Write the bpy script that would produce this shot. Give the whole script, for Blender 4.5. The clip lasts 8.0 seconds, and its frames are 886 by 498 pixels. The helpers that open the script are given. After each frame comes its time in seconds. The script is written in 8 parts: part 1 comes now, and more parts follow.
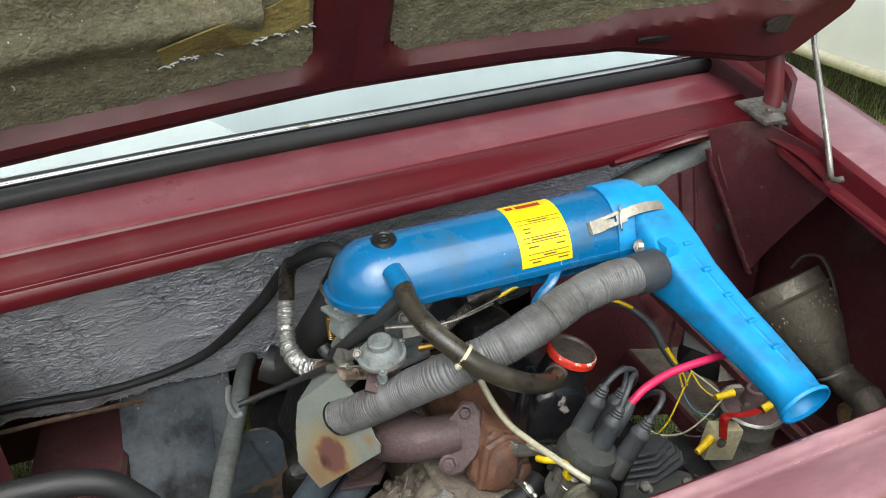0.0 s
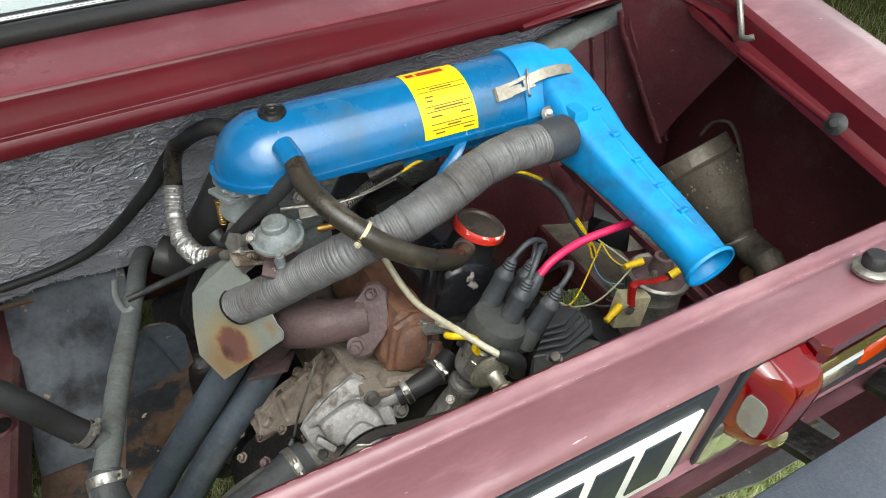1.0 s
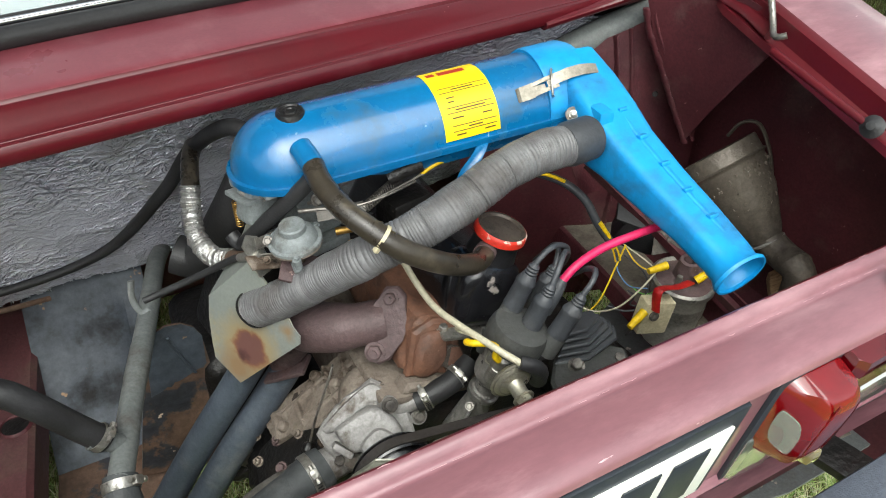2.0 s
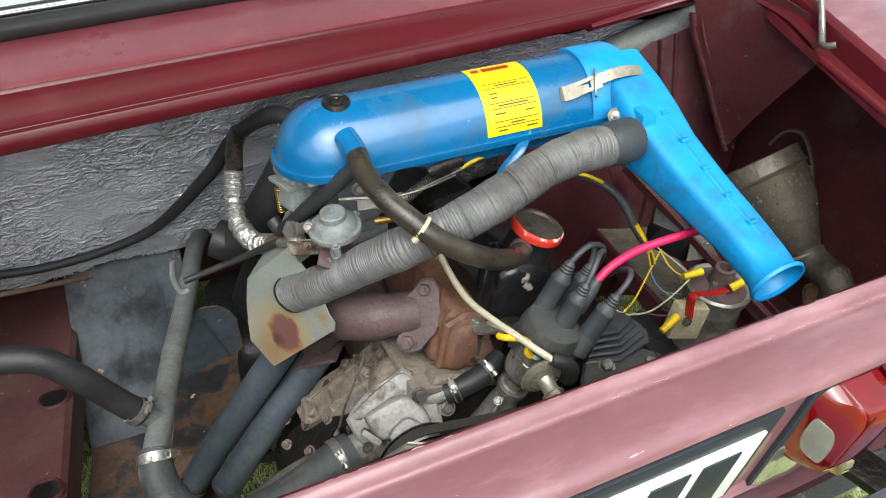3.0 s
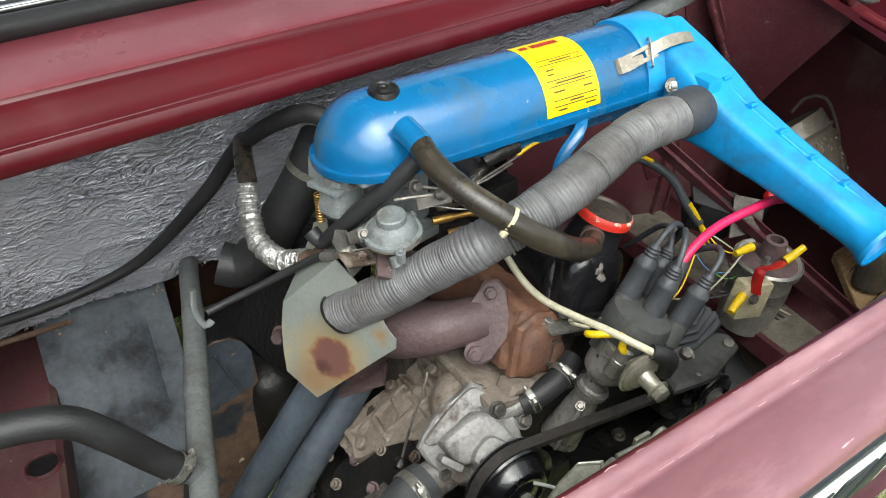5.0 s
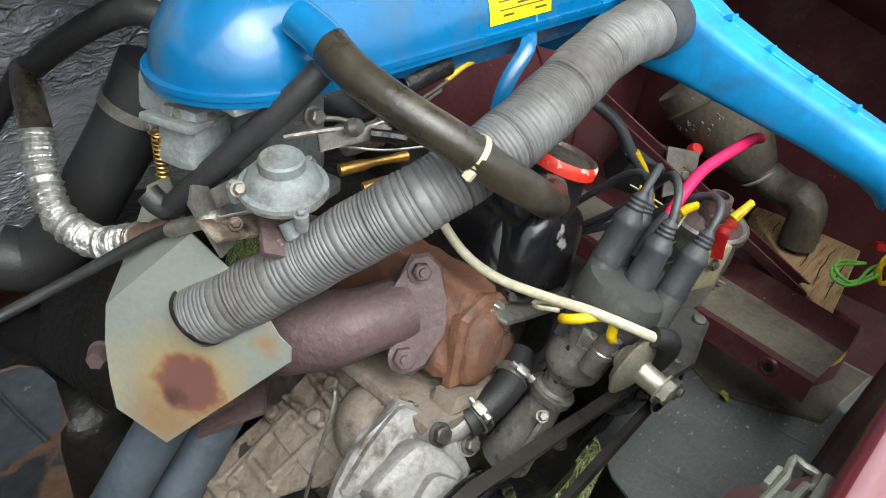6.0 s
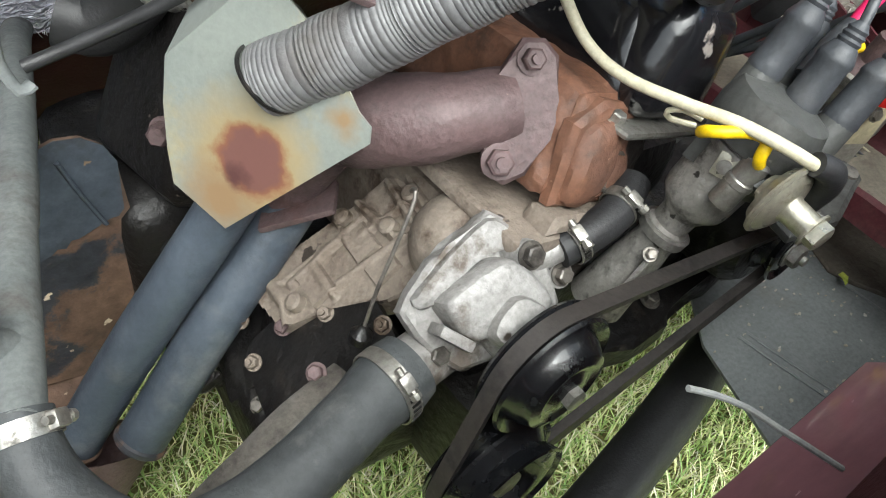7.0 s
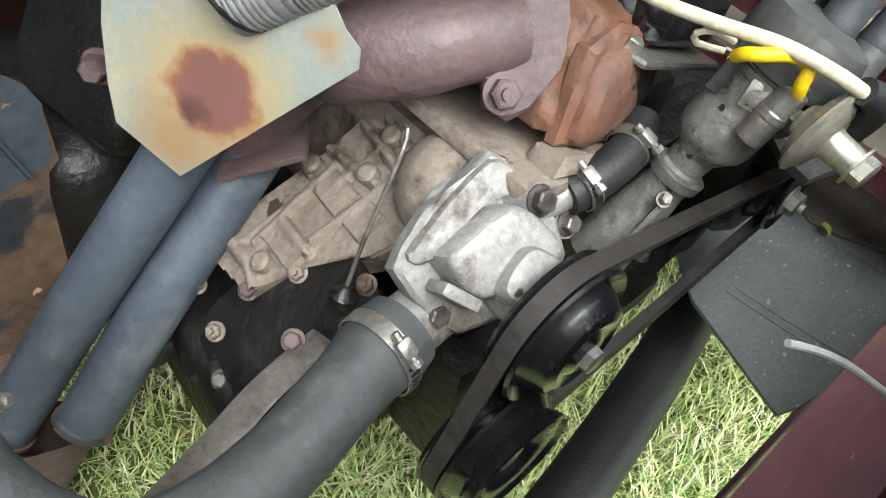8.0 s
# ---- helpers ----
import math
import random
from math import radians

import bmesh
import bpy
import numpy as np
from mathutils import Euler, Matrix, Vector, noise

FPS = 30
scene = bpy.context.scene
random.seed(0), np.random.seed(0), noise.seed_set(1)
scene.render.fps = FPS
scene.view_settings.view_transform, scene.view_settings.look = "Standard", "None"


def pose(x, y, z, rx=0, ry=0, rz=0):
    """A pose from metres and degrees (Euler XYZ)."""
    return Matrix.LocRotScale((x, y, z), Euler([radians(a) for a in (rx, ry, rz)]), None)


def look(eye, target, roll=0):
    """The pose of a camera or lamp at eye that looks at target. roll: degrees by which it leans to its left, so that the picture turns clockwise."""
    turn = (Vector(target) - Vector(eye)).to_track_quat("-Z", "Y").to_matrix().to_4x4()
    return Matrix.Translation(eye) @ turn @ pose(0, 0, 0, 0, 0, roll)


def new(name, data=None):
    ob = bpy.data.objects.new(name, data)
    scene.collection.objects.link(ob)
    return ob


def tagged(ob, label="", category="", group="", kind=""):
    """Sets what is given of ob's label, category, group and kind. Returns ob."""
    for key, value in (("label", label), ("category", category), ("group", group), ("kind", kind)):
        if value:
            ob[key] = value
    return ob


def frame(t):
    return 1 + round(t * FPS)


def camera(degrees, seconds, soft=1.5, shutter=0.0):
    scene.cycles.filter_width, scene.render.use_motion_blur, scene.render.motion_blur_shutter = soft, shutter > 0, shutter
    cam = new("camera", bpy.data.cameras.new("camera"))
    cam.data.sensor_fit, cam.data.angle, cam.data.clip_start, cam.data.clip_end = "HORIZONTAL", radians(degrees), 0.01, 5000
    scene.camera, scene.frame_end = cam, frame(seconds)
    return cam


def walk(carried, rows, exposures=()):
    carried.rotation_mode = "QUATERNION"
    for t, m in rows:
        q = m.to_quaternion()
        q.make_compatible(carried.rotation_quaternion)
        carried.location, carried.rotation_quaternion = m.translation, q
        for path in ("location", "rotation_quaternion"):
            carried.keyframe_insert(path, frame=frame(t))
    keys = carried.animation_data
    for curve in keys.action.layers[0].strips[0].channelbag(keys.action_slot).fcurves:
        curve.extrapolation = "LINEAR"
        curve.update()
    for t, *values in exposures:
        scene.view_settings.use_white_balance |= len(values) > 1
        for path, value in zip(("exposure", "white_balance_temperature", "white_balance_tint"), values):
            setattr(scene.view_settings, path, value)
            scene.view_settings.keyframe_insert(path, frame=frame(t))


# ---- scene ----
cam = camera(62.8, 8.0, 1.0)
PATH = [
    (0, (-0.1413, -0.2645, 1.1970), (0.4274, 1.1374, 0.4217), -1.96),
    (0.5, (-0.1191, -0.2481, 1.1757), (0.5067, 1.0328, 0.2496), -1.15),
    (1, (-0.1051, -0.2419, 1.1526), (0.5640, 0.9625, 0.1566), -0.50),
    (1.5, (-0.1018, -0.2264, 1.1475), (0.5803, 0.9667, 0.1470), -0.30),
    (2, (-0.0975, -0.2202, 1.1504), (0.5329, 0.9962, 0.1440), -1.05),
    (2.2, (-0.1005, -0.2206, 1.1531), (0.5041, 1.0148, 0.1539), -1.30),
    (3.3, (-0.1139, -0.2323, 1.1457), (0.4563, 1.0161, 0.1425), 0.10),
    (3.5, (-0.1130, -0.2361, 1.1454), (0.4592, 1.0126, 0.1437), -0.48),
    (4, (-0.1244, -0.2411, 1.1576), (0.4255, 1.0426, 0.1882), -1.25),
    (4.2, (-0.1350, -0.2382, 1.1630), (0.4142, 1.0528, 0.2030), -1.38),
    (5.3, (-0.2369, -0.0099, 1.0343), (0.6579, 1.0332, 0.0335), 2.20),
    (5.5, (-0.2211, 0.0474, 0.9996), (0.7715, 0.9917, -0.0069), 5.26),
    (6, (-0.1805, 0.0904, 0.9301), (0.8766, 1.0015, -0.0407), 5.88),
    (6.5, (-0.1526, 0.0984, 0.8884), (0.8249, 1.0300, -0.1443), 7.61),
    (7, (-0.1655, 0.1188, 0.8310), (0.6632, 0.9890, -0.3715), 8.97),
    (7.5, (-0.1704, 0.1619, 0.7994), (0.6805, 0.8767, -0.4872), 13.90),
    (8, (-0.1676, 0.1650, 0.7752), (0.7449, 0.8925, -0.4610), 13.58),
]
walk(cam, [(t, look(eye, target, roll)) for t, eye, target, roll in PATH], [(0, 0.36, 6450, 4), (3.5, 0.58, 6450, 4), (4.2, 0.58, 6450, 4), (5.3, 0.66, 6400, 4), (7, 1.19, 6300, 4), (8, 1.40, 6250, 4)])

# ---- light ----
world = bpy.data.worlds.new("world")
scene.world = world
world.use_nodes = True
wn, wl = world.node_tree.nodes, world.node_tree.links
sky = wn.new("ShaderNodeTexSky")
sky.sky_type, sky.sun_disc = "NISHITA", False
sky.sun_elevation, sky.sun_rotation = radians(54), radians(202)
sky.dust_density, sky.air_density = 4.0, 1.0
soften = wn.new("ShaderNodeHueSaturation")
soften.inputs["Saturation"].default_value = 0.22
wl.new(sky.outputs["Color"], soften.inputs["Color"])
wl.new(soften.outputs["Color"], wn["Background"].inputs["Color"])
wn["Background"].inputs["Strength"].default_value = 0.18
sun = new("sun", bpy.data.lights.new("sun", "SUN"))
sun.data.energy, sun.data.angle, sun.data.color = 2.6, radians(70), (1.0, 0.98, 0.95)
sun.matrix_world = look((-0.8, -2.0, 2.9), (0, 0, 0))


# ---- materials ----
def rgb(r, g, b):
    """A colour from 0 to 255 as the eye sees it."""
    f = lambda c: c / 12.92 if c <= 0.04045 else ((c + 0.055) / 1.055) ** 2.4
    return (f(r / 255), f(g / 255), f(b / 255), 1.0)


def surface(name, a, b=None, scale=30.0, rough=0.5, rough2=None, metal=0.0, bump=0.0, bump_scale=200.0, dirt=None, dirt_scale=12.0,
            dirt_from=0.5, dirt_to=0.65, dirt_rough=0.85, coat=0.0, chips=None, chip_scale=90.0, chip_from=0.68, detail=5.0, stretch=None, ior=1.5, grain=0.42, grain_scale=220.0):
    """A worn surface: two tones, fine relief, patches of dirt and small chips, all at metres' scale."""
    m = bpy.data.materials.new(name)
    m.use_nodes = True
    n, l = m.node_tree.nodes, m.node_tree.links
    bs = n["Principled BSDF"]
    tc = n.new("ShaderNodeTexCoord")
    src = tc.outputs["Object"]
    if stretch:
        mp = n.new("ShaderNodeMapping")
        mp.inputs["Scale"].default_value = stretch
        l.new(src, mp.inputs["Vector"])
        src = mp.outputs["Vector"]

    def noise_fac(sc, lo, hi, det=detail, rough_n=0.6):
        t = n.new("ShaderNodeTexNoise")
        t.inputs["Scale"].default_value, t.inputs["Detail"].default_value, t.inputs["Roughness"].default_value = sc, det, rough_n
        l.new(src, t.inputs["Vector"])
        r = n.new("ShaderNodeMapRange")
        r.inputs["From Min"].default_value, r.inputs["From Max"].default_value = lo, hi
        l.new(t.outputs["Fac"], r.inputs["Value"])
        return r.outputs["Result"]

    def mix(fac, x, y):
        k = n.new("ShaderNodeMix")
        k.data_type = "RGBA"
        l.new(fac, k.inputs["Factor"])
        for s, v in ((k.inputs["A"], x), (k.inputs["B"], y)):
            if isinstance(v, tuple):
                s.default_value = v
            else:
                l.new(v, s)
        return k.outputs["Result"]

    def mixf(fac, x, y):
        k = n.new("ShaderNodeMix")
        l.new(fac, k.inputs["Factor"])
        for s, v in ((k.inputs["A"], x), (k.inputs["B"], y)):
            if isinstance(v, (int, float)):
                s.default_value = v
            else:
                l.new(v, s)
        return k.outputs["Result"]

    b = b or tuple(min(1.0, c * 0.75) for c in a[:3]) + (1.0,)
    f1 = noise_fac(scale, 0.3, 0.7)
    c = mix(f1, a, b)
    r = mixf(f1, rough, rough2 if rough2 is not None else min(1.0, rough + 0.12))
    mt = None
    if dirt:
        f2 = noise_fac(dirt_scale, dirt_from, dirt_to, 8.0, 0.65)
        c, r = mix(f2, c, dirt), mixf(f2, r, dirt_rough)
        if metal:
            mt = mixf(f2, metal, 0.0)
    if chips:
        f3 = noise_fac(chip_scale, chip_from, chip_from + 0.03, 4.0, 0.5)
        c = mix(f3, c, chips)
    if grain:
        g = noise_fac(grain_scale, 0.3, 0.7, 6.0, 0.7)
        k = n.new("ShaderNodeMix")
        k.data_type, k.blend_type = "RGBA", "MULTIPLY"
        k.inputs["Factor"].default_value = grain
        l.new(c, k.inputs["A"])
        cr = n.new("ShaderNodeCombineColor")
        for ch in ("Red", "Green", "Blue"):
            mr = n.new("ShaderNodeMapRange")
            mr.inputs["To Min"].default_value, mr.inputs["To Max"].default_value = 0.3, 1.35
            l.new(g, mr.inputs["Value"])
            l.new(mr.outputs["Result"], cr.inputs[ch])
        l.new(cr.outputs["Color"], k.inputs["B"])
        c = k.outputs["Result"]
    l.new(c, bs.inputs["Base Color"])
    l.new(r, bs.inputs["Roughness"])
    if mt is not None:
        l.new(mt, bs.inputs["Metallic"])
    else:
        bs.inputs["Metallic"].default_value = metal
    bs.inputs["IOR"].default_value = ior
    if coat:
        bs.inputs["Coat Weight"].default_value, bs.inputs["Coat Roughness"].default_value = coat, 0.08
    if bump:
        t = n.new("ShaderNodeTexNoise")
        t.inputs["Scale"].default_value, t.inputs["Detail"].default_value = bump_scale, 6.0
        l.new(src, t.inputs["Vector"])
        bp = n.new("ShaderNodeBump")
        bp.inputs["Strength"].default_value, bp.inputs["Distance"].default_value = min(1.0, bump * 1.8), 0.004
        l.new(t.outputs["Fac"], bp.inputs["Height"])
        l.new(bp.outputs["Normal"], bs.inputs["Normal"])
    return m


MAROON = surface("maroon_paint", rgb(90, 20, 29), rgb(76, 16, 24), 6, 0.28, 0.4, coat=0.25, ior=1.42, grain=0.12, bump=0.02, bump_scale=240, dirt=rgb(96, 44, 48), dirt_scale=9, dirt_from=0.55, dirt_to=0.8, dirt_rough=0.5, chips=rgb(150, 110, 110), chip_scale=60, chip_from=0.76)
LID_PAINT = surface("dull_lid_paint", rgb(72, 20, 26), rgb(54, 15, 20), 9, 0.36, 0.55, ior=1.35, bump=0.05, bump_scale=120, dirt=rgb(70, 46, 42), dirt_scale=8, dirt_from=0.56, dirt_to=0.78)
CHIPPED = surface("pale_primer", rgb(186, 148, 152), rgb(160, 118, 126), 60, 0.6)
# Faded paint whose pale pink also holds the sky's sheen.
FADED_SHEEN = surface("faded_maroon_with_sky_sheen", rgb(140, 98, 105), rgb(118, 78, 86), 5, 0.34, 0.52, coat=0.7, grain=0.22, grain_scale=90, stretch=(0.3, 1.0, 1.0), bump=0.03, bump_scale=300, dirt=rgb(158, 119, 125), dirt_scale=14, dirt_from=0.5, dirt_to=0.7, dirt_rough=0.65, chips=rgb(200, 166, 170), chip_scale=120, chip_from=0.73)
# Lighter maroon with the reflected sky put into its base colour.
SKY_SHEEN_MAROON = surface("maroon_paint_with_sky_sheen", rgb(126, 62, 70), rgb(110, 48, 58), 5, 0.26, 0.4, coat=0.6, grain=0.15, bump=0.02, bump_scale=240, dirt=rgb(140, 88, 94), dirt_scale=9, dirt_from=0.5, dirt_to=0.75, dirt_rough=0.5)
DULL_MAROON = surface("dusty_maroon_paint", rgb(88, 44, 49), rgb(66, 32, 37), 8, 0.38, 0.55, ior=1.4, bump=0.14, bump_scale=150, dirt=rgb(98, 76, 73), dirt_scale=9, dirt_from=0.55, dirt_to=0.8, chips=rgb(128, 100, 96), chip_scale=110, chip_from=0.73, grain=0.45)
BLUE = surface("blue_enamel", rgb(10, 104, 158), rgb(16, 92, 142), 7, 0.2, 0.36, coat=0.5, grain=0.2, grain_scale=80.0, bump=0.03, bump_scale=200, dirt=rgb(52, 88, 110), dirt_scale=11, dirt_from=0.56, dirt_to=0.72, dirt_rough=0.6, chips=rgb(140, 170, 190), chip_scale=75, chip_from=0.73)
BRIGHT_BLUE = surface("bright_blue_plastic", rgb(28, 150, 214), rgb(22, 132, 196), 8, 0.36, 0.48, grain=0.2, grain_scale=80.0, bump=0.03, bump_scale=300, dirt=rgb(36, 94, 132), dirt_scale=16, dirt_from=0.54, dirt_to=0.78)
RUBBER = surface("black_rubber", rgb(30, 30, 31), rgb(44, 44, 46), 25, 0.45, 0.62, bump=0.08, bump_scale=300)
DUSTY_RUBBER = surface("dusty_grey_rubber", rgb(54, 57, 59), rgb(72, 75, 76), 18, 0.5, 0.75, bump=0.16, bump_scale=160, dirt=rgb(108, 108, 106), dirt_scale=20, dirt_from=0.52, dirt_to=0.72, grain=0.4, grain_scale=90)
PIPE_PAINT = surface("scuffed_blue_black_pipe", rgb(52, 60, 70), rgb(74, 82, 92), 12, 0.4, 0.6, bump=0.14, bump_scale=140, dirt=rgb(100, 104, 106), dirt_scale=14, dirt_from=0.54, dirt_to=0.76, grain=0.4, grain_scale=90)
OILY_RUBBER = surface("oily_brown_hose", rgb(40, 36, 32), rgb(62, 56, 46), 22, 0.22, 0.4, bump=0.06, bump_scale=160, dirt=rgb(92, 84, 70), dirt_scale=30, dirt_from=0.55, dirt_to=0.75, dirt_rough=0.45)
GREY_DUCT = surface("grey_paper_duct", rgb(122, 122, 123), rgb(92, 91, 92), 22, 0.42, 0.55, metal=0.15, bump=0.12, bump_scale=190, dirt=rgb(70, 65, 61), dirt_scale=13, dirt_from=0.52, dirt_to=0.72, grain=0.3, grain_scale=120)
FOIL_WRAP = surface("crinkled_foil_wrap", rgb(205, 205, 205), rgb(160, 158, 154), 60, 0.25, 0.45, metal=0.8, bump=0.6, bump_scale=140, dirt=rgb(150, 112, 62), dirt_scale=30, dirt_from=0.62, dirt_to=0.75)
BLACK_PAINT = surface("worn_black_paint", rgb(22, 22, 24), rgb(32, 32, 34), 14, 0.25, 0.5, bump=0.06, bump_scale=160, chips=rgb(185, 170, 160), chip_scale=26, chip_from=0.66)
# Oily metal; the same black also stands in for shade in gaps and voids.
BLACK_OIL_AND_SHADE = surface("oily_black_metal_and_shade", rgb(15, 14, 14), rgb(26, 24, 23), 20, 0.3, 0.55, bump=0.35, bump_scale=110, dirt=rgb(48, 41, 35), dirt_scale=24, dirt_from=0.58, dirt_to=0.72, chips=rgb(96, 88, 80), chip_scale=70, chip_from=0.73)
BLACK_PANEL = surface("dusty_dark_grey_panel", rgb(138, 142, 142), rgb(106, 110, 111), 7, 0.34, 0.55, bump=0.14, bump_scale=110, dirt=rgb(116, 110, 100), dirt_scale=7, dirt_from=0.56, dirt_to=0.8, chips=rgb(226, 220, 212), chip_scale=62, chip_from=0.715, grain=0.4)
FLECK = surface("pale_flecks", rgb(196, 190, 176), rgb(160, 150, 134), 60, 0.6, 0.8)
STEP_DUST = surface("brown_dust_on_panel", rgb(124, 117, 105), rgb(96, 90, 80), 12, 0.6, 0.8, bump=0.2, bump_scale=120, dirt=rgb(70, 62, 54), dirt_scale=14, dirt_from=0.5, dirt_to=0.7, grain=0.4)
ALU = surface("pale_cast_aluminium", rgb(158, 156, 154), rgb(128, 125, 122), 16, 0.42, 0.62, metal=0.15, bump=0.4, bump_scale=80, dirt=rgb(96, 88, 80), dirt_scale=24, dirt_from=0.56, dirt_to=0.66, chips=rgb(60, 53, 47), chip_scale=46, chip_from=0.69, grain=0.45)
DIRTY_ALU = surface("dirty_cast_aluminium", rgb(142, 132, 121), rgb(104, 92, 82), 14, 0.6, 0.78, metal=0.12, bump=0.35, bump_scale=110, dirt=rgb(72, 58, 46), dirt_scale=17, dirt_from=0.54, dirt_to=0.64, chips=rgb(48, 40, 33), chip_scale=40, chip_from=0.66)
DIST_CAST = surface("smudged_grey_casting", rgb(150, 147, 142), rgb(112, 109, 104), 18, 0.38, 0.6, metal=0.3, bump=0.3, bump_scale=120, dirt=rgb(46, 42, 38), dirt_scale=34, dirt_from=0.54, dirt_to=0.68, chips=rgb(34, 31, 28), chip_scale=70, chip_from=0.68, grain=0.4)
ZAMAK = surface("grey_zinc_casting", rgb(142, 148, 148), rgb(120, 126, 127), 20, 0.42, 0.6, metal=0.2, bump=0.15, bump_scale=180, dirt=rgb(84, 82, 76), dirt_scale=30, dirt_from=0.55, dirt_to=0.72)
GREY_STEEL = surface("greasy_grey_steel", rgb(146, 141, 134), rgb(92, 88, 83), 26, 0.28, 0.46, metal=0.6, bump=0.2, bump_scale=140, dirt=rgb(40, 36, 33), dirt_scale=26, dirt_from=0.55, dirt_to=0.68, dirt_rough=0.45)
RUST_IRON = surface("rusty_brown_iron", rgb(98, 79, 79), rgb(72, 59, 60), 14, 0.5, 0.72, bump=0.3, bump_scale=120, dirt=rgb(78, 52, 48), dirt_scale=13, dirt_from=0.55, dirt_to=0.72, chips=rgb(148, 124, 118), chip_scale=70, chip_from=0.71)
ORANGE_RUST = surface("orange_rusted_head", rgb(124, 86, 66), rgb(92, 66, 55), 13, 0.42, 0.75, bump=0.4, bump_scale=60, dirt=rgb(46, 39, 35), dirt_scale=14, dirt_from=0.50, dirt_to=0.64, dirt_rough=0.5, chips=rgb(170, 138, 116), chip_scale=52, chip_from=0.71)
TIN = surface("dull_tin_strap", rgb(172, 166, 152), rgb(136, 130, 118), 30, 0.4, 0.55, metal=0.4, bump=0.15, bump_scale=160, dirt=rgb(104, 92, 74), dirt_scale=40, dirt_from=0.56, dirt_to=0.7)
ZINC = surface("bright_zinc_plate", rgb(178, 176, 170), rgb(140, 137, 130), 40, 0.28, 0.45, metal=0.8, bump=0.12, bump_scale=200, dirt=rgb(70, 66, 60), dirt_scale=60, dirt_from=0.58, dirt_to=0.7)
YELLOW_ZINC = surface("yellow_passivated_zinc", rgb(196, 192, 176), rgb(158, 154, 138), 30, 0.24, 0.38, metal=0.7, bump=0.06, bump_scale=200, dirt=rgb(92, 84, 66), dirt_scale=30, dirt_from=0.6, dirt_to=0.72)
BRASS = surface("brass", rgb(176, 140, 74), rgb(146, 112, 56), 40, 0.35, 0.5, metal=0.8)
GREY_BLUE = surface("scuffed_grey_blue_underseal", rgb(74, 82, 92), rgb(54, 60, 68), 9, 0.5, 0.7, bump=0.15, bump_scale=90, dirt=rgb(38, 37, 38), dirt_scale=9, dirt_from=0.50, dirt_to=0.66, chips=rgb(150, 122, 94), chip_scale=34, chip_from=0.69, grain=0.6, grain_scale=60)
RUSTY_STEEL = surface("rust_stained_steel", rgb(112, 88, 72), rgb(84, 66, 55), 12, 0.75, 0.85, bump=0.25, bump_scale=90, dirt=rgb(48, 50, 56), dirt_scale=11, dirt_from=0.53, dirt_to=0.58, dirt_rough=0.6, chips=rgb(206, 188, 166), chip_scale=44, chip_from=0.69, grain=0.6, grain_scale=70)
GREY_PIPE = surface("grey_painted_pipe", rgb(112, 116, 114), rgb(92, 96, 96), 20, 0.5, 0.7, bump=0.1, bump_scale=140, dirt=rgb(82, 78, 74), dirt_scale=16, dirt_from=0.52, dirt_to=0.72)
PALE_CABLE = surface("pale_grey_cable", rgb(176, 178, 176), rgb(150, 152, 150), 40, 0.5, 0.65)
YELLOW = surface("yellow_label_paper", rgb(240, 206, 12), rgb(232, 196, 8), 12, 0.45, 0.55, grain=0.06)
YELLOW_WIRE = surface("yellow_plastic", rgb(232, 196, 10), rgb(214, 178, 8), 30, 0.4)
INK = surface("faded_print", rgb(92, 76, 24), None, 40, 0.6)
RED_INK = surface("red_print", rgb(176, 40, 24), None, 40, 0.6)
RED_PAINT = surface("chipped_red_paint", rgb(200, 44, 26), rgb(180, 36, 22), 40, 0.5, dirt=rgb(206, 190, 176), dirt_scale=60, dirt_from=0.56, dirt_to=0.6)
RED_TAPE = surface("red_plastic", rgb(190, 26, 28), None, 30, 0.4)
LIGHT_BLUE_WIRE = surface("light_blue_wire", rgb(96, 140, 190), None, 40, 0.45)
PINK = surface("magenta_cable", rgb(206, 34, 92), rgb(190, 28, 80), 40, 0.4)
GREEN = surface("green_wire", rgb(104, 176, 70), None, 40, 0.45)
CREAM = surface("cream_plastic_tube", rgb(196, 190, 166), rgb(172, 166, 142), 26, 0.4, 0.55, bump=0.04, dirt=rgb(120, 108, 84), dirt_scale=40, dirt_from=0.6, dirt_to=0.8)
BAKELITE = surface("grey_black_bakelite", rgb(74, 75, 73), rgb(52, 53, 52), 16, 0.45, 0.65, bump=0.12, bump_scale=170, dirt=rgb(40, 38, 35), dirt_scale=18, dirt_from=0.5, dirt_to=0.66, chips=rgb(120, 118, 112), chip_scale=80, chip_from=0.72)
BOOT = surface("grey_rubber_boot", rgb(68, 71, 75), rgb(46, 48, 52), 20, 0.42, 0.6, bump=0.1, bump_scale=170, dirt=rgb(80, 80, 80), dirt_scale=22, dirt_from=0.56, dirt_to=0.74)
TIE = surface("yellowed_cable_tie", rgb(206, 196, 162), None, 30, 0.45)
WOOD = surface("bare_pine", rgb(188, 156, 116), rgb(152, 122, 88), 16, 0.65, 0.8, bump=0.3, bump_scale=60, stretch=(1.2, 9.0, 9.0), dirt=rgb(112, 88, 64), dirt_scale=26, dirt_from=0.52, dirt_to=0.66, grain=0.4)
WOOD_SPLIT = surface("dark_wood_split", rgb(62, 46, 32), rgb(48, 36, 26), 40, 0.8, 0.9)
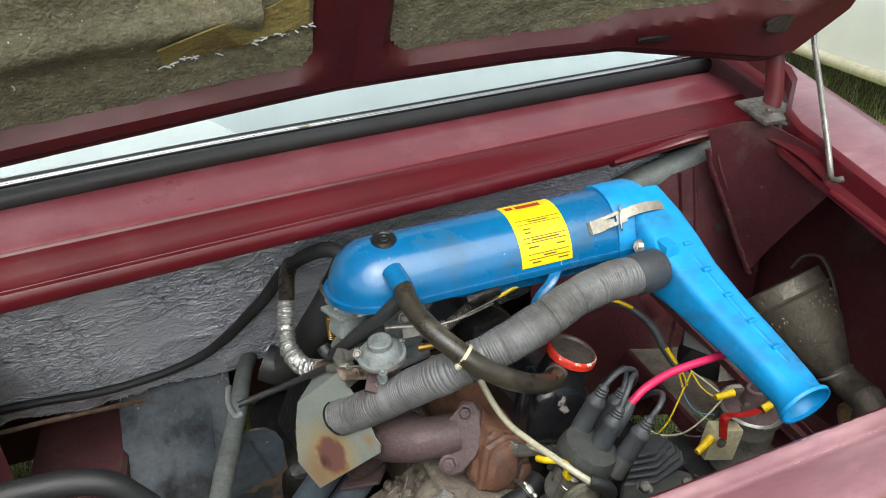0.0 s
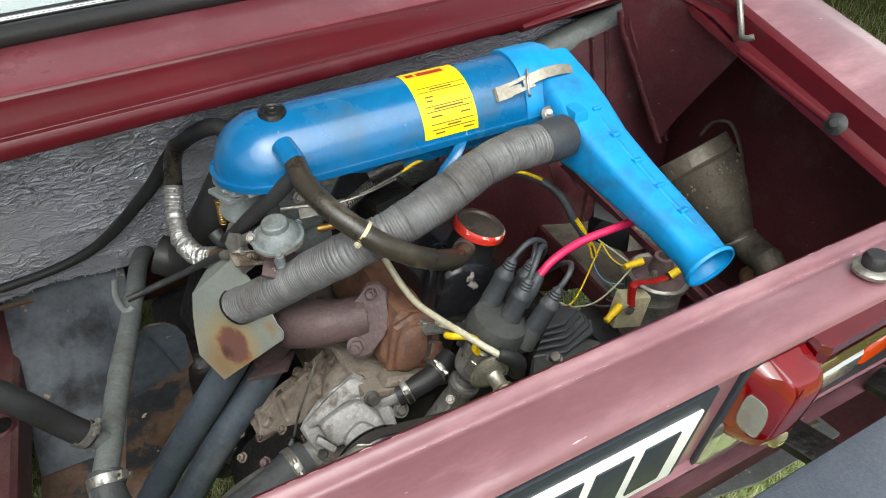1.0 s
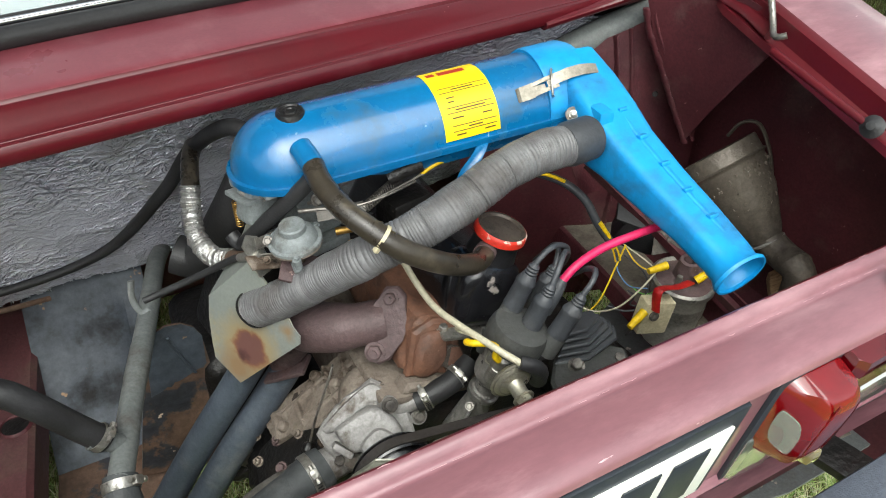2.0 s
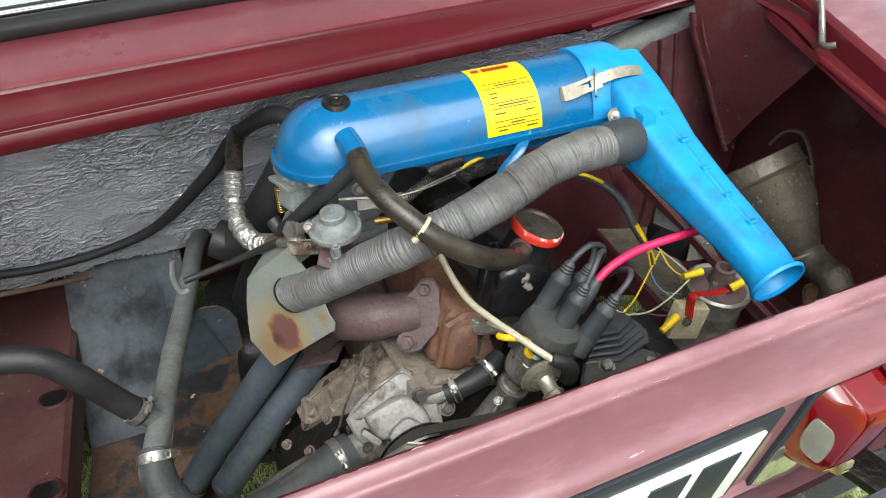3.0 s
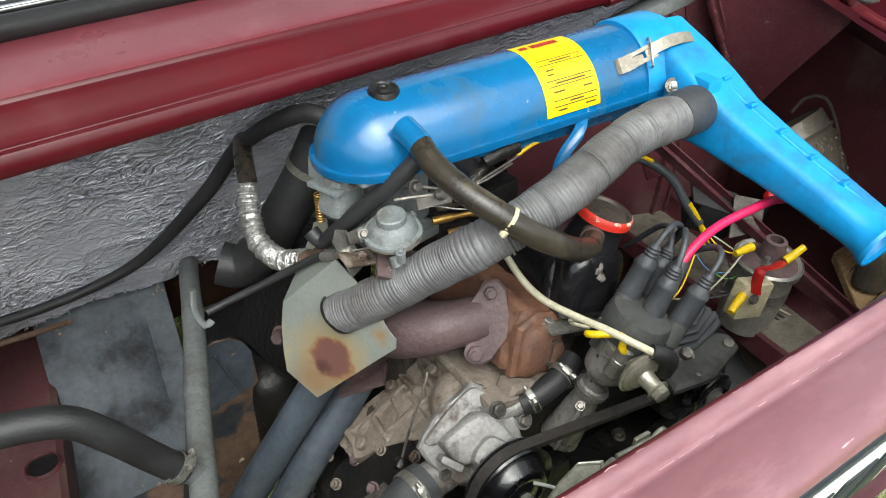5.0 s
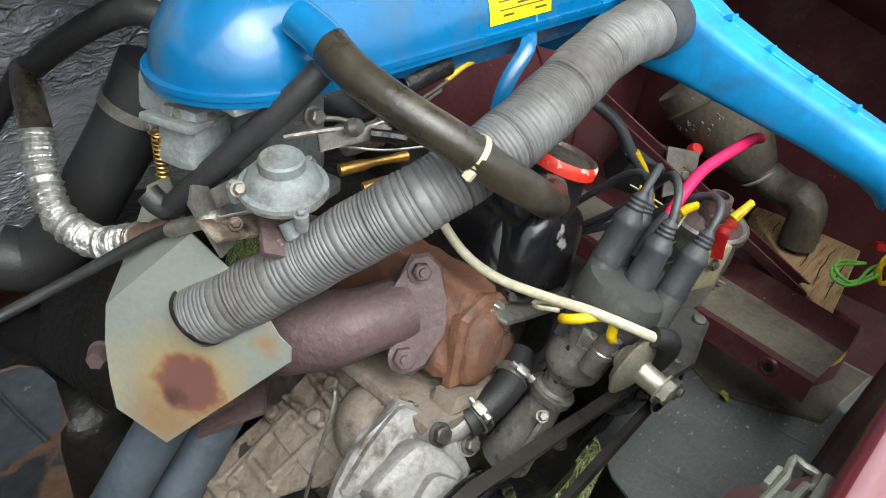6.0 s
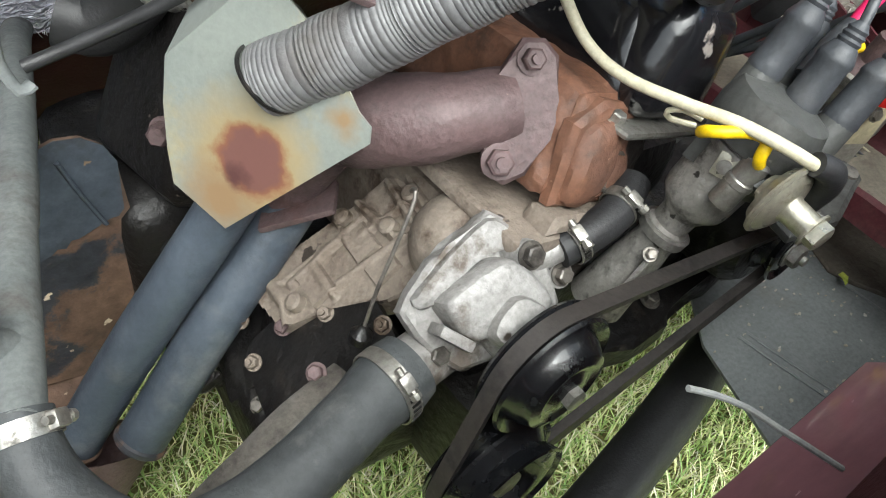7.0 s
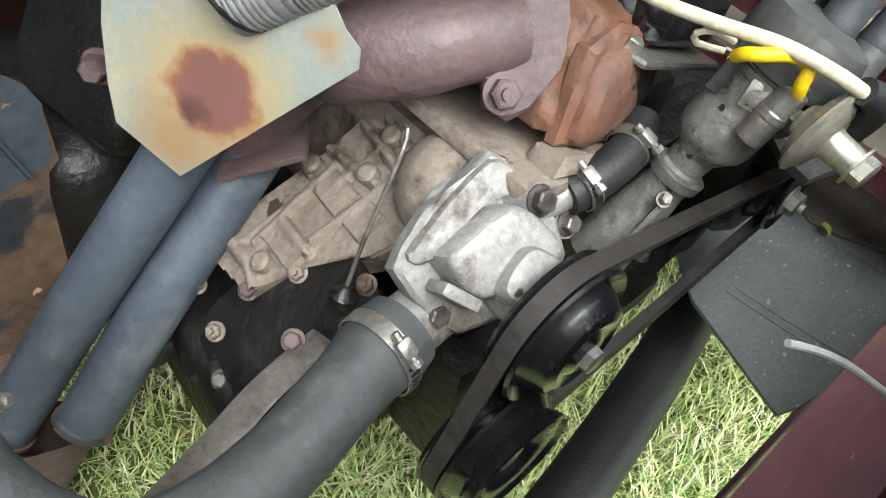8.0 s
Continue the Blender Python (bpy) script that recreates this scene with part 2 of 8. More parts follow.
GALV = surface("welded_galvanised_sheet", rgb(108, 100, 90), rgb(74, 67, 60), 12, 0.36, 0.6, metal=0.35, bump=0.3, bump_scale=100, dirt=rgb(48, 40, 34), dirt_scale=13, dirt_from=0.5, dirt_to=0.68, chips=rgb(170, 166, 158), chip_scale=80, chip_from=0.71)
MAT = surface("stained_fibre_mat", rgb(118, 112, 92), rgb(88, 84, 70), 7, 0.95, 1.0, bump=0.6, bump_scale=240, dirt=rgb(134, 120, 76), dirt_scale=4, dirt_from=0.56, dirt_to=0.66, chips=rgb(196, 190, 176), chip_scale=170, chip_from=0.70, grain=0.7, grain_scale=110)
BARE_FIBRE = surface("yellow_glass_fibre", rgb(132, 116, 66), rgb(104, 92, 54), 18, 0.95, 1.0, bump=0.5, bump_scale=160, chips=rgb(176, 164, 130), chip_scale=90, chip_from=0.7)
WHITE = surface("white_paint", rgb(232, 234, 232), rgb(222, 224, 222), 4, 0.3, coat=0.5, grain=0.05)
PLATE_WHITE = surface("white_plate", rgb(236, 238, 232), rgb(228, 230, 224), 12, 0.35, 0.45, bump=0.02, grain=0.05)
PLATE_BLACK = surface("black_plate_frame", rgb(38, 44, 52), rgb(46, 52, 60), 20, 0.4)
BUMPER = surface("grey_plastic_bumper", rgb(72, 78, 90), rgb(84, 90, 100), 9, 0.6, 0.72, bump=0.15, bump_scale=500)
CHROME = surface("chrome_trim", rgb(225, 226, 228), rgb(214, 215, 218), 20, 0.12, 0.2, metal=1.0, grain=0.05)
CLOTH = surface("pale_shelf_cloth", rgb(196, 202, 208), rgb(184, 190, 197), 12, 0.9, 0.95, bump=0.1, grain=0.1)
TYRE = surface("grey_tyre", rgb(60, 62, 62), rgb(74, 76, 74), 14, 0.8)
EARTH = surface("turf_soil", rgb(132, 130, 78), rgb(96, 104, 54), 14, 0.95, 1.0, bump=0.5, bump_scale=60, dirt=rgb(160, 150, 104), dirt_scale=10, dirt_from=0.5, dirt_to=0.7)


def foil_material():
    """Dusty aluminium foil: a net of fine sharp creases over a nearly flat sheet."""
    m = surface("aluminium_foil", rgb(234, 236, 248), rgb(206, 208, 222), 9, 0.16, 0.28, metal=0.3, grain=0.1, dirt=rgb(150, 149, 152), dirt_scale=6, dirt_from=0.58, dirt_to=0.74, dirt_rough=0.5)
    n, l = m.node_tree.nodes, m.node_tree.links
    bs = n["Principled BSDF"]
    tc = n.new("ShaderNodeTexCoord")
    warp = n.new("ShaderNodeTexNoise")
    warp.inputs["Scale"].default_value, warp.inputs["Detail"].default_value = 26.0, 3.0
    l.new(tc.outputs["Object"], warp.inputs["Vector"])
    bent = n.new("ShaderNodeMix")
    bent.data_type, bent.blend_type = "RGBA", "ADD"
    bent.inputs["Factor"].default_value = 0.05
    l.new(tc.outputs["Object"], bent.inputs["A"])
    l.new(warp.outputs["Color"], bent.inputs["B"])
    total = None
    for scale, turn, squeeze, amount in ((22.0, 0.5, 3.0, 1.3), (34.0, -0.7, 2.6, 0.9), (70.0, 1.2, 2.0, 0.5)):
        mp = n.new("ShaderNodeMapping")
        mp.inputs["Rotation"].default_value = (0.0, turn, 0.0)
        mp.inputs["Scale"].default_value = (1.0, 1.0, squeeze)
        l.new(bent.outputs["Result"], mp.inputs["Vector"])
        t = n.new("ShaderNodeTexVoronoi")
        t.feature = "DISTANCE_TO_EDGE"
        t.inputs["Scale"].default_value = scale
        l.new(mp.outputs["Vector"], t.inputs["Vector"])
        r = n.new("ShaderNodeMapRange")
        r.interpolation_type = "SMOOTHSTEP"
        r.inputs["From Max"].default_value = 0.16
        r.inputs["To Min"].default_value, r.inputs["To Max"].default_value = amount, 0.0
        l.new(t.outputs["Distance"], r.inputs["Value"])
        if total is None:
            total = r.outputs["Result"]
        else:
            a = n.new("ShaderNodeMath")
            l.new(total, a.inputs[0])
            l.new(r.outputs["Result"], a.inputs[1])
            total = a.outputs["Value"]
    patch_of = n.new("ShaderNodeTexNoise")
    patch_of.inputs["Scale"].default_value = 7.0
    l.new(tc.outputs["Object"], patch_of.inputs["Vector"])
    depth = n.new("ShaderNodeMapRange")
    depth.inputs["From Min"].default_value, depth.inputs["From Max"].default_value = 0.38, 0.66
    depth.inputs["To Min"].default_value = 0.18
    l.new(patch_of.outputs["Fac"], depth.inputs["Value"])
    k = n.new("ShaderNodeMath")
    k.operation = "MULTIPLY"
    l.new(total, k.inputs[0])
    l.new(depth.outputs["Result"], k.inputs[1])
    bp = n.new("ShaderNodeBump")
    bp.inputs["Strength"].default_value, bp.inputs["Distance"].default_value = 1.0, 0.0036
    l.new(k.outputs["Value"], bp.inputs["Height"])
    l.new(bp.outputs["Normal"], bs.inputs["Normal"])
    return m


FOIL = foil_material()


def clear(name, tint, rough=0.06, weight=0.85):
    m = bpy.data.materials.new(name)
    m.use_nodes = True
    bs = m.node_tree.nodes["Principled BSDF"]
    bs.inputs["Base Color"].default_value = tint
    bs.inputs["Roughness"].default_value = rough
    bs.inputs["Transmission Weight"].default_value = weight
    bs.inputs["IOR"].default_value = 1.49
    return m


DARK_RED_LENS = surface("dark_red_lens", rgb(92, 4, 14), rgb(70, 3, 10), 18, 0.05, 0.1, coat=1.0, grain=0.05)
RED_LENS = surface("red_lens", rgb(122, 4, 12), rgb(84, 2, 8), 14, 0.04, 0.08, coat=1.0, grain=0.0)
AMBER_LENS = clear("amber_lens", rgb(240, 84, 14), 0.08, 0.4)
CLEAR_LENS = clear("clear_lens", rgb(196, 198, 186), 0.08, 0.7)
SMOKY_LENS = clear("smoky_yellow_lens", rgb(150, 138, 84), 0.08, 0.5)
GREY_LENS = clear("grey_lens", rgb(112, 118, 108), 0.10, 0.5)
GLASS = clear("window_glass", rgb(235, 242, 240), 0.0, 1.0)

DARK_GLASS = surface("dark_window_glass", rgb(30, 34, 38), rgb(38, 42, 46), 4, 0.05, 0.08, grain=0.05)


def grass_material():
    m = bpy.data.materials.new("grass_blade")
    m.use_nodes = True
    n, l = m.node_tree.nodes, m.node_tree.links
    g = n.new("ShaderNodeNewGeometry")
    r = n.new("ShaderNodeValToRGB")
    stops = ((0.0, rgb(124, 160, 86)), (0.28, rgb(178, 206, 122)), (0.55, rgb(214, 222, 152)), (0.80, rgb(230, 226, 182)), (1.0, rgb(244, 240, 218)))
    for i, (p, c) in enumerate(stops):
        e = r.color_ramp.elements[i] if i < 2 else r.color_ramp.elements.new(p)
        e.position, e.color = p, c
    l.new(g.outputs["Random Per Island"], r.inputs["Fac"])
    l.new(r.outputs["Color"], n["Principled BSDF"].inputs["Base Color"])
    n["Principled BSDF"].inputs["Roughness"].default_value = 0.55
    return m


GRASS = grass_material()
GRASS_LEAF = surface("yellow_green_leaf", rgb(204, 208, 100), rgb(168, 184, 72), 60, 0.5, 0.7)


def shield_material():
    """Dull zinc-coated sheet with one burnt, rusty spot of its own."""
    m = surface("heat_stained_sheet", rgb(150, 155, 148), rgb(132, 138, 134), 8, 0.44, 0.6, metal=0.3, grain=0.16, bump=0.06, bump_scale=120, dirt=rgb(164, 150, 112), dirt_scale=11, dirt_from=0.55, dirt_to=0.75, chips=rgb(112, 96, 76), chip_scale=90, chip_from=0.74)
    n, l = m.node_tree.nodes, m.node_tree.links
    bs = n["Principled BSDF"]
    old = bs.inputs["Base Color"].links[0].from_socket
    tc = n.new("ShaderNodeTexCoord")

    def spot(centre, inner, outer, colour, below):
        d = n.new("ShaderNodeVectorMath")
        d.operation = "DISTANCE"
        d.inputs[1].default_value = centre
        l.new(tc.outputs["Object"], d.inputs[0])
        t = n.new("ShaderNodeTexNoise")
        t.inputs["Scale"].default_value, t.inputs["Detail"].default_value = 70.0, 8.0
        l.new(tc.outputs["Object"], t.inputs["Vector"])
        a = n.new("ShaderNodeMath")
        a.operation = "MULTIPLY_ADD"
        a.inputs[1].default_value = 0.022
        l.new(t.outputs["Fac"], a.inputs[0])
        l.new(d.outputs["Value"], a.inputs[2])
        r = n.new("ShaderNodeMapRange")
        r.inputs["From Min"].default_value, r.inputs["From Max"].default_value = inner + 0.011, outer + 0.011
        r.inputs["To Min"].default_value, r.inputs["To Max"].default_value = 1.0, 0.0
        l.new(a.outputs["Value"], r.inputs["Value"])
        k = n.new("ShaderNodeMix")
        k.data_type = "RGBA"
        l.new(r.outputs["Result"], k.inputs["Factor"])
        l.new(below, k.inputs["A"])
        k.inputs["B"].default_value = colour
        return k.outputs["Result"]

    low = (SPOT[0] - 0.016, SPOT[1] + 0.016, SPOT[2] - 0.036)
    c = spot(SPOT, 0.026, 0.060, rgb(166, 148, 110), old)
    c = spot(low, 0.010, 0.040, rgb(150, 124, 94), c)
    c = spot((0.030, 0.428, 0.568), 0.002, 0.016, rgb(150, 126, 96), c)
    c = spot(SPOT, 0.024, 0.032, rgb(138, 94, 70), c)
    c = spot(SPOT, 0.020, 0.026, rgb(120, 84, 78), c)
    c = spot((SPOT[0] - 0.010, SPOT[1] + 0.008, SPOT[2] - 0.016), 0.003, 0.014, rgb(88, 58, 58), c)
    l.new(c, bs.inputs["Base Color"])
    return m


def bare_spots(m, spots, scale, colour, rough):
    """Patches where paint has come off, at (centre, radius) each, with ragged edges."""
    n, l = m.node_tree.nodes, m.node_tree.links
    bs = n["Principled BSDF"]
    tc, t = n.new("ShaderNodeTexCoord"), n.new("ShaderNodeTexNoise")
    t.inputs["Scale"].default_value, t.inputs["Detail"].default_value = scale, 6.0
    l.new(tc.outputs["Object"], t.inputs["Vector"])
    for centre, radius in spots:
        d, a, r = n.new("ShaderNodeVectorMath"), n.new("ShaderNodeMath"), n.new("ShaderNodeMapRange")
        d.operation, a.operation = "DISTANCE", "MULTIPLY_ADD"
        d.inputs[1].default_value = centre
        l.new(tc.outputs["Object"], d.inputs[0])
        a.inputs[1].default_value = radius * 1.6
        l.new(t.outputs["Fac"], a.inputs[0])
        l.new(d.outputs["Value"], a.inputs[2])
        r.inputs["From Min"].default_value, r.inputs["From Max"].default_value = radius * 1.75, radius * 1.85
        r.inputs["To Min"].default_value, r.inputs["To Max"].default_value = 1.0, 0.0
        l.new(a.outputs["Value"], r.inputs["Value"])
        for socket, value in ((bs.inputs["Base Color"], colour), (bs.inputs["Roughness"], rough)):
            old = socket.links[0].from_socket
            k = n.new("ShaderNodeMix")
            k.data_type = "RGBA" if isinstance(value, tuple) else "FLOAT"
            l.new(r.outputs["Result"], k.inputs["Factor"])
            l.new(old, k.inputs["A"])
            k.inputs["B"].default_value = value
            l.new(k.outputs["Result"], socket)
    return m


SPOT = (-0.011, 0.476, 0.518)
SHIELD = shield_material()


# ---- building tools ----
def thing(name, at, label, category, group="", kind=""):
    ob = new(name)
    ob.empty_display_size = 0.05
    ob.location = at
    return tagged(ob, label, category, group, kind)


def part(name, bm, material, parent=None, label="", smooth=True, category="", kind="", group=""):
    """Links a bmesh, whose places are the world's, as one mesh object under a thing or a part."""
    bmesh.ops.recalc_face_normals(bm, faces=bm.faces)
    me = bpy.data.meshes.new(name)
    bm.to_mesh(me)
    bm.free()
    for mt in material if isinstance(material, (list, tuple)) else (material,):
        me.materials.append(mt)
    ob = new(name, me)
    if smooth:
        me.shade_smooth()
        me.set_sharp_from_angle(angle=radians(38))
    if parent:
        ob.parent = parent
        if parent.type == "EMPTY":
            ob.matrix_parent_inverse = Matrix.Translation(parent.location).inverted()
    return tagged(ob, label, category, group, kind)


def spline(pts, step=0.006):
    """Points at even steps along a smooth curve through pts."""
    p = [Vector(q) for q in pts]
    if len(p) == 2:
        n = max(2, int((p[1] - p[0]).length / step))
        return [p[0].lerp(p[1], i / n) for i in range(n + 1)]
    p = [2 * p[0] - p[1]] + p + [2 * p[-1] - p[-2]]
    out = []
    for i in range(1, len(p) - 2):
        a, b, c, d = p[i - 1:i + 3]
        n = max(2, int((c - b).length / step))
        for k in range(n):
            t = k / n
            out.append(0.5 * ((2 * b) + (c - a) * t + (2 * a - 5 * b + 4 * c - d) * t * t + (3 * b - a - 3 * c + d) * t ** 3))
    return out + [p[-2]]


def sweep(bm, line, radius, n=12, cap=True, flat=1.0):
    """A tube round a line of points; radius may be a function of (0..1 along, metres along)."""
    tot = sum((b - a).length for a, b in zip(line, line[1:]))
    rings, run, side = [], 0.0, None
    for i, q in enumerate(line):
        tan = (line[min(i + 1, len(line) - 1)] - line[max(i - 1, 0)]).normalized()
        if side is None:
            side = tan.cross(Vector((0.31, 0.2, 1.0))).normalized()
        side = (side - tan * side.dot(tan)).normalized()
        up = tan.cross(side)
        if i:
            run += (q - line[i - 1]).length
        r = radius(run / tot, run) if callable(radius) else radius
        rings.append([bm.verts.new(q + (side * math.cos(2 * math.pi * k / n) + up * math.sin(2 * math.pi * k / n) * flat) * r) for k in range(n)])
    for a, b in zip(rings, rings[1:]):
        for k in range(n):
            bm.faces.new((a[k], a[(k + 1) % n], b[(k + 1) % n], b[k]))
    if cap:
        bm.faces.new(rings[0])
        bm.faces.new(rings[-1])
    return bm


def tube(pts, radius, n=12, step=0.006, cap=True, flat=1.0):
    return sweep(bmesh.new(), spline(pts, step), radius, n, cap, flat)


def frame_of(axis, up=(0, 0, 1)):
    """A turn whose z runs along axis."""
    z = Vector(axis).normalized()
    x = Vector(up).cross(z)
    if x.length < 1e-4:
        x = Vector((1, 0, 0)).cross(z)
    x.normalize()
    return Matrix((x, z.cross(x), z)).transposed().to_4x4()


def lathe(profile, origin, axis, n=24, bm=None, up=(0, 0, 1)):
    """A turned body: profile of (radius, height along the axis)."""
    bm = bm or bmesh.new()
    m = Matrix.Translation(origin) @ frame_of(axis, up)
    rings = []
    for r, h in profile:
        if r < 1e-5:
            rings.append([bm.verts.new(m @ Vector((0, 0, h)))])
        else:
            rings.append([bm.verts.new(m @ Vector((r * math.cos(2 * math.pi * k / n), r * math.sin(2 * math.pi * k / n), h))) for k in range(n)])
    for a, b in zip(rings, rings[1:]):
        for k in range(n):
            j = (k + 1) % n
            if len(a) == 1 and len(b) > 1:
                bm.faces.new((a[0], b[j], b[k]))
            elif len(b) == 1 and len(a) > 1:
                bm.faces.new((a[k], a[j], b[0]))
            elif len(a) > 1:
                bm.faces.new((a[k], a[j], b[j], b[k]))
    return bm


def block(centre, size, turn=(0, 0, 0), bevel=0.004, bm=None, taper=1.0, segments=2):
    """A bevelled box, turned by degrees; taper shrinks its top."""
    bm = bm or bmesh.new()
    m = pose(*centre, *turn) if not isinstance(turn, Matrix) else Matrix.Translation(centre) @ turn
    got = bmesh.ops.create_cube(bm, size=1.0)["verts"]
    for v in got:
        k = taper if v.co.z > 0 else 1.0
        v.co = Vector((v.co.x * size[0] * k, v.co.y * size[1] * k, v.co.z * size[2]))
    if bevel:
        edges = list({e for v in got for e in v.link_edges})
        res = bmesh.ops.bevel(bm, geom=edges, offset=bevel, segments=segments, profile=0.6, affect="EDGES", clamp_overlap=True)
        got = list({v for f in res["faces"] for v in f.verts} | {v for v in got if v.is_valid})
    bmesh.ops.transform(bm, matrix=m, verts=got)
    return bm


def slab(outline, depth, m=None, bevel=0.0, bm=None):
    """A plate from a flat outline of (x, y), depth thick along z, set by the matrix m."""
    bm = bm or bmesh.new()
    m = m or Matrix.Identity(4)
    lo = [bm.verts.new((x, y, -depth / 2)) for x, y in outline]
    hi = [bm.verts.new((x, y, depth / 2)) for x, y in outline]
    n = len(outline)
    made = [bm.faces.new(lo[::-1]), bm.faces.new(hi)] + [bm.faces.new((lo[i], lo[(i + 1) % n], hi[(i + 1) % n], hi[i])) for i in range(n)]
    got = lo + hi
    if bevel:
        edges = list({e for f in made[:2] for e in f.edges})
        res = bmesh.ops.bevel(bm, geom=edges, offset=bevel, segments=1, affect="EDGES", clamp_overlap=True)
        got = list({v for f in res["faces"] for v in f.verts} | {v for v in got if v.is_valid})
    bmesh.ops.transform(bm, matrix=m, verts=got)
    return bm


def lumpy(bm, amp, scale, cuts=3):
    """Uneven, sand-cast faces: finer mesh, shifted by noise."""
    bmesh.ops.subdivide_edges(bm, edges=list(bm.edges), cuts=cuts, use_grid_fill=True)
    bm.normal_update()
    for v in bm.verts:
        v.co += v.normal * amp * (noise.noise(v.co * scale) + 0.5 * noise.noise(v.co * scale * 2.7))
    return bm


def puff(outline, layers, m, bm=None):
    """A rounded casting: a smooth outline, shrunk by (scale, height) layer by layer."""
    bm = bm or bmesh.new()
    q = [Vector((x, y, 0)) for x, y in outline]
    k = len(q)
    ring = []
    for i in range(k):
        a, b, c, d = q[i - 1], q[i], q[(i + 1) % k], q[(i + 2) % k]
        for t in (0.0, 0.33, 0.67):
            ring.append(0.5 * ((2 * b) + (c - a) * t * 0.7 + (6 * c - 6 * b - 1.4 * (c - a) - 0.7 * (d - b)) * t * t + (4 * b - 4 * c + 0.7 * (c - a) + 0.7 * (d - b)) * t ** 3))
    mid = sum(q, Vector()) / k
    rows = [[bm.verts.new(m @ (mid + (p - mid) * s + Vector((0, 0, h)))) for p in ring] for s, h in layers]
    n = len(ring)
    for a, b in zip(rows, rows[1:]):
        for i in range(n):
            bm.faces.new((a[i], a[(i + 1) % n], b[(i + 1) % n], b[i]))
    bm.faces.new(rows[0][::-1])
    bm.faces.new(rows[-1])
    return bm


def section(profile, path, bm=None, thick=0.0):
    """A sheet whose profile of (y, z) is carried along x at the given (x, dy, dz, scale) stations."""
    bm = bm or bmesh.new()
    rows = [[bm.verts.new((x, y * s + dy, z + dz)) for y, z in profile] for x, dy, dz, s in path]
    for a, b in zip(rows, rows[1:]):
        for k in range(len(profile) - 1):
            bm.faces.new((a[k], a[k + 1], b[k + 1], b[k]))
    if thick:
        thicken(bm, thick)
    return bm


def thicken(bm, thick):
    bmesh.ops.recalc_face_normals(bm, faces=bm.faces)
    bmesh.ops.solidify(bm, geom=list(bm.faces), thickness=thick)
    return bm


def grid(corners, nx, ny, bump=None, keep=None, bm=None):
    """A sheet between four corners (a, b, c, d in a ring); bump(point, u, v) shifts its points along its normal."""
    bm = bm or bmesh.new()
    a, b, c, d = (Vector(p) for p in corners)
    nrm = (b - a).cross(d - a).normalized()
    vs = []
    for j in range(ny + 1):
        v = j / ny
        for i in range(nx + 1):
            u = i / nx
            p = a.lerp(b, u).lerp(d.lerp(c, u), v)
            vs.append(bm.verts.new(p + nrm * (bump(p, u, v) if bump else 0.0)))
    for j in range(ny):
        for i in range(nx):
            if keep is None or keep((i + 0.5) / nx, (j + 0.5) / ny):
                k = j * (nx + 1) + i
                bm.faces.new((vs[k], vs[k + 1], vs[k + nx + 2], vs[k + nx + 1]))
    bmesh.ops.delete(bm, geom=[v for v in bm.verts if not v.link_faces], context="VERTS")
    return bm


def bolt(origin, axis, across=0.013, height=0.006, washer=True, shank=0.0, bm=None):
    """A hexagon bolt head with its washer."""
    bm = bm or bmesh.new()
    r = across / 1.732
    if washer:
        lathe([(0, 0), (r * 1.35, 0), (r * 1.35, 0.0016), (0, 0.0016)], origin, axis, 16, bm)
    o = Vector(origin) + Vector(axis).normalized() * 0.0016
    lathe([(0, 0), (r, 0), (r, height * 0.85), (r * 0.8, height), (0, height)], o, axis, 6, bm)
    if shank:
        lathe([(r * 0.45, height), (r * 0.45, height + shank), (0, height + shank)], o, axis, 10, bm)
    return bm


def clamp(name, centre, axis, radius, parent, width=0.010, screw_at=0.0, label="zinc-plated worm-drive hose clamp"):
    """A worm-drive clamp: slotted band, screw housing and screw. A part of the hose it holds."""
    bm = lathe([(radius, -width / 2), (radius + 0.0012, -width / 2), (radius + 0.0012, width / 2), (radius, width / 2)], centre, axis, 30)
    band = part(name, bm, ZINC, parent, label)
    m = Matrix.Translation(centre) @ frame_of(axis) @ Matrix.Rotation(screw_at, 4, "Z")
    along = (m.to_3x3() @ Vector((0, 1, 0)))
    at = m @ Vector((radius + 0.0036, 0, 0))
    bm = block(at, (0.007, 0.012, width * 0.9), (m.to_3x3().to_4x4()), 0.002)
    lathe([(0, -0.011), (0.0026, -0.011), (0.0026, 0.008), (0.0040, 0.008), (0.0040, 0.012), (0, 0.012)], at, along, 8, bm)
    part("screw_housing", bm, ZINC, band)
    bm = bmesh.new()
    for i in range(9):
        a = screw_at + 0.45 + i * 0.16
        q = Matrix.Translation(centre) @ frame_of(axis) @ Matrix.Rotation(a, 4, "Z")
        block(q @ Vector((radius + 0.0013, 0, 0)), (0.0012, 0.0016, width * 0.6), q.to_3x3().to_4x4(), 0.0, bm)
    part("slots", bm, BLACK_OIL_AND_SHADE, band)
    return band


# ---- ground ----
GROUND = 0.07
bm = bmesh.new()
for ring, (r0, r1) in enumerate(((0.0, 2.0), (2.0, 30.0), (30.0, 900.0))):
    n = 32
    for k in range(n):
        a, b = 2 * math.pi * k / n, 2 * math.pi * (k + 1) / n
        q = [Vector((math.cos(t) * r, math.sin(t) * r, GROUND)) for t, r in ((a, r0), (a, r1), (b, r1), (b, r0))]
        bm.faces.new([bm.verts.new(p) for p in (q if r0 else q[:1] + q[1:3])])
bmesh.ops.remove_doubles(bm, verts=bm.verts, dist=1e-4)
part("ground", bm, EARTH, None, "sunlit turf with dry straw under the car", False, "ground", "structure")


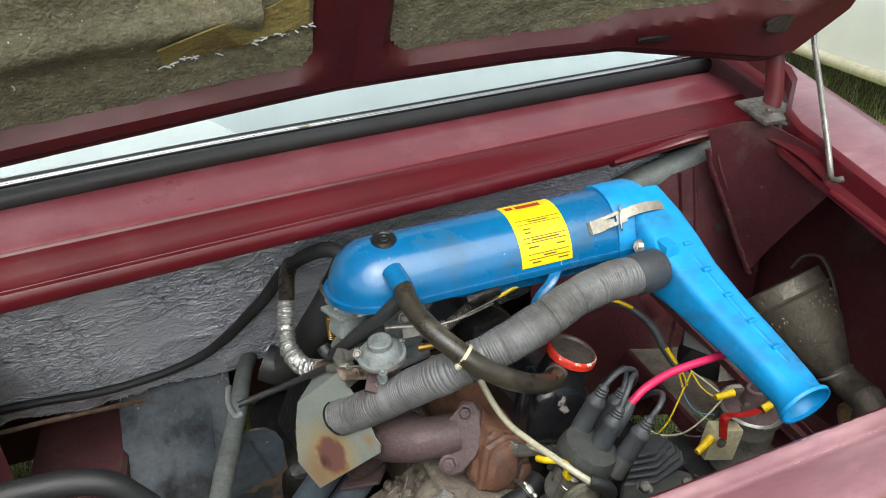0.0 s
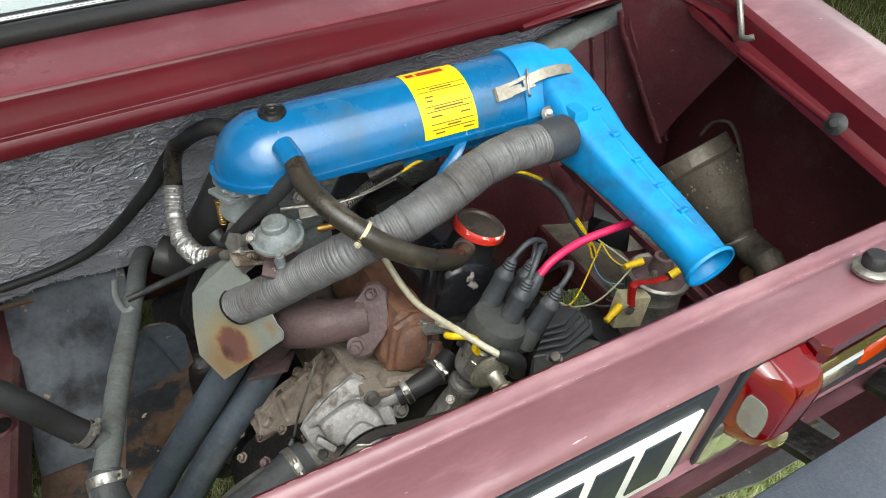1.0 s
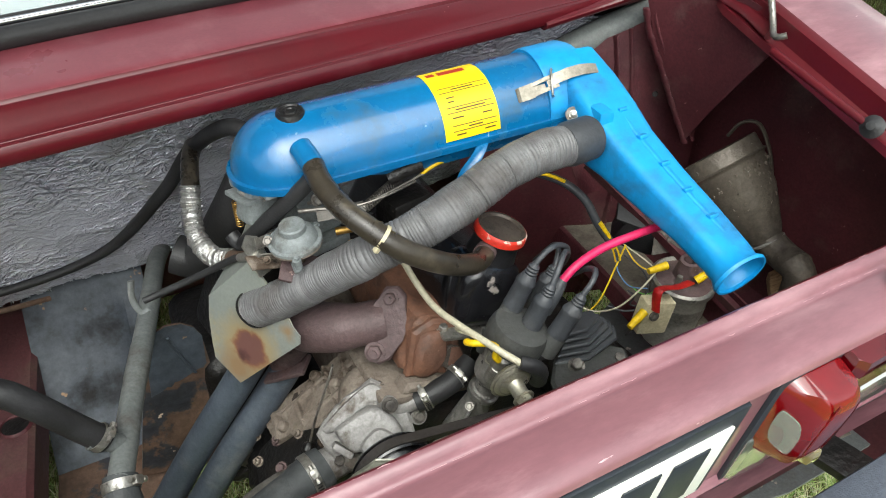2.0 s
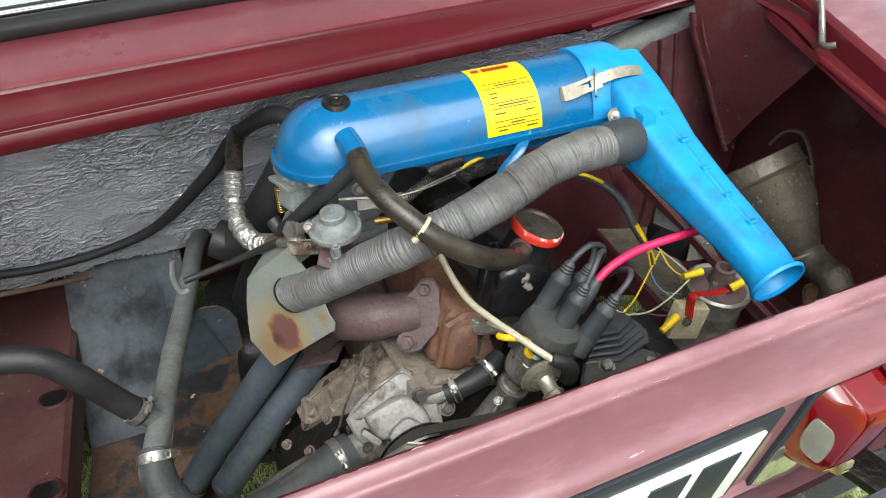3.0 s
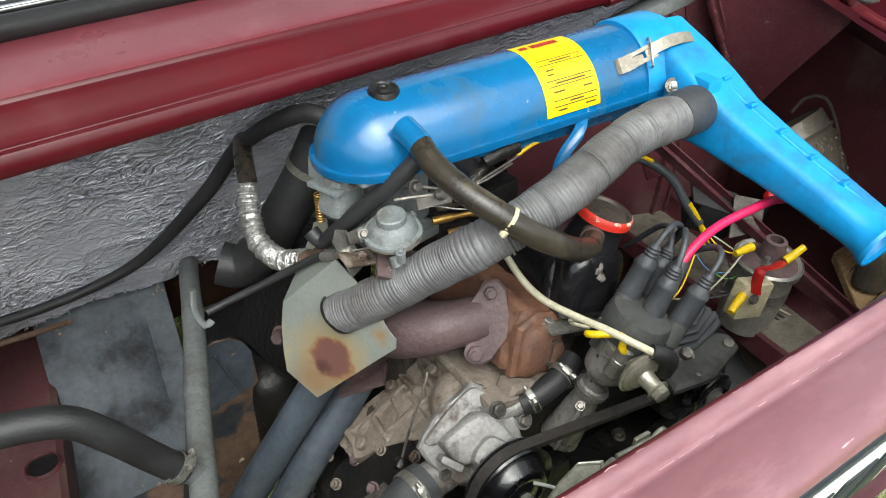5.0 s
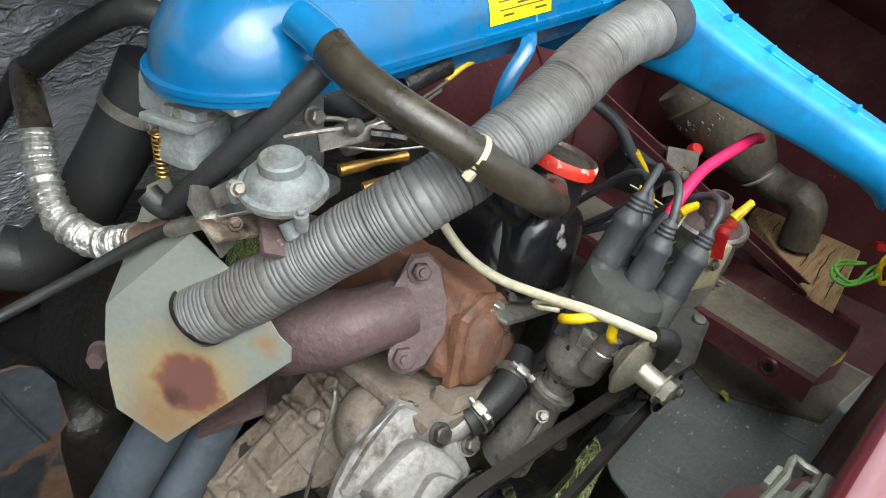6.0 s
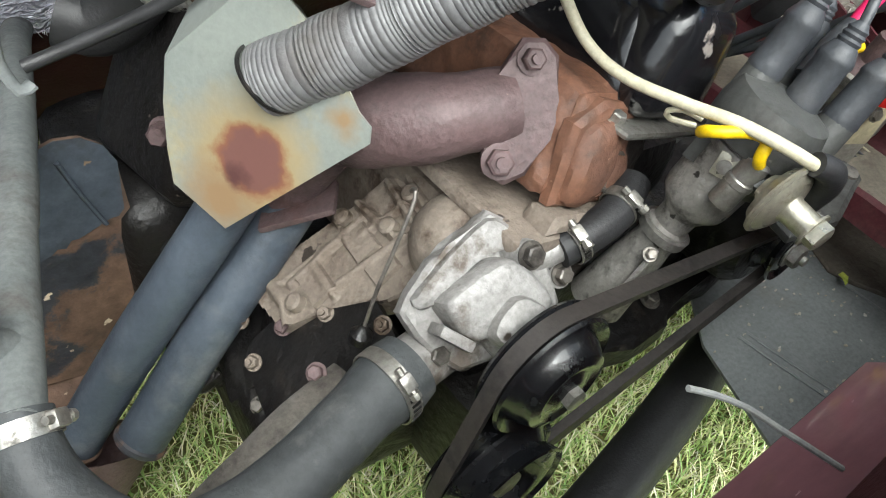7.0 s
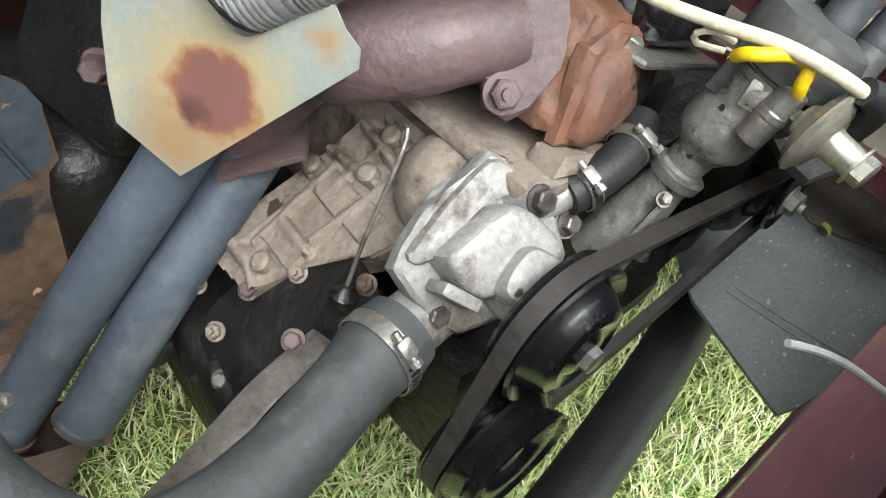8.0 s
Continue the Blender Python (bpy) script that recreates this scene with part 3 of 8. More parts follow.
def grass_field(x0, x1, y0, y1, count, height, seed):
    rnd = random.Random(seed)
    verts, faces = [], []
    for _ in range(count):
        x, y, h = rnd.uniform(x0, x1), rnd.uniform(y0, y1), height * rnd.uniform(0.35, 1.25)
        clump = noise.noise((x * 7, y * 7, 0.3))
        h *= 1.0 + 0.5 * clump
        a, lean, w = rnd.uniform(0, 6.283), rnd.uniform(0.2, 1.1) * h, rnd.uniform(0.0006, 0.0014)
        dx, dy, k = math.cos(a), math.sin(a), len(verts)
        for t in (0.0, 0.4, 0.75):
            cx, cy, cz = x + dx * lean * t * t, y + dy * lean * t * t, GROUND + h * (t - 0.25 * t * t)
            ww = w * (1.0 - 0.5 * t)
            verts += [(cx - dy * ww, cy + dx * ww, cz), (cx + dy * ww, cy - dx * ww, cz)]
        verts.append((x + dx * lean, y + dy * lean, GROUND + h * 0.75))
        faces += [(k, k + 1, k + 3, k + 2), (k + 2, k + 3, k + 5, k + 4), (k + 4, k + 5, k + 6)]
    return verts, faces


def grass_patch(name, label, *args):
    me = bpy.data.meshes.new(name)
    v, f = grass_field(*args)
    me.from_pydata(v, [], f)
    me.materials.append(GRASS)
    tagged(new(name, me), label, "grass", "", "stuff")


grass_patch("grass", "short green and straw-coloured grass under the engine", -0.75, 1.15, -0.45, 1.3, 170000, 0.036, 3)
grass_patch("grass", "short green and straw-coloured grass beside the car", 0.85, 4.2, -0.6, 4.5, 36000, 0.08, 4)

# ---- the car's body ----
car = thing("car", (0.0, 0.6, 0.0), "maroon rear-engined saloon with its engine bay open", "car")

# rear sill with a rolled inner bead, and the tail panel below it
sill_shape = [(0.088, 0.49), (0.087, 0.702), (0.0915, 0.709), (0.0925, 0.718), (0.0885, 0.7235), (0.083, 0.7240), (0.0785, 0.7200), (0.0755, 0.7145), (0.0715, 0.7135), (0.066, 0.7150), (0.048, 0.7165), (0.030, 0.7150), (0.021, 0.710), (0.018, 0.703), (0.026, 0.698), (0.052, 0.54), (0.046, 0.531), (0.060, 0.527)]
sill_profile = [(0.138, 0.258), (0.1475, 0.260), (0.1480, 0.2690), (0.1440, 0.2722), (0.1290, 0.2722), (0.1245, 0.278), (0.1068, 0.49), (0.0875, 0.690)] + [(p.y, p.z) for p in spline([(0, y, z) for y, z in sill_shape[1:14]], 0.0015)] + sill_shape[14:]
stations = [(-0.78 + 0.05 * i, 0, 0, 1.0) for i in range(30)]
bm = section(sill_profile, stations)
# Outer faces and bottom flange get the paler tone, fade and sky sheen together.
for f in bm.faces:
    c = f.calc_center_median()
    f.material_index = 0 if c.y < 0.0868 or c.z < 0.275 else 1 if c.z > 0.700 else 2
part("tail_panel", bm, (FADED_SHEEN, MAROON, DULL_MAROON), car, "faded maroon rear sill, sky sheen in its colour, with worn rolled edge")

rnd = random.Random(21)
bm = bmesh.new()
for _ in range(150):
    x, (y, z) = rnd.uniform(-0.74, 0.66), rnd.choice(((0.0868, 0.7241), (0.0745, 0.7139), (0.0745, 0.7139)))
    w = rnd.uniform(0.002, 0.010) * (3.0 if rnd.random() < 0.12 else 1.0)
    sweep(bm, [Vector((x, y, z)), Vector((x + w / 2, y + rnd.uniform(-0.0008, 0.0008), z)), Vector((x + w, y, z))], rnd.uniform(0.00015, 0.0005), 5, True, 0.5)
part("worn_edge", bm, CHIPPED, car, "paint worn to pale primer along the bead", kind="stuff")

# deck between rear window and bay
deck_profile = [(0.66, 0.768), (0.592, 0.779), (0.581, 0.7835), (0.577, 0.7905), (0.5772, 0.800), (0.5800, 0.8050), (0.5850, 0.8068), (0.5880, 0.8072), (0.5910, 0.8085), (0.600, 0.8160), (0.612, 0.8265), (0.6190, 0.8312), (0.6215, 0.8318), (0.6230, 0.8310), (0.6242, 0.8325), (0.6262, 0.8352), (0.631, 0.8378), (0.640, 0.8405), (0.660, 0.8448), (0.690, 0.8505), (0.722, 0.856), (0.80, 0.868)]
stations = [(-0.80 + 0.05 * i, 0.006 + 0.095 * (-0.80 + 0.05 * i), 0, 1.0) for i in range(34)]
bm = section(deck_profile, stations)
# Faces above the crease take the tone with painted sky reflection.
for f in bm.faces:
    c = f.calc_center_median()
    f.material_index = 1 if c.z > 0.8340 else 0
part("deck_panel", bm, (MAROON, SKY_SHEEN_MAROON), car, "glossy maroon deck below the rear window, sky reflection painted in above its crease")


part("crease", tube([(x, 0.5915 + 0.095 * x, 0.8068) for x in [-0.80 + 0.1 * i for i in range(16)]], 0.0011, 8, 0.03), MAROON, car, "pressed crease in the deck")
part("gutter_lip", tube([(0.52, 0.640, 0.784), (0.62, 0.640, 0.794), (0.685, 0.612, 0.814), (0.712, 0.545, 0.834), (0.715, 0.46, 0.828), (0.706, 0.395, 0.812)], 0.011, 12, 0.01, True, 0.7), MAROON, car, "rolled maroon gutter lip")


def fender_rows(sign):
    rows = []
    for i in range(25):
        y = -0.02 + 0.85 * i / 24
        z = 0.752 + (y - 0.08) * 0.277
        inner = 0.682 + 0.03 * max(0.0, min(1.0, y / 0.6)) + (0.11 * max(0.0, min(1.0, (y - 0.50) / 0.10)) if sign > 0 else 0.0)
        sec = [(0.905, z - 0.50), (0.902, z - 0.16), (0.890, z - 0.05), (0.872, z - 0.012), (0.852, z), (inner + 0.022, z + 0.002), (inner + 0.012, z - 0.004), (inner + 0.010, z - 0.030),
               (inner + 0.002, z - 0.036), (inner - 0.004, z - 0.036), (inner - 0.006, z - 0.046), (inner + 0.03, z - 0.062), (0.835, z - 0.13), (0.825, 0.34), (0.74, 0.24)]
        rows.append([Vector((sign * x, y, h)) for x, h in sec])
    return rows


for sign in (1, -1):
    bm = bmesh.new()
    rows = [[bm.verts.new(p) for p in r] for r in fender_rows(sign)]
    for a, b in zip(rows, rows[1:]):
        for k in range(len(a) - 1):
            bm.faces.new((a[k], a[k + 1], b[k + 1], b[k]))
    strips = len(rows[0]) - 1
    # Outer strips of the wing: fade with sky sheen mixed into the colour.
    bm.faces.ensure_lookup_table()
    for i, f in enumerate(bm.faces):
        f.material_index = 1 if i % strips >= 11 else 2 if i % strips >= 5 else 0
    part("rear_wing", bm, (FADED_SHEEN, DULL_MAROON, MAROON), car)

part("wing_liner", thicken(grid(((0.832, 0.02, 0.70), (0.835, 0.90, 0.86), (0.835, 0.90, 0.16), (0.835, 0.02, 0.16)), 12, 10, lambda p, u, v: 0.003 * noise.noise(p * 9)), 0.002), DULL_MAROON, car, "dusty maroon inner wing")

# wheel housing bulging into the bay, with a welded seam, and the flap of sheet above it
for sign in (1, -1):
    def housing(u, v):
        top = 0.695 + 0.13 * u * u
        z = top + (0.20 - top) * v
        return Vector((sign * (0.44 + 0.37 * u), 0.80 - 0.17 * math.sin(u * 1.4) - 0.04 * math.sin(v * 3.0) - 0.03 * (1 - v), z))

    bm = bmesh.new()
    n = 18
    rows = [[bm.verts.new(housing(i / n, j / 12)) for i in range(n + 1)] for j in range(13)]
    for a, b in zip(rows, rows[1:]):
        for k in range(n):
            bm.faces.new((a[k], a[k + 1], b[k + 1], b[k]))
    part("wheel_housing", bm, DULL_MAROON, car, "dusty dark maroon wheel housing")
    part("weld_seam", tube([housing(0.60 + 0.02 * math.sin(v * 3), v) + Vector((0, -0.003, 0)) for v in (0.0, 0.15, 0.3, 0.5, 0.7, 1.0)], lambda u, q: 0.006 + 0.0012 * math.sin(q * 260), 8, flat=0.5), DULL_MAROON, car)
    part("weld_seam", tube([housing(0.66 + 0.02 * math.sin(v * 3), v) + Vector((0, -0.002, 0)) for v in (0.0, 0.15, 0.3, 0.5, 0.7, 1.0)], 0.0035, 8), DULL_MAROON, car)
    bm = bmesh.new()
    edge_a = [(sign * 0.664, 0.592, 0.830), (sign * 0.700, 0.53, 0.856), (sign * 0.716, 0.43, 0.838), (sign * 0.722, 0.375, 0.818)]
    edge_b = [(sign * 0.738, 0.533, 0.584), (sign * 0.728, 0.490, 0.650), (sign * 0.722, 0.440, 0.722), (sign * 0.718, 0.385, 0.800)]
    rows = []
    for k in range(9):
        t = k / 8
        rows.append([bm.verts.new(Vector(a).lerp(Vector(b), t) + Vector((0, 0.012 * math.sin(t * 3.1), 0))) for a, b in zip(spline(edge_a, 0.02), spline(edge_b, 0.02) + [Vector(edge_b[-1])] * 20)])
    for a, b in zip(rows, rows[1:]):
        for k in range(len(a) - 1):
            bm.faces.new((a[k], a[k + 1], b[k + 1], b[k]))
    part("side_sheet", thicken(bm, 0.002), DULL_MAROON, car, "maroon sheet flap below the hinge")

seam_line = [(0.664, 0.586, 0.800), (0.672, 0.580, 0.765), (0.692, 0.566, 0.712), (0.714, 0.548, 0.648), (0.738, 0.530, 0.584)]
part("weld_seam", tube(seam_line, lambda u, q: 0.0062 + 0.0005 * math.sin(q * 620 + 3 * math.sin(q * 90)) + 0.0008 * math.sin(q * 170), 10, 0.002, flat=0.5), DULL_MAROON, car, "rough weld seam")
part("weld_seam", tube([(x + 0.014, y - 0.003, z + 0.002) for x, y, z in seam_line], 0.0026, 8), DULL_MAROON, car, "pressed bead beside the weld")
for p in ((0.706, 0.548, 0.755), (0.722, 0.50, 0.74), (0.700, 0.575, 0.66)):
    part("drilled_hole", lathe([(0, 0.0), (0.004, 0.0), (0.0048, -0.001)], p, (-0.6, -0.75, 0.1), 12), BLACK_OIL_AND_SHADE, car, "small dark hole")

# bulkhead behind the rear seat, its foil mat on it
part("bulkhead", thicken(grid(((-0.82, 0.70, 0.82), (0.82, 0.82, 0.82), (0.82, 1.20, 0.10), (-0.82, 1.20, 0.10)), 4, 4), 0.004), DULL_MAROON, car, "dusty maroon bulkhead")


def crinkle(p, u, v):
    """A loosely hung sheet: long soft waves and a few shallow folds."""
    fold = (1 - abs(noise.noise((p.x * 9 + p.z * 7, p.x * 4 - p.z * 8, 2.0)))) ** 8
    return -0.016 + noise.noise(p * 6.0) * 0.006 + noise.noise(p * 21.0) * 0.0012 - 0.003 * fold


def torn(u, v):
    v = 0.173 + 0.827 * v
    return v < 0.90 + 0.05 * noise.noise((u * 14, 0.0, 1.7)) + 0.02 * noise.noise((u * 60, 0.0, 4.0)) and u < 0.955 + 0.02 * noise.noise((v * 9, 2.0, 0.0))


foil_mat = thing("insulation_mat", (0.0, 0.9, 0.5), "crinkled aluminium foil insulation mat with torn edge on the bulkhead", "insulation")
part("foil", grid(((-0.72, 0.712, 0.765), (0.76, 0.712, 0.765), (0.76, 0.985, 0.335), (-0.72, 0.985, 0.335)), 300, 120, crinkle, torn), FOIL, foil_mat)
part("washer", lathe([(0, 0), (0.017, 0), (0.016, 0.003), (0.008, 0.004), (0.006, 0.008), (0, 0.008)], (-0.255, 0.945, 0.400), (0, -0.84, 0.54), 18), GREY_STEEL, foil_mat, "rusty fixing washer")
bm = bmesh.new()
rnd = random.Random(8)
for _ in range(420):
    x = rnd.uniform(-0.7, 0.3)
    u = (x + 0.72) / 1.48
    v = 0.90 + 0.05 * noise.noise((u * 14, 0.0, 1.7))
    p = Vector((x, 0.655 + 0.33 * v - 0.012, 0.855 - 0.52 * v))
    q = p + Vector((rnd.uniform(-0.007, 0.007), rnd.uniform(-0.006, 0.002), rnd.uniform(-0.013, -0.002)))
    sweep(bm, [p, q], 0.0005, 3, False)
part("frayed_edge", bm, CLOTH, foil_mat, "frayed fibre edge")

# floor plates and chassis rails below the bulkhead
part("floor_plate", thicken(grid(((-0.30, 0.985, 0.37), (-0.10, 0.985, 0.37), (-0.13, 0.76, 0.13), (-0.325, 0.76, 0.13)), 10, 10, lambda p, u, v: 0.010 * math.exp(-((u - 0.78) / 0.05) ** 2) * (0.1 < v < 0.75)), 0.004), GREY_BLUE, car, "scuffed grey-blue floor plate")
part("floor_plate", thicken(grid(((-0.325, 0.76, 0.13), (-0.13, 0.76, 0.13), (-0.17, 0.42, 0.10), (-0.37, 0.42, 0.10)), 8, 8), 0.004), RUSTY_STEEL, car, "rust-stained floor plate")


def rail_with_holes():
    bm = bmesh.new()
    a = Vector((-0.285, 1.06, 0.30))
    b = Vector((-0.375, 0.20, 0.235))
    holes = (0.36, 0.56, 0.74)
    n = 60
    prof = [(-0.0, -0.07), (0.0, -0.008), (-0.008, 0.0), (-0.16, 0.0), (-0.17, -0.07)]
    rows = [[bm.verts.new(a.lerp(b, i / n) + Vector((x, 0, z))) for x, z in prof] for i in range(n + 1)]
    for r, s in zip(rows, rows[1:]):
        for k in range(len(prof) - 1):
            bm.faces.new((r[k], r[k + 1], s[k + 1], s[k]))
    return bm, [a.lerp(b, t) for t in holes]


bm, hole_places = rail_with_holes()
RAIL_PAINT = surface("dirty_brown_maroon_paint", rgb(98, 58, 60), rgb(76, 46, 48), 9, 0.45, 0.65, bump=0.15, bump_scale=120, dirt=rgb(104, 84, 74), dirt_scale=10, dirt_from=0.5, dirt_to=0.72, chips=rgb(140, 116, 104), chip_scale=80, chip_from=0.71)
rail = part("chassis_rail", bm, RAIL_PAINT, car, "dirty maroon chassis rail with drain holes")
for p in hole_places:
    part("rail_hole", lathe([(0.0195, 0.0), (0.0215, 0.0035), (0.0240, 0.001), (0.0250, -0.001)], p + Vector((-0.026, 0, 0.0)), (0, 0, 1), 20), DULL_MAROON, rail)
    part("hole_bottom", lathe([(0, 0.0012), (0.0198, 0.0012)], p + Vector((-0.026, 0, 0.0)), (0, 0, 1), 20), BLACK_OIL_AND_SHADE, rail, "dark hole")

# right-hand rail and lower plates
bm = bmesh.new()
a, b = Vector((0.616, 0.800, 0.392)), Vector((0.545, 0.160, 0.394))
across = Vector((0.99, -0.10, 0.0)).normalized()
rows = []
for i in range(31):
    t = i / 30
    w = 0.104 - 0.036 * t
    rows.append([bm.verts.new(a.lerp(b, t) + across * x + Vector((0, 0, z + 0.0008 * noise.noise((t * 20, x * 60, 0))))) for x, z in ((-0.010, -0.030), (-0.006, -0.018), (-0.002, -0.004), (0.004, 0.0), (w * 0.5, 0.0005), (w, 0.003), (w + 0.006, 0.010), (w + 0.008, 0.034))])
for r, q in zip(rows, rows[1:]):
    for k in range(7):
        bm.faces.new((r[k], r[k + 1], q[k + 1], q[k])).material_index = 1 if k in (3, 4) else 0
rail = part("chassis_rail", bm, (DULL_MAROON, STEP_DUST), car, "maroon chassis rail with dusty top and pressed oval hole")
out = Vector((-across.x, -across.y, 0.18)).normalized()
oval = a.lerp(b, 0.925) - across * 0.0065 + Vector((0, 0, -0.0165))
part("pressing", lathe([(0.0060, -0.001), (0.0068, 0.002), (0.0100, 0.0018), (0.0125, -0.001)], oval, out, 24), DULL_MAROON, rail)
part("hole_bottom", lathe([(0, 0.0006), (0.0062, 0.0006)], oval, out, 20), BLACK_OIL_AND_SHADE, rail, "dark hole")
for pts in (((0.573, 0.240, 0.2775), (0.574, 0.190, 0.2775), (0.579, 0.140, 0.2775)), ((0.402, 0.262, 0.2775), (0.409, 0.210, 0.2775), (0.424, 0.120, 0.2775)), ((0.414, 0.262, 0.2775), (0.421, 0.210, 0.2775), (0.438, 0.120, 0.2775))):
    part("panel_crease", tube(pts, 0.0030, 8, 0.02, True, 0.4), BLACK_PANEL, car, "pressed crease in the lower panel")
part("panel_step", slab([(0.571, 0.262), (0.580, 0.235), (0.626, 0.140), (0.760, 0.125), (0.760, 0.40), (0.640, 0.40)], 0.006, pose(0, 0, 0.2800), 0.002), STEP_DUST, car, "panel edge under brown dust")
rnd = random.Random(77)
bm = bmesh.new()
for _ in range(120):
    x, y = 0.34 + 0.30 * rnd.random(), 0.115 + 0.19 * rnd.random()
    if 0.155 + (x - 0.318) * 2.8 > y:
        r, turn = rnd.uniform(0.0007, 0.0024), rnd.uniform(0, 6.28)
        ring = [(x + r * k * math.cos(turn + a) * 1.5, y + r * k * math.sin(turn + a), 0.2778 + 0.0003 * rnd.random()) for a, k in ((0, 1), (1.3, rnd.uniform(0.3, 0.8)), (2.6, 1), (3.9, rnd.uniform(0.3, 0.9)), (5.0, rnd.uniform(0.4, 1)))]
        bm.faces.new([bm.verts.new(p) for p in ring])
part("debris", thicken(bm, 0.0006), FLECK, car, "pale flecks of flaked paint and straw", kind="stuff")
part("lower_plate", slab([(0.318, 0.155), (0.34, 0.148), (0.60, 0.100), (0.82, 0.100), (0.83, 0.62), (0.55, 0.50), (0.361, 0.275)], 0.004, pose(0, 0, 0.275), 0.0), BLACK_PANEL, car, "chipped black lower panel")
part("cross_tube", tube([(0.54, 0.305, 0.20), (0.47, 0.293, 0.185), (0.34, 0.262, 0.18), (0.20, 0.235, 0.18), (0.07, 0.215, 0.17)], 0.030, 18), RUBBER, car, "black tubular cross member")


# angle-section bracket on the right
def strut(p, q, width, lip, side):
    """An angle-section strut from p to q with a folded lip."""
    p, q = Vector(p), Vector(q)
    along = (q - p).normalized()
    s = Vector(side).normalized()
    s = (s - along * s.dot(along)).normalized()
    u = along.cross(s)
    bm = bmesh.new()
    prof = [u * lip - s * width / 2, -s * width / 2, s * width / 2, s * width / 2 + u * lip]
    rows = [[bm.verts.new(c + o) for o in prof] for c in (p, p.lerp(q, 0.5), q)]
    for a, b in zip(rows, rows[1:]):
        for k in range(3):
            bm.faces.new((a[k], a[k + 1], b[k + 1], b[k]))
    return thicken(bm, 0.003)


bracket = thing("support_bracket", (0.5, 0.33, 0.34), "maroon folded-steel support bracket", "bracket")
part("strut", strut((0.530, 0.518, 0.610), (0.704, 0.192, 0.367), 0.022, 0.014, (0.9, 0.3, 0.2)), DULL_MAROON, bracket)
part("gusset", slab([(0.0, 0.0), (0.055, -0.02), (0.020, 0.12)], 0.003, pose(0.530, 0.525, 0.55, 60, 0, 30)), DULL_MAROON, bracket)
part("foot", block((0.706, 0.188, 0.325), (0.050, 0.050, 0.096), (0, 0, -20), 0.008), DULL_MAROON, bracket)

# Added block, black in place of the deep shade behind the distributor.
part("cross_member", lumpy(block((0.41, 0.47, 0.250), (0.30, 0.24, 0.13), (0, 0, 4), 0.02), 0.003, 20, 3), BLACK_OIL_AND_SHADE, car, "added black block that fills the shaded gap below the coil")

# left wall of the bay and a panel under the tail
# The pale colour here paints in light that falls on the stiffener.
part("inner_tail_stiffener", section([(0.086, 0.50), (0.140, 0.478), (0.150, 0.472), (0.151, 0.464), (0.142, 0.460), (0.110, 0.462)], [(-0.75, 0, 0, 1), (0.26, 0, 0, 1), (0.33, -0.045, 0, 1), (0.70, -0.045, 0, 1)]), FADED_SHEEN, car)

# rear window with its seal and chrome strip, shelf behind it


def window_line(y, z, r, material, name, label, flat=1.0):
    pts = [(-0.80, y - 0.105, z - 0.008), (-0.5, y - 0.062, z - 0.004), (-0.1, y - 0.010, z), (0.25, y + 0.025, z), (0.55, y + 0.052, z), (0.86, y + 0.080, z)]
    return part(name, tube(pts, r, 12, 0.03, True, flat), material, car, label)


window_line(0.735, 0.866, 0.013, RUBBER, "window_seal", "black rubber window seal")
window_line(0.753, 0.8835, 0.0028, RUBBER, "seal_lip", "thin black seal lip")
window_line(0.748, 0.880, 0.0045, CHROME, "trim_strip", "bright trim strip")
part("trim_clip", block((0.06, 0.756, 0.8815), (0.016, 0.012, 0.006), (0, 0, 0), 0.0015), CHROME, car)
glass_pane = part("rear_window", section([(0.755, 0.884), (0.95, 1.06), (1.30, 1.32)], [(-0.78, -0.10, -0.008, 1), (-0.4, -0.046, 0, 1), (0, 0, 0, 1), (0.4, 0.038, 0, 1), (0.84, 0.078, 0, 1)], None, 0.004), GLASS, car, "clear rear window glass")
glass_pane.visible_shadow = False
part("parcel_shelf", section([(0.758, 0.883), (0.80, 0.888), (1.30, 0.89), (1.34, 0.86)], [(-0.74, -0.09, -0.01, 1), (-0.4, -0.044, 0, 1), (0, 0, 0, 1), (0.4, 0.040, 0, 1), (0.86, 0.082, 0, 1)], None, 0.004), CLOTH, car, "pale parcel shelf behind the window")
part("roof", section([(1.33, 1.335), (1.42, 1.372), (1.8, 1.395), (2.2, 1.392), (2.46, 1.368)], [(-0.66, 0.02, -0.03, 1), (-0.58, 0, -0.006, 1), (0, 0, 0.01, 1), (0.58, 0, -0.006, 1), (0.66, 0.02, -0.03, 1)], None, 0.004), MAROON, car)

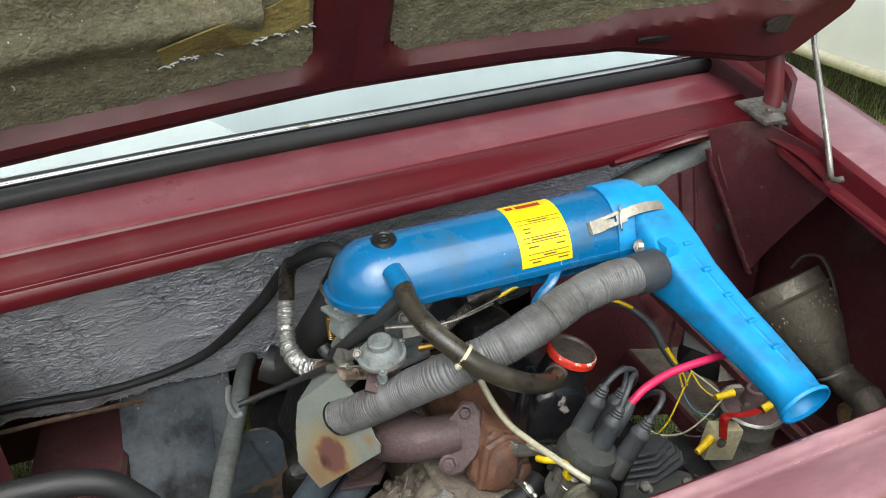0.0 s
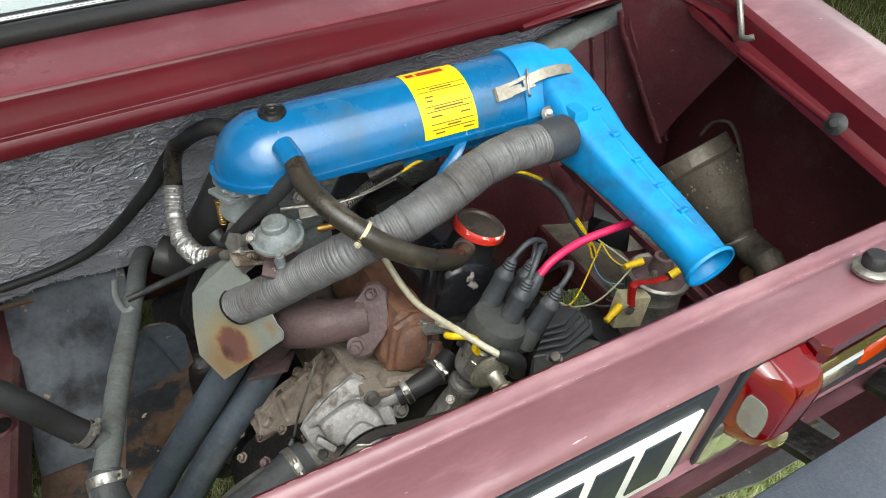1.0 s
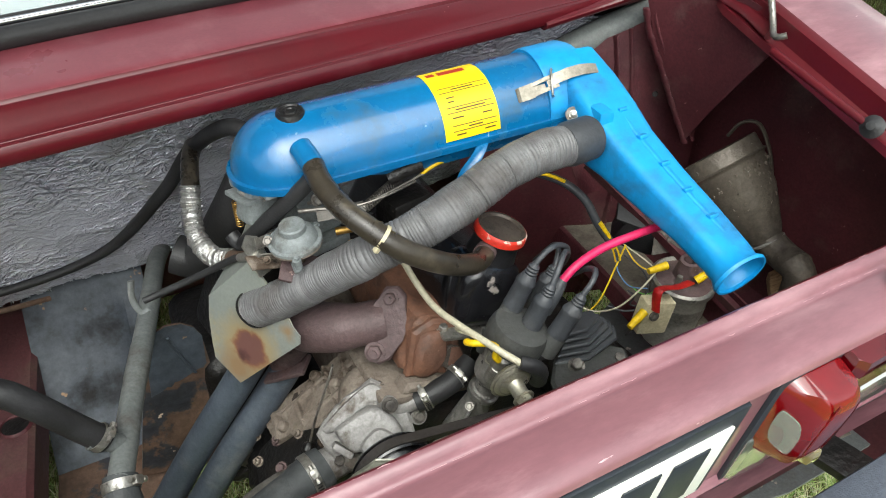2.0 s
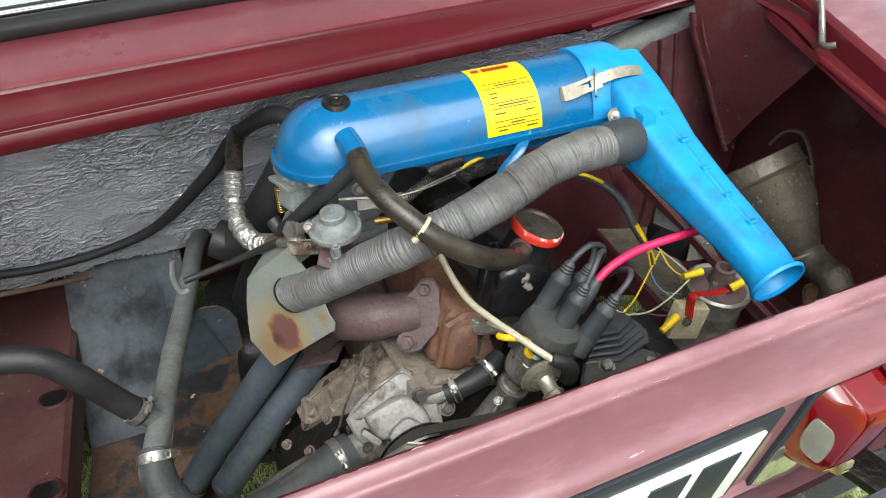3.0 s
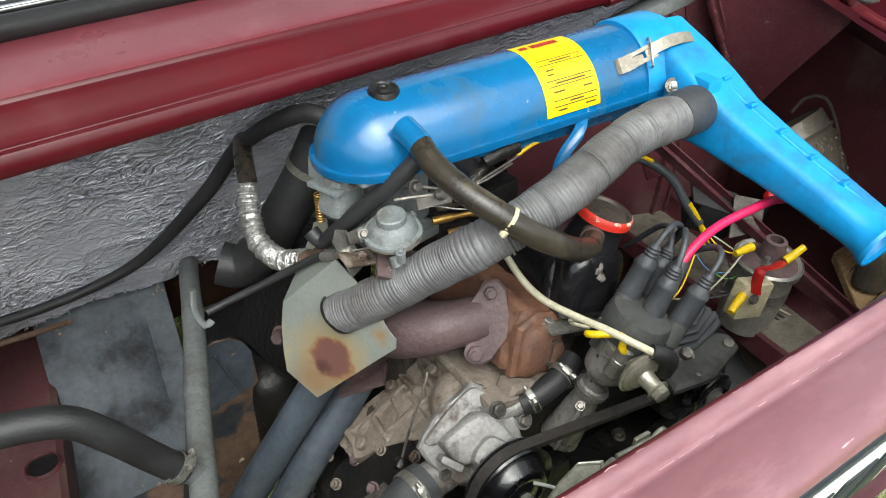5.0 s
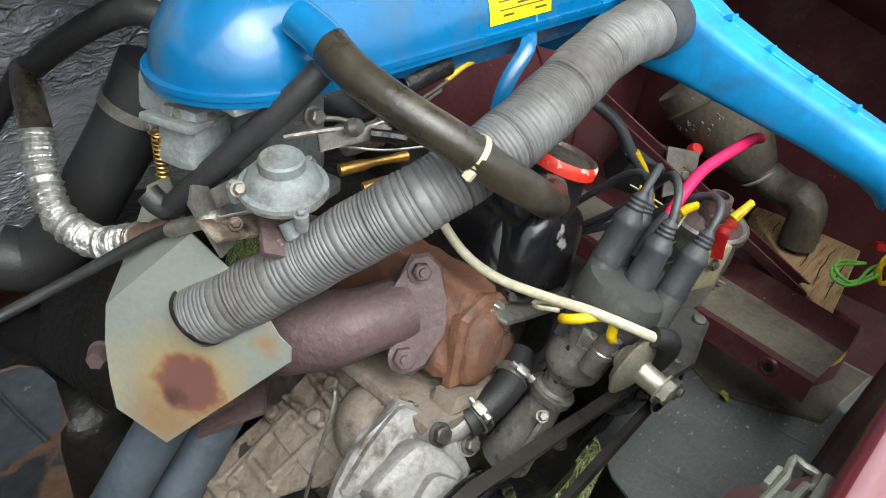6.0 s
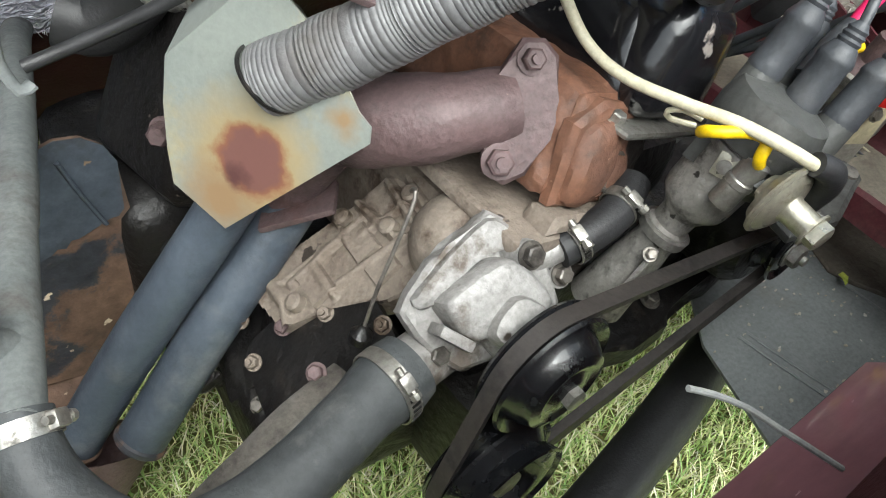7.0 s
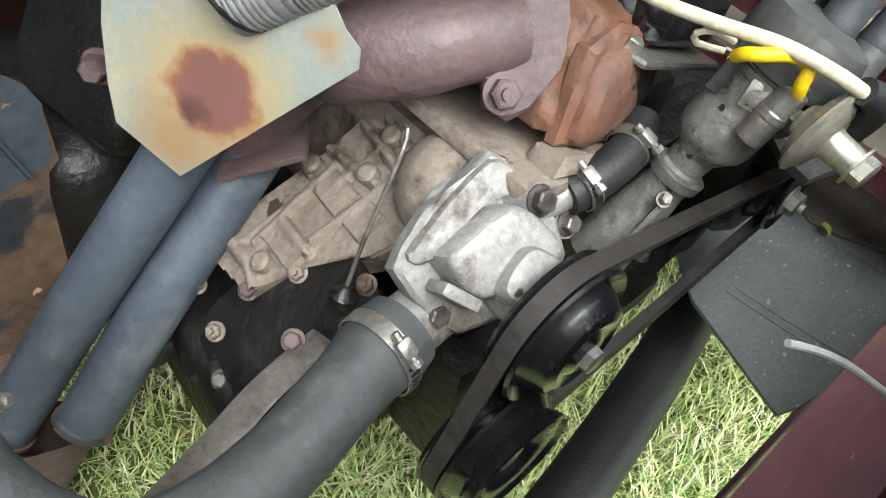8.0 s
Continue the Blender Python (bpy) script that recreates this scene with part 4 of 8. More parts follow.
# the rest of the shell, ahead of the engine bay
for sign in (1, -1):
    bm = bmesh.new()
    rows = []
    for y, k in ((0.83, 1.0), (1.5, 1.0), (2.4, 1.0), (3.3, 0.985), (3.8, 0.94), (3.95, 0.88)):
        rows.append([bm.verts.new((sign * x * k, y, z)) for x, z in ((0.80, 0.26), (0.84, 0.40), (0.850, 0.60), (0.835, 0.78), (0.80, 0.872), (0.74, 0.884))])
    for p, q in zip(rows, rows[1:]):
        for i in range(5):
            bm.faces.new((p[i], p[i + 1], q[i + 1], q[i]))
    part("body_side", thicken(bm, 0.004), MAROON, car)
    for p, q in (((0.79, 0.98, 0.884), (0.64, 1.40, 1.345)), ((0.80, 1.95, 0.88), (0.64, 1.95, 1.375)), ((0.79, 2.98, 0.88), (0.64, 2.44, 1.375))):
        part("pillar", tube([(sign * p[0], p[1], p[2]), (sign * q[0], q[1], q[2])], 0.030, 10, 0.05), MAROON, car)
    for (y0, y1), (t0, t1) in (((1.02, 1.92), (1.42, 1.92)), ((1.98, 2.94), (1.98, 2.42))):
        bm = bmesh.new()
        bm.faces.new([bm.verts.new(p) for p in ((sign * 0.79, y0, 0.885), (sign * 0.79, y1, 0.885), (sign * 0.635, t1, 1.365), (sign * 0.635, t0, 1.365))])
        pane = part("side_window", thicken(bm, 0.004), GLASS, car, "clear side window glass")
        pane.visible_shadow = False
    for y in (1.02, 3.28):
        wheel_part = part("wheel", lathe([(0.17, -0.08), (0.25, -0.08), (0.285, -0.06), (0.292, -0.02), (0.292, 0.02), (0.285, 0.06), (0.25, 0.08), (0.17, 0.08)], (sign * 0.70, y, GROUND + 0.288), (1, 0, 0), 40), TYRE, car, "black tyre on a steel rim")
        part("rim", lathe([(0, 0.03), (0.05, 0.03), (0.06, 0.015), (0.12, 0.02), (0.15, 0.05), (0.175, 0.06), (0.178, 0.0), (0, 0.0)], (sign * 0.70, y, GROUND + 0.288), (sign, 0, 0), 32), ZINC, wheel_part)
part("front_lid", section([(2.98, 0.886), (3.30, 0.872), (3.70, 0.835), (3.92, 0.78), (3.97, 0.70), (3.97, 0.42), (3.92, 0.30)], [(-0.74, -0.05, -0.01, 1), (-0.4, -0.01, 0, 1), (0, 0, 0.008, 1), (0.4, -0.01, 0, 1), (0.74, -0.05, -0.01, 1)], None, 0.004), MAROON, car)
screen = part("windscreen", section([(2.44, 1.372), (2.72, 1.14), (2.99, 0.888)], [(-0.70, -0.05, 0, 1), (0, 0, 0, 1), (0.70, -0.05, 0, 1)], None, 0.004), GLASS, car, "clear windscreen glass")
screen.visible_shadow = False
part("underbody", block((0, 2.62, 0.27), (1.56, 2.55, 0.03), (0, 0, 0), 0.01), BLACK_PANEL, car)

# hinges, stay rod, rubber stop
hinge = part("hinge", lumpy(block((0.728, 0.540, 0.866), (0.075, 0.070, 0.008), (14, 0, 0), 0.003), 0.0015, 60, 2), GREY_STEEL, car, "bare-edged hinge pocket")
part("hinge_arm", tube([(0.740, 0.548, 0.862), (0.744, 0.552, 0.895), (0.744, 0.562, 0.945)], 0.014, 12, flat=0.7), MAROON, hinge)
part("hinge_cup", lathe([(0.016, 0.0), (0.020, 0.004), (0.026, 0.006), (0.030, 0.002), (0.031, -0.004)], (0.735, 0.545, 0.866), (0, -0.24, 0.97), 20), GREY_STEEL, hinge, "bare metal hinge cup")
part("hinge_bolt", bolt((0.716, 0.528, 0.866), (0, -0.24, 0.97), 0.010, 0.006), GREY_STEEL, hinge)
part("pocket_edge", slab([(-0.01, 0.012), (0.05, 0.014), (0.075, -0.02), (0.03, -0.022), (0.022, -0.040), (0.012, -0.024)], 0.003, pose(0.715, 0.522, 0.860, 14, 0, 0)), ZINC, hinge, "bare bright metal edge")
stay = thing("stay_rod", (0.69, 0.38, 0.82), "bare steel lid stay rod with hooked foot", "rod")
part("rod", tube([(0.788, 0.545, 0.990), (0.768, 0.510, 0.950), (0.742, 0.465, 0.905), (0.712, 0.412, 0.848), (0.700, 0.392, 0.826), (0.690, 0.380, 0.819), (0.682, 0.366, 0.822), (0.686, 0.358, 0.826)], 0.0042, 10), ZINC, stay)
part("eye", lathe([(0.004, -0.003), (0.009, -0.003), (0.009, 0.003), (0.004, 0.003)], (0.788, 0.545, 0.990), (0.7, -0.5, 0.3), 16), ZINC, stay)
gutter_rod = thing("gutter_rod", (0.68, 0.29, 0.80), "maroon painted rod along the wing gutter", "rod")
part("rod", tube([(0.676, 0.365, 0.806), (0.672, 0.29, 0.789), (0.670, 0.215, 0.771)], 0.005, 10), MAROON, gutter_rod)
part("grommet", lathe([(0, -0.004), (0.012, -0.004), (0.0135, 0.003), (0.009, 0.006), (0.005, 0.011), (0, 0.012)], (0.672, 0.208, 0.770), (-0.85, -0.2, 0.5), 18), RUBBER, gutter_rod, "black rubber grommet")
stop = thing("rubber_stop", (0.528, 0.042, 0.722), "round grey rubber lid stop on the sill", "rubber stop")
part("base", lathe([(0, 0), (0.019, 0), (0.020, 0.004), (0.016, 0.007), (0, 0.007)], (0.528, 0.042, 0.7205), (0, 0, 1), 24), ZINC, stop, "zinc cup washer")
part("knob", lathe([(0.012, 0), (0.013, 0.008), (0.010, 0.013), (0, 0.014)], (0.528, 0.042, 0.7275), (0, 0, 1), 20), RUBBER, stop)

# number plate: its characters stand as bars
down = Vector((0, 0.026, -0.158)).normalized()
top = Vector((0, 0.0262, 0.6985))


def on_plate(x, s, out):
    """A place on the tail's recess: x across, s down from its top, out from it."""
    return Vector((x, top.y, top.z)) + down * s + Vector((0, -0.987, -0.162)) * out


def plate_box(x0, x1, s0, s1, out, thick, bevel=0.002):
    c = on_plate((x0 + x1) / 2, (s0 + s1) / 2, out)
    return block(c, (x1 - x0, thick, s1 - s0), (9.35, 0, 0), bevel)


number_plate = thing("number_plate", (0, 0.01, 0.65), "white plate with dark bars in a black plastic frame", "number plate")
part("backing", plate_box(-0.225, 0.310, 0.004, 0.150, 0.004, 0.008, 0.003), PLATE_BLACK, number_plate, "black plastic frame")
part("sheet", plate_box(-0.212, 0.298, 0.026, 0.138, 0.009, 0.004, 0.002), PLATE_WHITE, number_plate)
for x in (-0.16, -0.105, -0.05, 0.09, 0.150, 0.203, 0.256):
    part("bar", plate_box(x - 0.020, x + 0.020, 0.042, 0.122, 0.0115, 0.002, 0.0008), PLATE_BLACK, number_plate, "dark bar")

# tail lamp wrapped round the corner
lamp = thing("tail_lamp", (0.45, -0.02, 0.63), "wrap-round tail lamp with red, amber and clear lenses", "tail lamp")


def lens(x0, x1, s0, s1, out0, out1):
    """A moulded lens standing out from the tail's recess, its edges rounded."""
    bm = bmesh.new()
    across = [(x0, 0.0), (x0 + 0.001, 0.7), (x0 + 0.008, 1.0)] + [(x0 + (x1 - x0) * k, 1.0) for k in (0.35, 0.65)] + [(x1 - 0.008, 1.0), (x1 - 0.001, 0.7), (x1, 0.0)]
    rows = []
    for v, k in ((0.0, 0.0), (0.01, 0.75), (0.07, 0.97), (0.3, 1.0), (0.7, 1.0), (0.93, 0.97), (0.99, 0.75), (1.0, 0.0)):
        rows.append([bm.verts.new(on_plate(x, s0 + (s1 - s0) * v, k * e * (out0 + (out1 - out0) * (x - x0) / (x1 - x0)))) for x, e in across])
    for a, b in zip(rows, rows[1:]):
        for i in range(len(a) - 1):
            bm.faces.new((a[i], a[i + 1], b[i + 1], b[i]))
    bm.faces.new([v for v in rows[0]] + [r[-1] for r in rows[1:]] + rows[-1][-2::-1] + [r[0] for r in rows[-2:0:-1]])
    return bm


part("housing", plate_box(0.345, 0.700, 0.000, 0.185, 0.002, 0.006, 0.002), PLATE_BLACK, lamp, "dark lamp housing")
X0, X1, OUT = 0.352, 0.416, 0.040


def lamp_body(s0, s1, material, name, label):
    """The lamp's bulge: a rounded block whose inner end slopes back to the panel."""
    bm = bmesh.new()
    rows = []
    for x, reach, k in ((X0, 0.003, 0.80), (X0 + 0.003, 0.010, 0.92), (X0 + 0.008, 0.019, 0.96), (X0 + 0.014, 0.029, 0.98), (X0 + 0.019, 0.036, 1.0), (X0 + 0.023, 0.0395, 1.0), (X0 + 0.029, 0.0410, 1.0), (X0 + 0.040, 0.0425, 1.0), (X1 - 0.014, 0.0435, 1.0), (X1 - 0.006, 0.0425, 1.0), (X1 - 0.001, 0.038, 0.99), (X1 + 0.002, 0.026, 0.98), (X1 + 0.003, 0.002, 0.97)):
        mid, row = (s0 + s1) / 2, []
        for i in range(17):
            v = 2 * i / 16 - 1
            row.append(bm.verts.new(on_plate(x + 0.05 * max(0.0, (mid + v * (s1 - s0) / 2) - 0.03) * (x < X0 + 0.02), mid + math.copysign(abs(v) ** 0.8, v) * k * (s1 - s0) / 2, reach * (1 - abs(v) ** 5) ** 0.4)))
        rows.append(row)
    for a, b in zip(rows, rows[1:]):
        for i in range(16):
            bm.faces.new((a[i], a[i + 1], b[i + 1], b[i]))
    return part(name, bm, material, lamp, label)


red = lamp_body(0.002, 0.118, RED_LENS, "red_lens", "deep red brake light lens")
part("lower_lens", lens(X0 + 0.034, X1 - 0.006, 0.088, 0.1125, OUT + 0.0045, OUT + 0.0065), SMOKY_LENS, lamp, "yellowish clear lower lens")
part("reflector", plate_box(0.376, 0.410, 0.012, 0.084, 0.012, 0.003, 0.001), ZINC, red, "bright reflector")
bm = bmesh.new()
pane_pts = [(0.50 + 0.33 * math.copysign(abs(math.cos(a)) ** 0.6, math.cos(a)), 0.064 + 0.024 * math.copysign(abs(math.sin(a)) ** 0.6, math.sin(a)) + 0.010 * math.cos(a)) for a in [2 * math.pi * k / 24 for k in range(24)]]
bm.faces.new([bm.verts.new(on_plate(X0 + 0.019 * a - 0.0012 + 0.05 * max(0.0, s - 0.03), s, 0.004 + (OUT - 0.006) * a + 0.0016)) for a, s in pane_pts])
part("clear_window", thicken(bm, 0.0015), CLEAR_LENS, red, "clear window in the red lens")
part("lens_rib", tube([on_plate(X0 + 0.027, 0.008, OUT + 0.0005), on_plate(X0 + 0.027, 0.05, OUT + 0.0005), on_plate(X0 + 0.028, 0.086, OUT + 0.0005)], 0.0013, 6), RED_LENS, red)
part("grey_lens", lens(0.350, 0.412, 0.094, 0.178, 0.008, 0.010), GREY_LENS, lamp, "smoky grey reversing lens")
part("amber_lens", lens(0.560, 0.690, 0.072, 0.118, 0.014, 0.008), AMBER_LENS, lamp, "amber indicator lens")
part("lower_lens", lens(0.420, 0.558, 0.084, 0.118, 0.018, 0.014), CLEAR_LENS, lamp, "pale clear lens")
part("upper_lens", lens(0.420, 0.690, 0.024, 0.070, 0.020, 0.010), SMOKY_LENS, lamp, "yellowish clear corner lens")
part("upper_strip", lens(0.420, 0.690, -0.006, 0.020, 0.026, 0.018), DARK_RED_LENS, lamp, "dark red strip above the lenses")

bumper = thing("rear_bumper", (0.0, -0.1, 0.45), "dark grey plastic rear bumper", "bumper")
part("bar", section([(-0.022, 0.46), (-0.018, 0.52), (-0.014, 0.540), (-0.018, 0.549), (-0.030, 0.553), (-0.085, 0.553), (-0.108, 0.546), (-0.119, 0.525), (-0.122, 0.49), (-0.114, 0.45), (-0.03, 0.44)], [(-0.82, 0.07, 0, 1), (-0.74, 0.02, 0, 1), (-0.6, 0.004, 0, 1), (0, 0, 0, 1), (0.60, 0.004, 0, 1), (0.74, 0.02, 0, 1), (0.82, 0.07, 0, 1)]), BUMPER, bumper)
for x in (0.50, 0.66, -0.50):
    part("bracket", block((x, 0.012, 0.505), (0.045, 0.075, 0.012), (0, 0, 12), 0.003), BLACK_OIL_AND_SHADE, bumper, "black bumper bracket")
part("seam", tube([(-0.60, -0.118, 0.500), (0.0, -0.1225, 0.500), (0.60, -0.118, 0.500)], 0.003, 6, 0.1), PLATE_BLACK, bumper)

# ---- engine lid, propped open ----
lid = thing("bonnet", (0.0, 0.66, 0.95), "open maroon engine lid with stained fibre mats inside", "car lid")
LID = Matrix.Translation((0, 0.665, 0.943)) @ pose(0, 0, 0, 118, 0, 0)  # x across, y up the lid, z towards the bay


def on_lid(x, y, z=0.0):
    """A place on the lid, whose lower edge bows back with the window."""
    return LID @ Vector((x, y, z)) + Vector((0, -0.19 * x * x, 0))


def lid_edge(x):
    """How far up the lid its lower edge lies."""
    knots = ((-0.80, -0.06), (-0.31, -0.014), (-0.15, 0.001), (0.08, 0.027), (0.34, 0.042), (0.48, 0.046), (0.616, 0.023), (0.707, 0.007), (0.745, 0.014), (0.765, 0.052), (0.80, 0.11))
    for (a, u), (b, v) in zip(knots, knots[1:]):
        if a <= x <= b:
            return u + (v - u) * (x - a) / (b - a)
    return knots[0][1] if x < knots[0][0] else knots[-1][1]


def rounded(x0, x1, y0, y1, r=0.04, n=6):
    out = []
    for cx, cy, a0 in ((x1 - r, y0 + r, -90), (x1 - r, y1 - r, 0), (x0 + r, y1 - r, 90), (x0 + r, y0 + r, 180)):
        out += [(cx + r * math.cos(radians(a0 + 90 * k / n)), cy + r * math.sin(radians(a0 + 90 * k / n))) for k in range(n + 1)]
    return out


WINDOWS = ((-0.70, 0.060), (0.150, 0.74))


def window_depth(x, y):
    """Distance outside the nearer of the lid's two rounded openings (below zero inside)."""
    best = 1.0
    for x0, x1 in WINDOWS:
        y0, y1, r = lid_edge(min(x1, max(x0, x))) + 0.034 + 0.055 * max(0.0, min(1.0, (x - 0.42) / 0.22)), 0.72, 0.035
        dx, dy = max(x0 + r - x, x - x1 + r), max(y0 + r - y, y - y1 + r)
        best = min(best, math.hypot(max(dx, 0), max(dy, 0)) + min(max(dx, dy), 0) - r)
    return best


def lid_sheet(height, keep=None, nx=150, ny=70, flip=False):
    bm = bmesh.new()
    rows = []
    for j in range(ny + 1):
        rows.append([])
        for i in range(nx + 1):
            x = -0.78 + 1.565 * i / nx
            y = lid_edge(x) + (0.78 - lid_edge(x)) * (j / ny) ** 1.2
            rows[-1].append((bm.verts.new(on_lid(x, y, height(x, y))), x, y))
    for a, b in zip(rows, rows[1:]):
        for k in range(nx):
            if keep is None or keep((a[k][1] + a[k + 1][1]) / 2, (a[k][2] + b[k][2]) / 2):
                bm.faces.new((a[k][0], a[k + 1][0], b[k + 1][0], b[k][0]))
    bmesh.ops.delete(bm, geom=[v for v in bm.verts if not v.link_faces], context="VERTS")
    return bm


def pressed(x, y):
    d = window_depth(x, y)
    k = min(1.0, max(0.0, (d + 0.010) / 0.022))
    edge = min(1.0, max(0.0, (y - lid_edge(x)) / 0.010))
    return -0.004 + 0.026 * k * k * (3 - 2 * k) - 0.010 * (1 - edge) - (0.006 * math.exp(-((x - 0.105) / 0.010) ** 2) if d > 0 else 0.0)


part("skin", thicken(lid_sheet(lambda x, y: -0.022 - 0.012 * math.cos(x * 1.4), None, 40, 20), 0.002), MAROON, lid)
part("inner_panel", lid_sheet(pressed), LID_PAINT, lid, "pressed maroon inner panel")
part("folded_edge", tube([on_lid(x, lid_edge(x) - 0.002, 0.004) for x in [-0.78 + 0.03 * i for i in range(52)]], 0.009, 10, 0.02), LID_PAINT, lid)
slot_at = Matrix.Translation((0, -0.19 * 0.53 ** 2, 0)) @ LID
part("slot", slab(rounded(0.490, 0.571, 0.062, 0.069, 0.0034, 3), 0.004, slot_at @ Matrix.Translation((0, 0, 0.0225))), BLACK_OIL_AND_SHADE, lid, "dark slot")
slot_at = Matrix.Translation((0, -0.19 * 0.70 ** 2, 0)) @ LID
part("slot", slab([(0.698 + 0.030 * math.cos(a * 0.2618), 0.077 + 0.013 * math.sin(a * 0.2618)) for a in range(24)], 0.005, slot_at @ Matrix.Translation((0, 0, 0.0225))), BLACK_OIL_AND_SHADE, lid, "dark oval hole")


def mat_height(x, y):
    p = Vector((x, y, 0.0))
    ridge = 0.016 * math.exp(-((y - 0.15 - 0.10 * x) / 0.022) ** 2) * (x < 0.0)
    return 0.004 + 0.004 * noise.noise(p * 14.0) + 0.002 * noise.noise(p * 60.0) + 0.0012 * noise.noise(p * 150.0) + ridge


for x0, x1 in WINDOWS:
    m = part("fibre_mat", lid_sheet(mat_height, lambda x, y: window_depth(x, y) < -0.002 and x0 - 0.01 < x < x1 + 0.01, 260, 160), MAT, lid, "stained olive-brown fibre mat")
    rnd = random.Random(11)
    if x0 < 0:
        edge = [(-0.115 + 0.165 * i / 20, 0.090 + 0.035 * i / 20 + 0.007 * noise.noise((0, i * 0.9, 0))) for i in range(21)]
        back = [(0.052, 0.175), (0.0, 0.150), (-0.06, 0.145), (-0.12, 0.115)]
        bm = bmesh.new()
        bm.faces.new([bm.verts.new(on_lid(x, y, mat_height(x, y) + 0.003)) for x, y in edge + back])
        bmesh.ops.triangulate(bm, faces=bm.faces)
        part("torn_patch", thicken(bm, 0.002), BARE_FIBRE, m, "bare yellow fibre where the facing is torn")
        bm = bmesh.new()
        for _ in range(46):
            x, y = edge[min(20, int(abs(rnd.gauss(0, 1)) * 6) + (12 if rnd.random() < 0.5 else 0))]
            sweep(bm, [on_lid(x, y, mat_height(x, y) + 0.005), on_lid(x + rnd.uniform(-0.008, 0.008), y + rnd.uniform(-0.003, 0.004), mat_height(x, y) + 0.007)], rnd.uniform(0.0004, 0.0010), 4)
        part("torn_shreds", bm, CLOTH, m, "white paper shreds")

# ---- air filter ----
FX = lambda x: Vector((x, 0.501 - 0.07 * (x - 0.2), 0.748 + 0.04 * (x - 0.2)))
FILTER_AXIS = Vector((1, -0.07, 0.04)).normalized()
FR = 0.060
air_filter = thing("air_filter", (0.2, 0.497, 0.70), "long blue sheet-metal air filter with a snorkel", "air filter")


def shell():
    """Upper half of the filter: half-round with a domed end."""
    bm = bmesh.new()
    n, rows = 20, []
    xs = [(0.020 + 0.058 * (1 - math.cos(radians(a))), math.sin(radians(a))) for a in range(4, 91, 9)] + [(x, 1.0) for x in (0.11, 0.18, 0.25, 0.32, 0.40)]
    for x, k in xs:
        c = FX(x)
        rows.append([bm.verts.new(c + Vector((0, -math.cos(math.pi * i / n) * FR * k, math.sin(math.pi * i / n) * FR * (0.25 + 0.75 * k) * (k ** 0.3)))) for i in range(n + 1)])
    for a, b in zip(rows, rows[1:]):
        for i in range(n):
            bm.faces.new((a[i], a[i + 1], b[i + 1], b[i]))
    bm.faces.new(rows[0])
    bm.faces.new(rows[-1])
    return bm


def footprint(grow):
    pts = [(0.40, FR + grow), (0.40, -FR - grow)]
    pts = [(x, s * (FR + grow)) for s in (1,) for x in (0.41, 0.078)]
    pts += [(0.078 - (FR + grow) * math.sin(radians(a)), (FR + grow) * math.cos(radians(a))) for a in range(10, 180, 10)]
    return pts + [(0.078, -FR - grow), (0.41, -FR - grow)]


def flange(grow, dz, depth):
    tilt_f = Matrix(((1, 0, 0, 0), (-0.07, 1, 0, 0.501 + 0.014), (0.04, 0, 1, 0.748 - 0.008 + dz), (0, 0, 0, 1)))
    return slab(footprint(grow), depth, tilt_f, 0.0)


body = part("upper_shell", shell(), BLUE, air_filter)
part("flange", flange(0.0035, -0.002, 0.004), BLUE, air_filter)
part("lower_flange", flange(0.0025, -0.0065, 0.004), BLUE, air_filter)
part("lower_tray", thicken(section([(0.450, 0.742), (0.456, 0.722), (0.476, 0.712), (0.54, 0.712), (0.555, 0.742)], [(0.165, 0.003, 0.004, 1), (0.21, 0, -0.004, 1), (0.30, -0.008, 0.000, 1), (0.41, -0.016, 0.006, 1)]), 0.002), BLUE, air_filter)
part("support_leg", tube([(0.30, 0.437, 0.745), (0.285, 0.425, 0.735), (0.262, 0.425, 0.705), (0.258, 0.43, 0.64)], 0.0065, 8, flat=0.25), BLUE, air_filter)
end = lathe([(0, 0.0), (0.0615, 0.0), (0.063, 0.004), (0.063, 0.050), (0.058, 0.062), (0.042, 0.068), (0, 0.068)], FX(0.392) + Vector((0, 0, 0.002)), FILTER_AXIS, 36)
part("end_cap", end, BRIGHT_BLUE, air_filter, "brighter blue end cap")
part("oil_plug", lathe([(0, 0.0016), (0.0035, 0.0016), (0.0045, 0.0030), (0.0072, 0.0030), (0.0080, 0.0012), (0.0112, 0.0010), (0.0128, 0.0026), (0.0150, 0.0022), (0.0172, -0.004)], FX(0.092) + Vector((0, -0.006, 0.0606)), (0, -0.11, 0.99), 28), BLACK_OIL_AND_SHADE, air_filter, "sunk dark screw plug")


def on_filter(x, deg, out=0.0):
    """A place on the upper shell: deg up from its front edge."""
    return FX(x) + Vector((0, -math.cos(radians(deg)), math.sin(radians(deg)))) * (FR + out)


def patch(x0, x1, d0, d1, out=0.0006, n=14):
    bm = bmesh.new()
    rows = [[bm.verts.new(on_filter(x, d0 + (d1 - d0) * i / n, out)) for i in range(n + 1)] for x in (x0, (x0 + x1) / 2, x1)]
    for a, b in zip(rows, rows[1:]):
        for i in range(n):
            bm.faces.new((a[i], a[i + 1], b[i + 1], b[i]))
    return bm


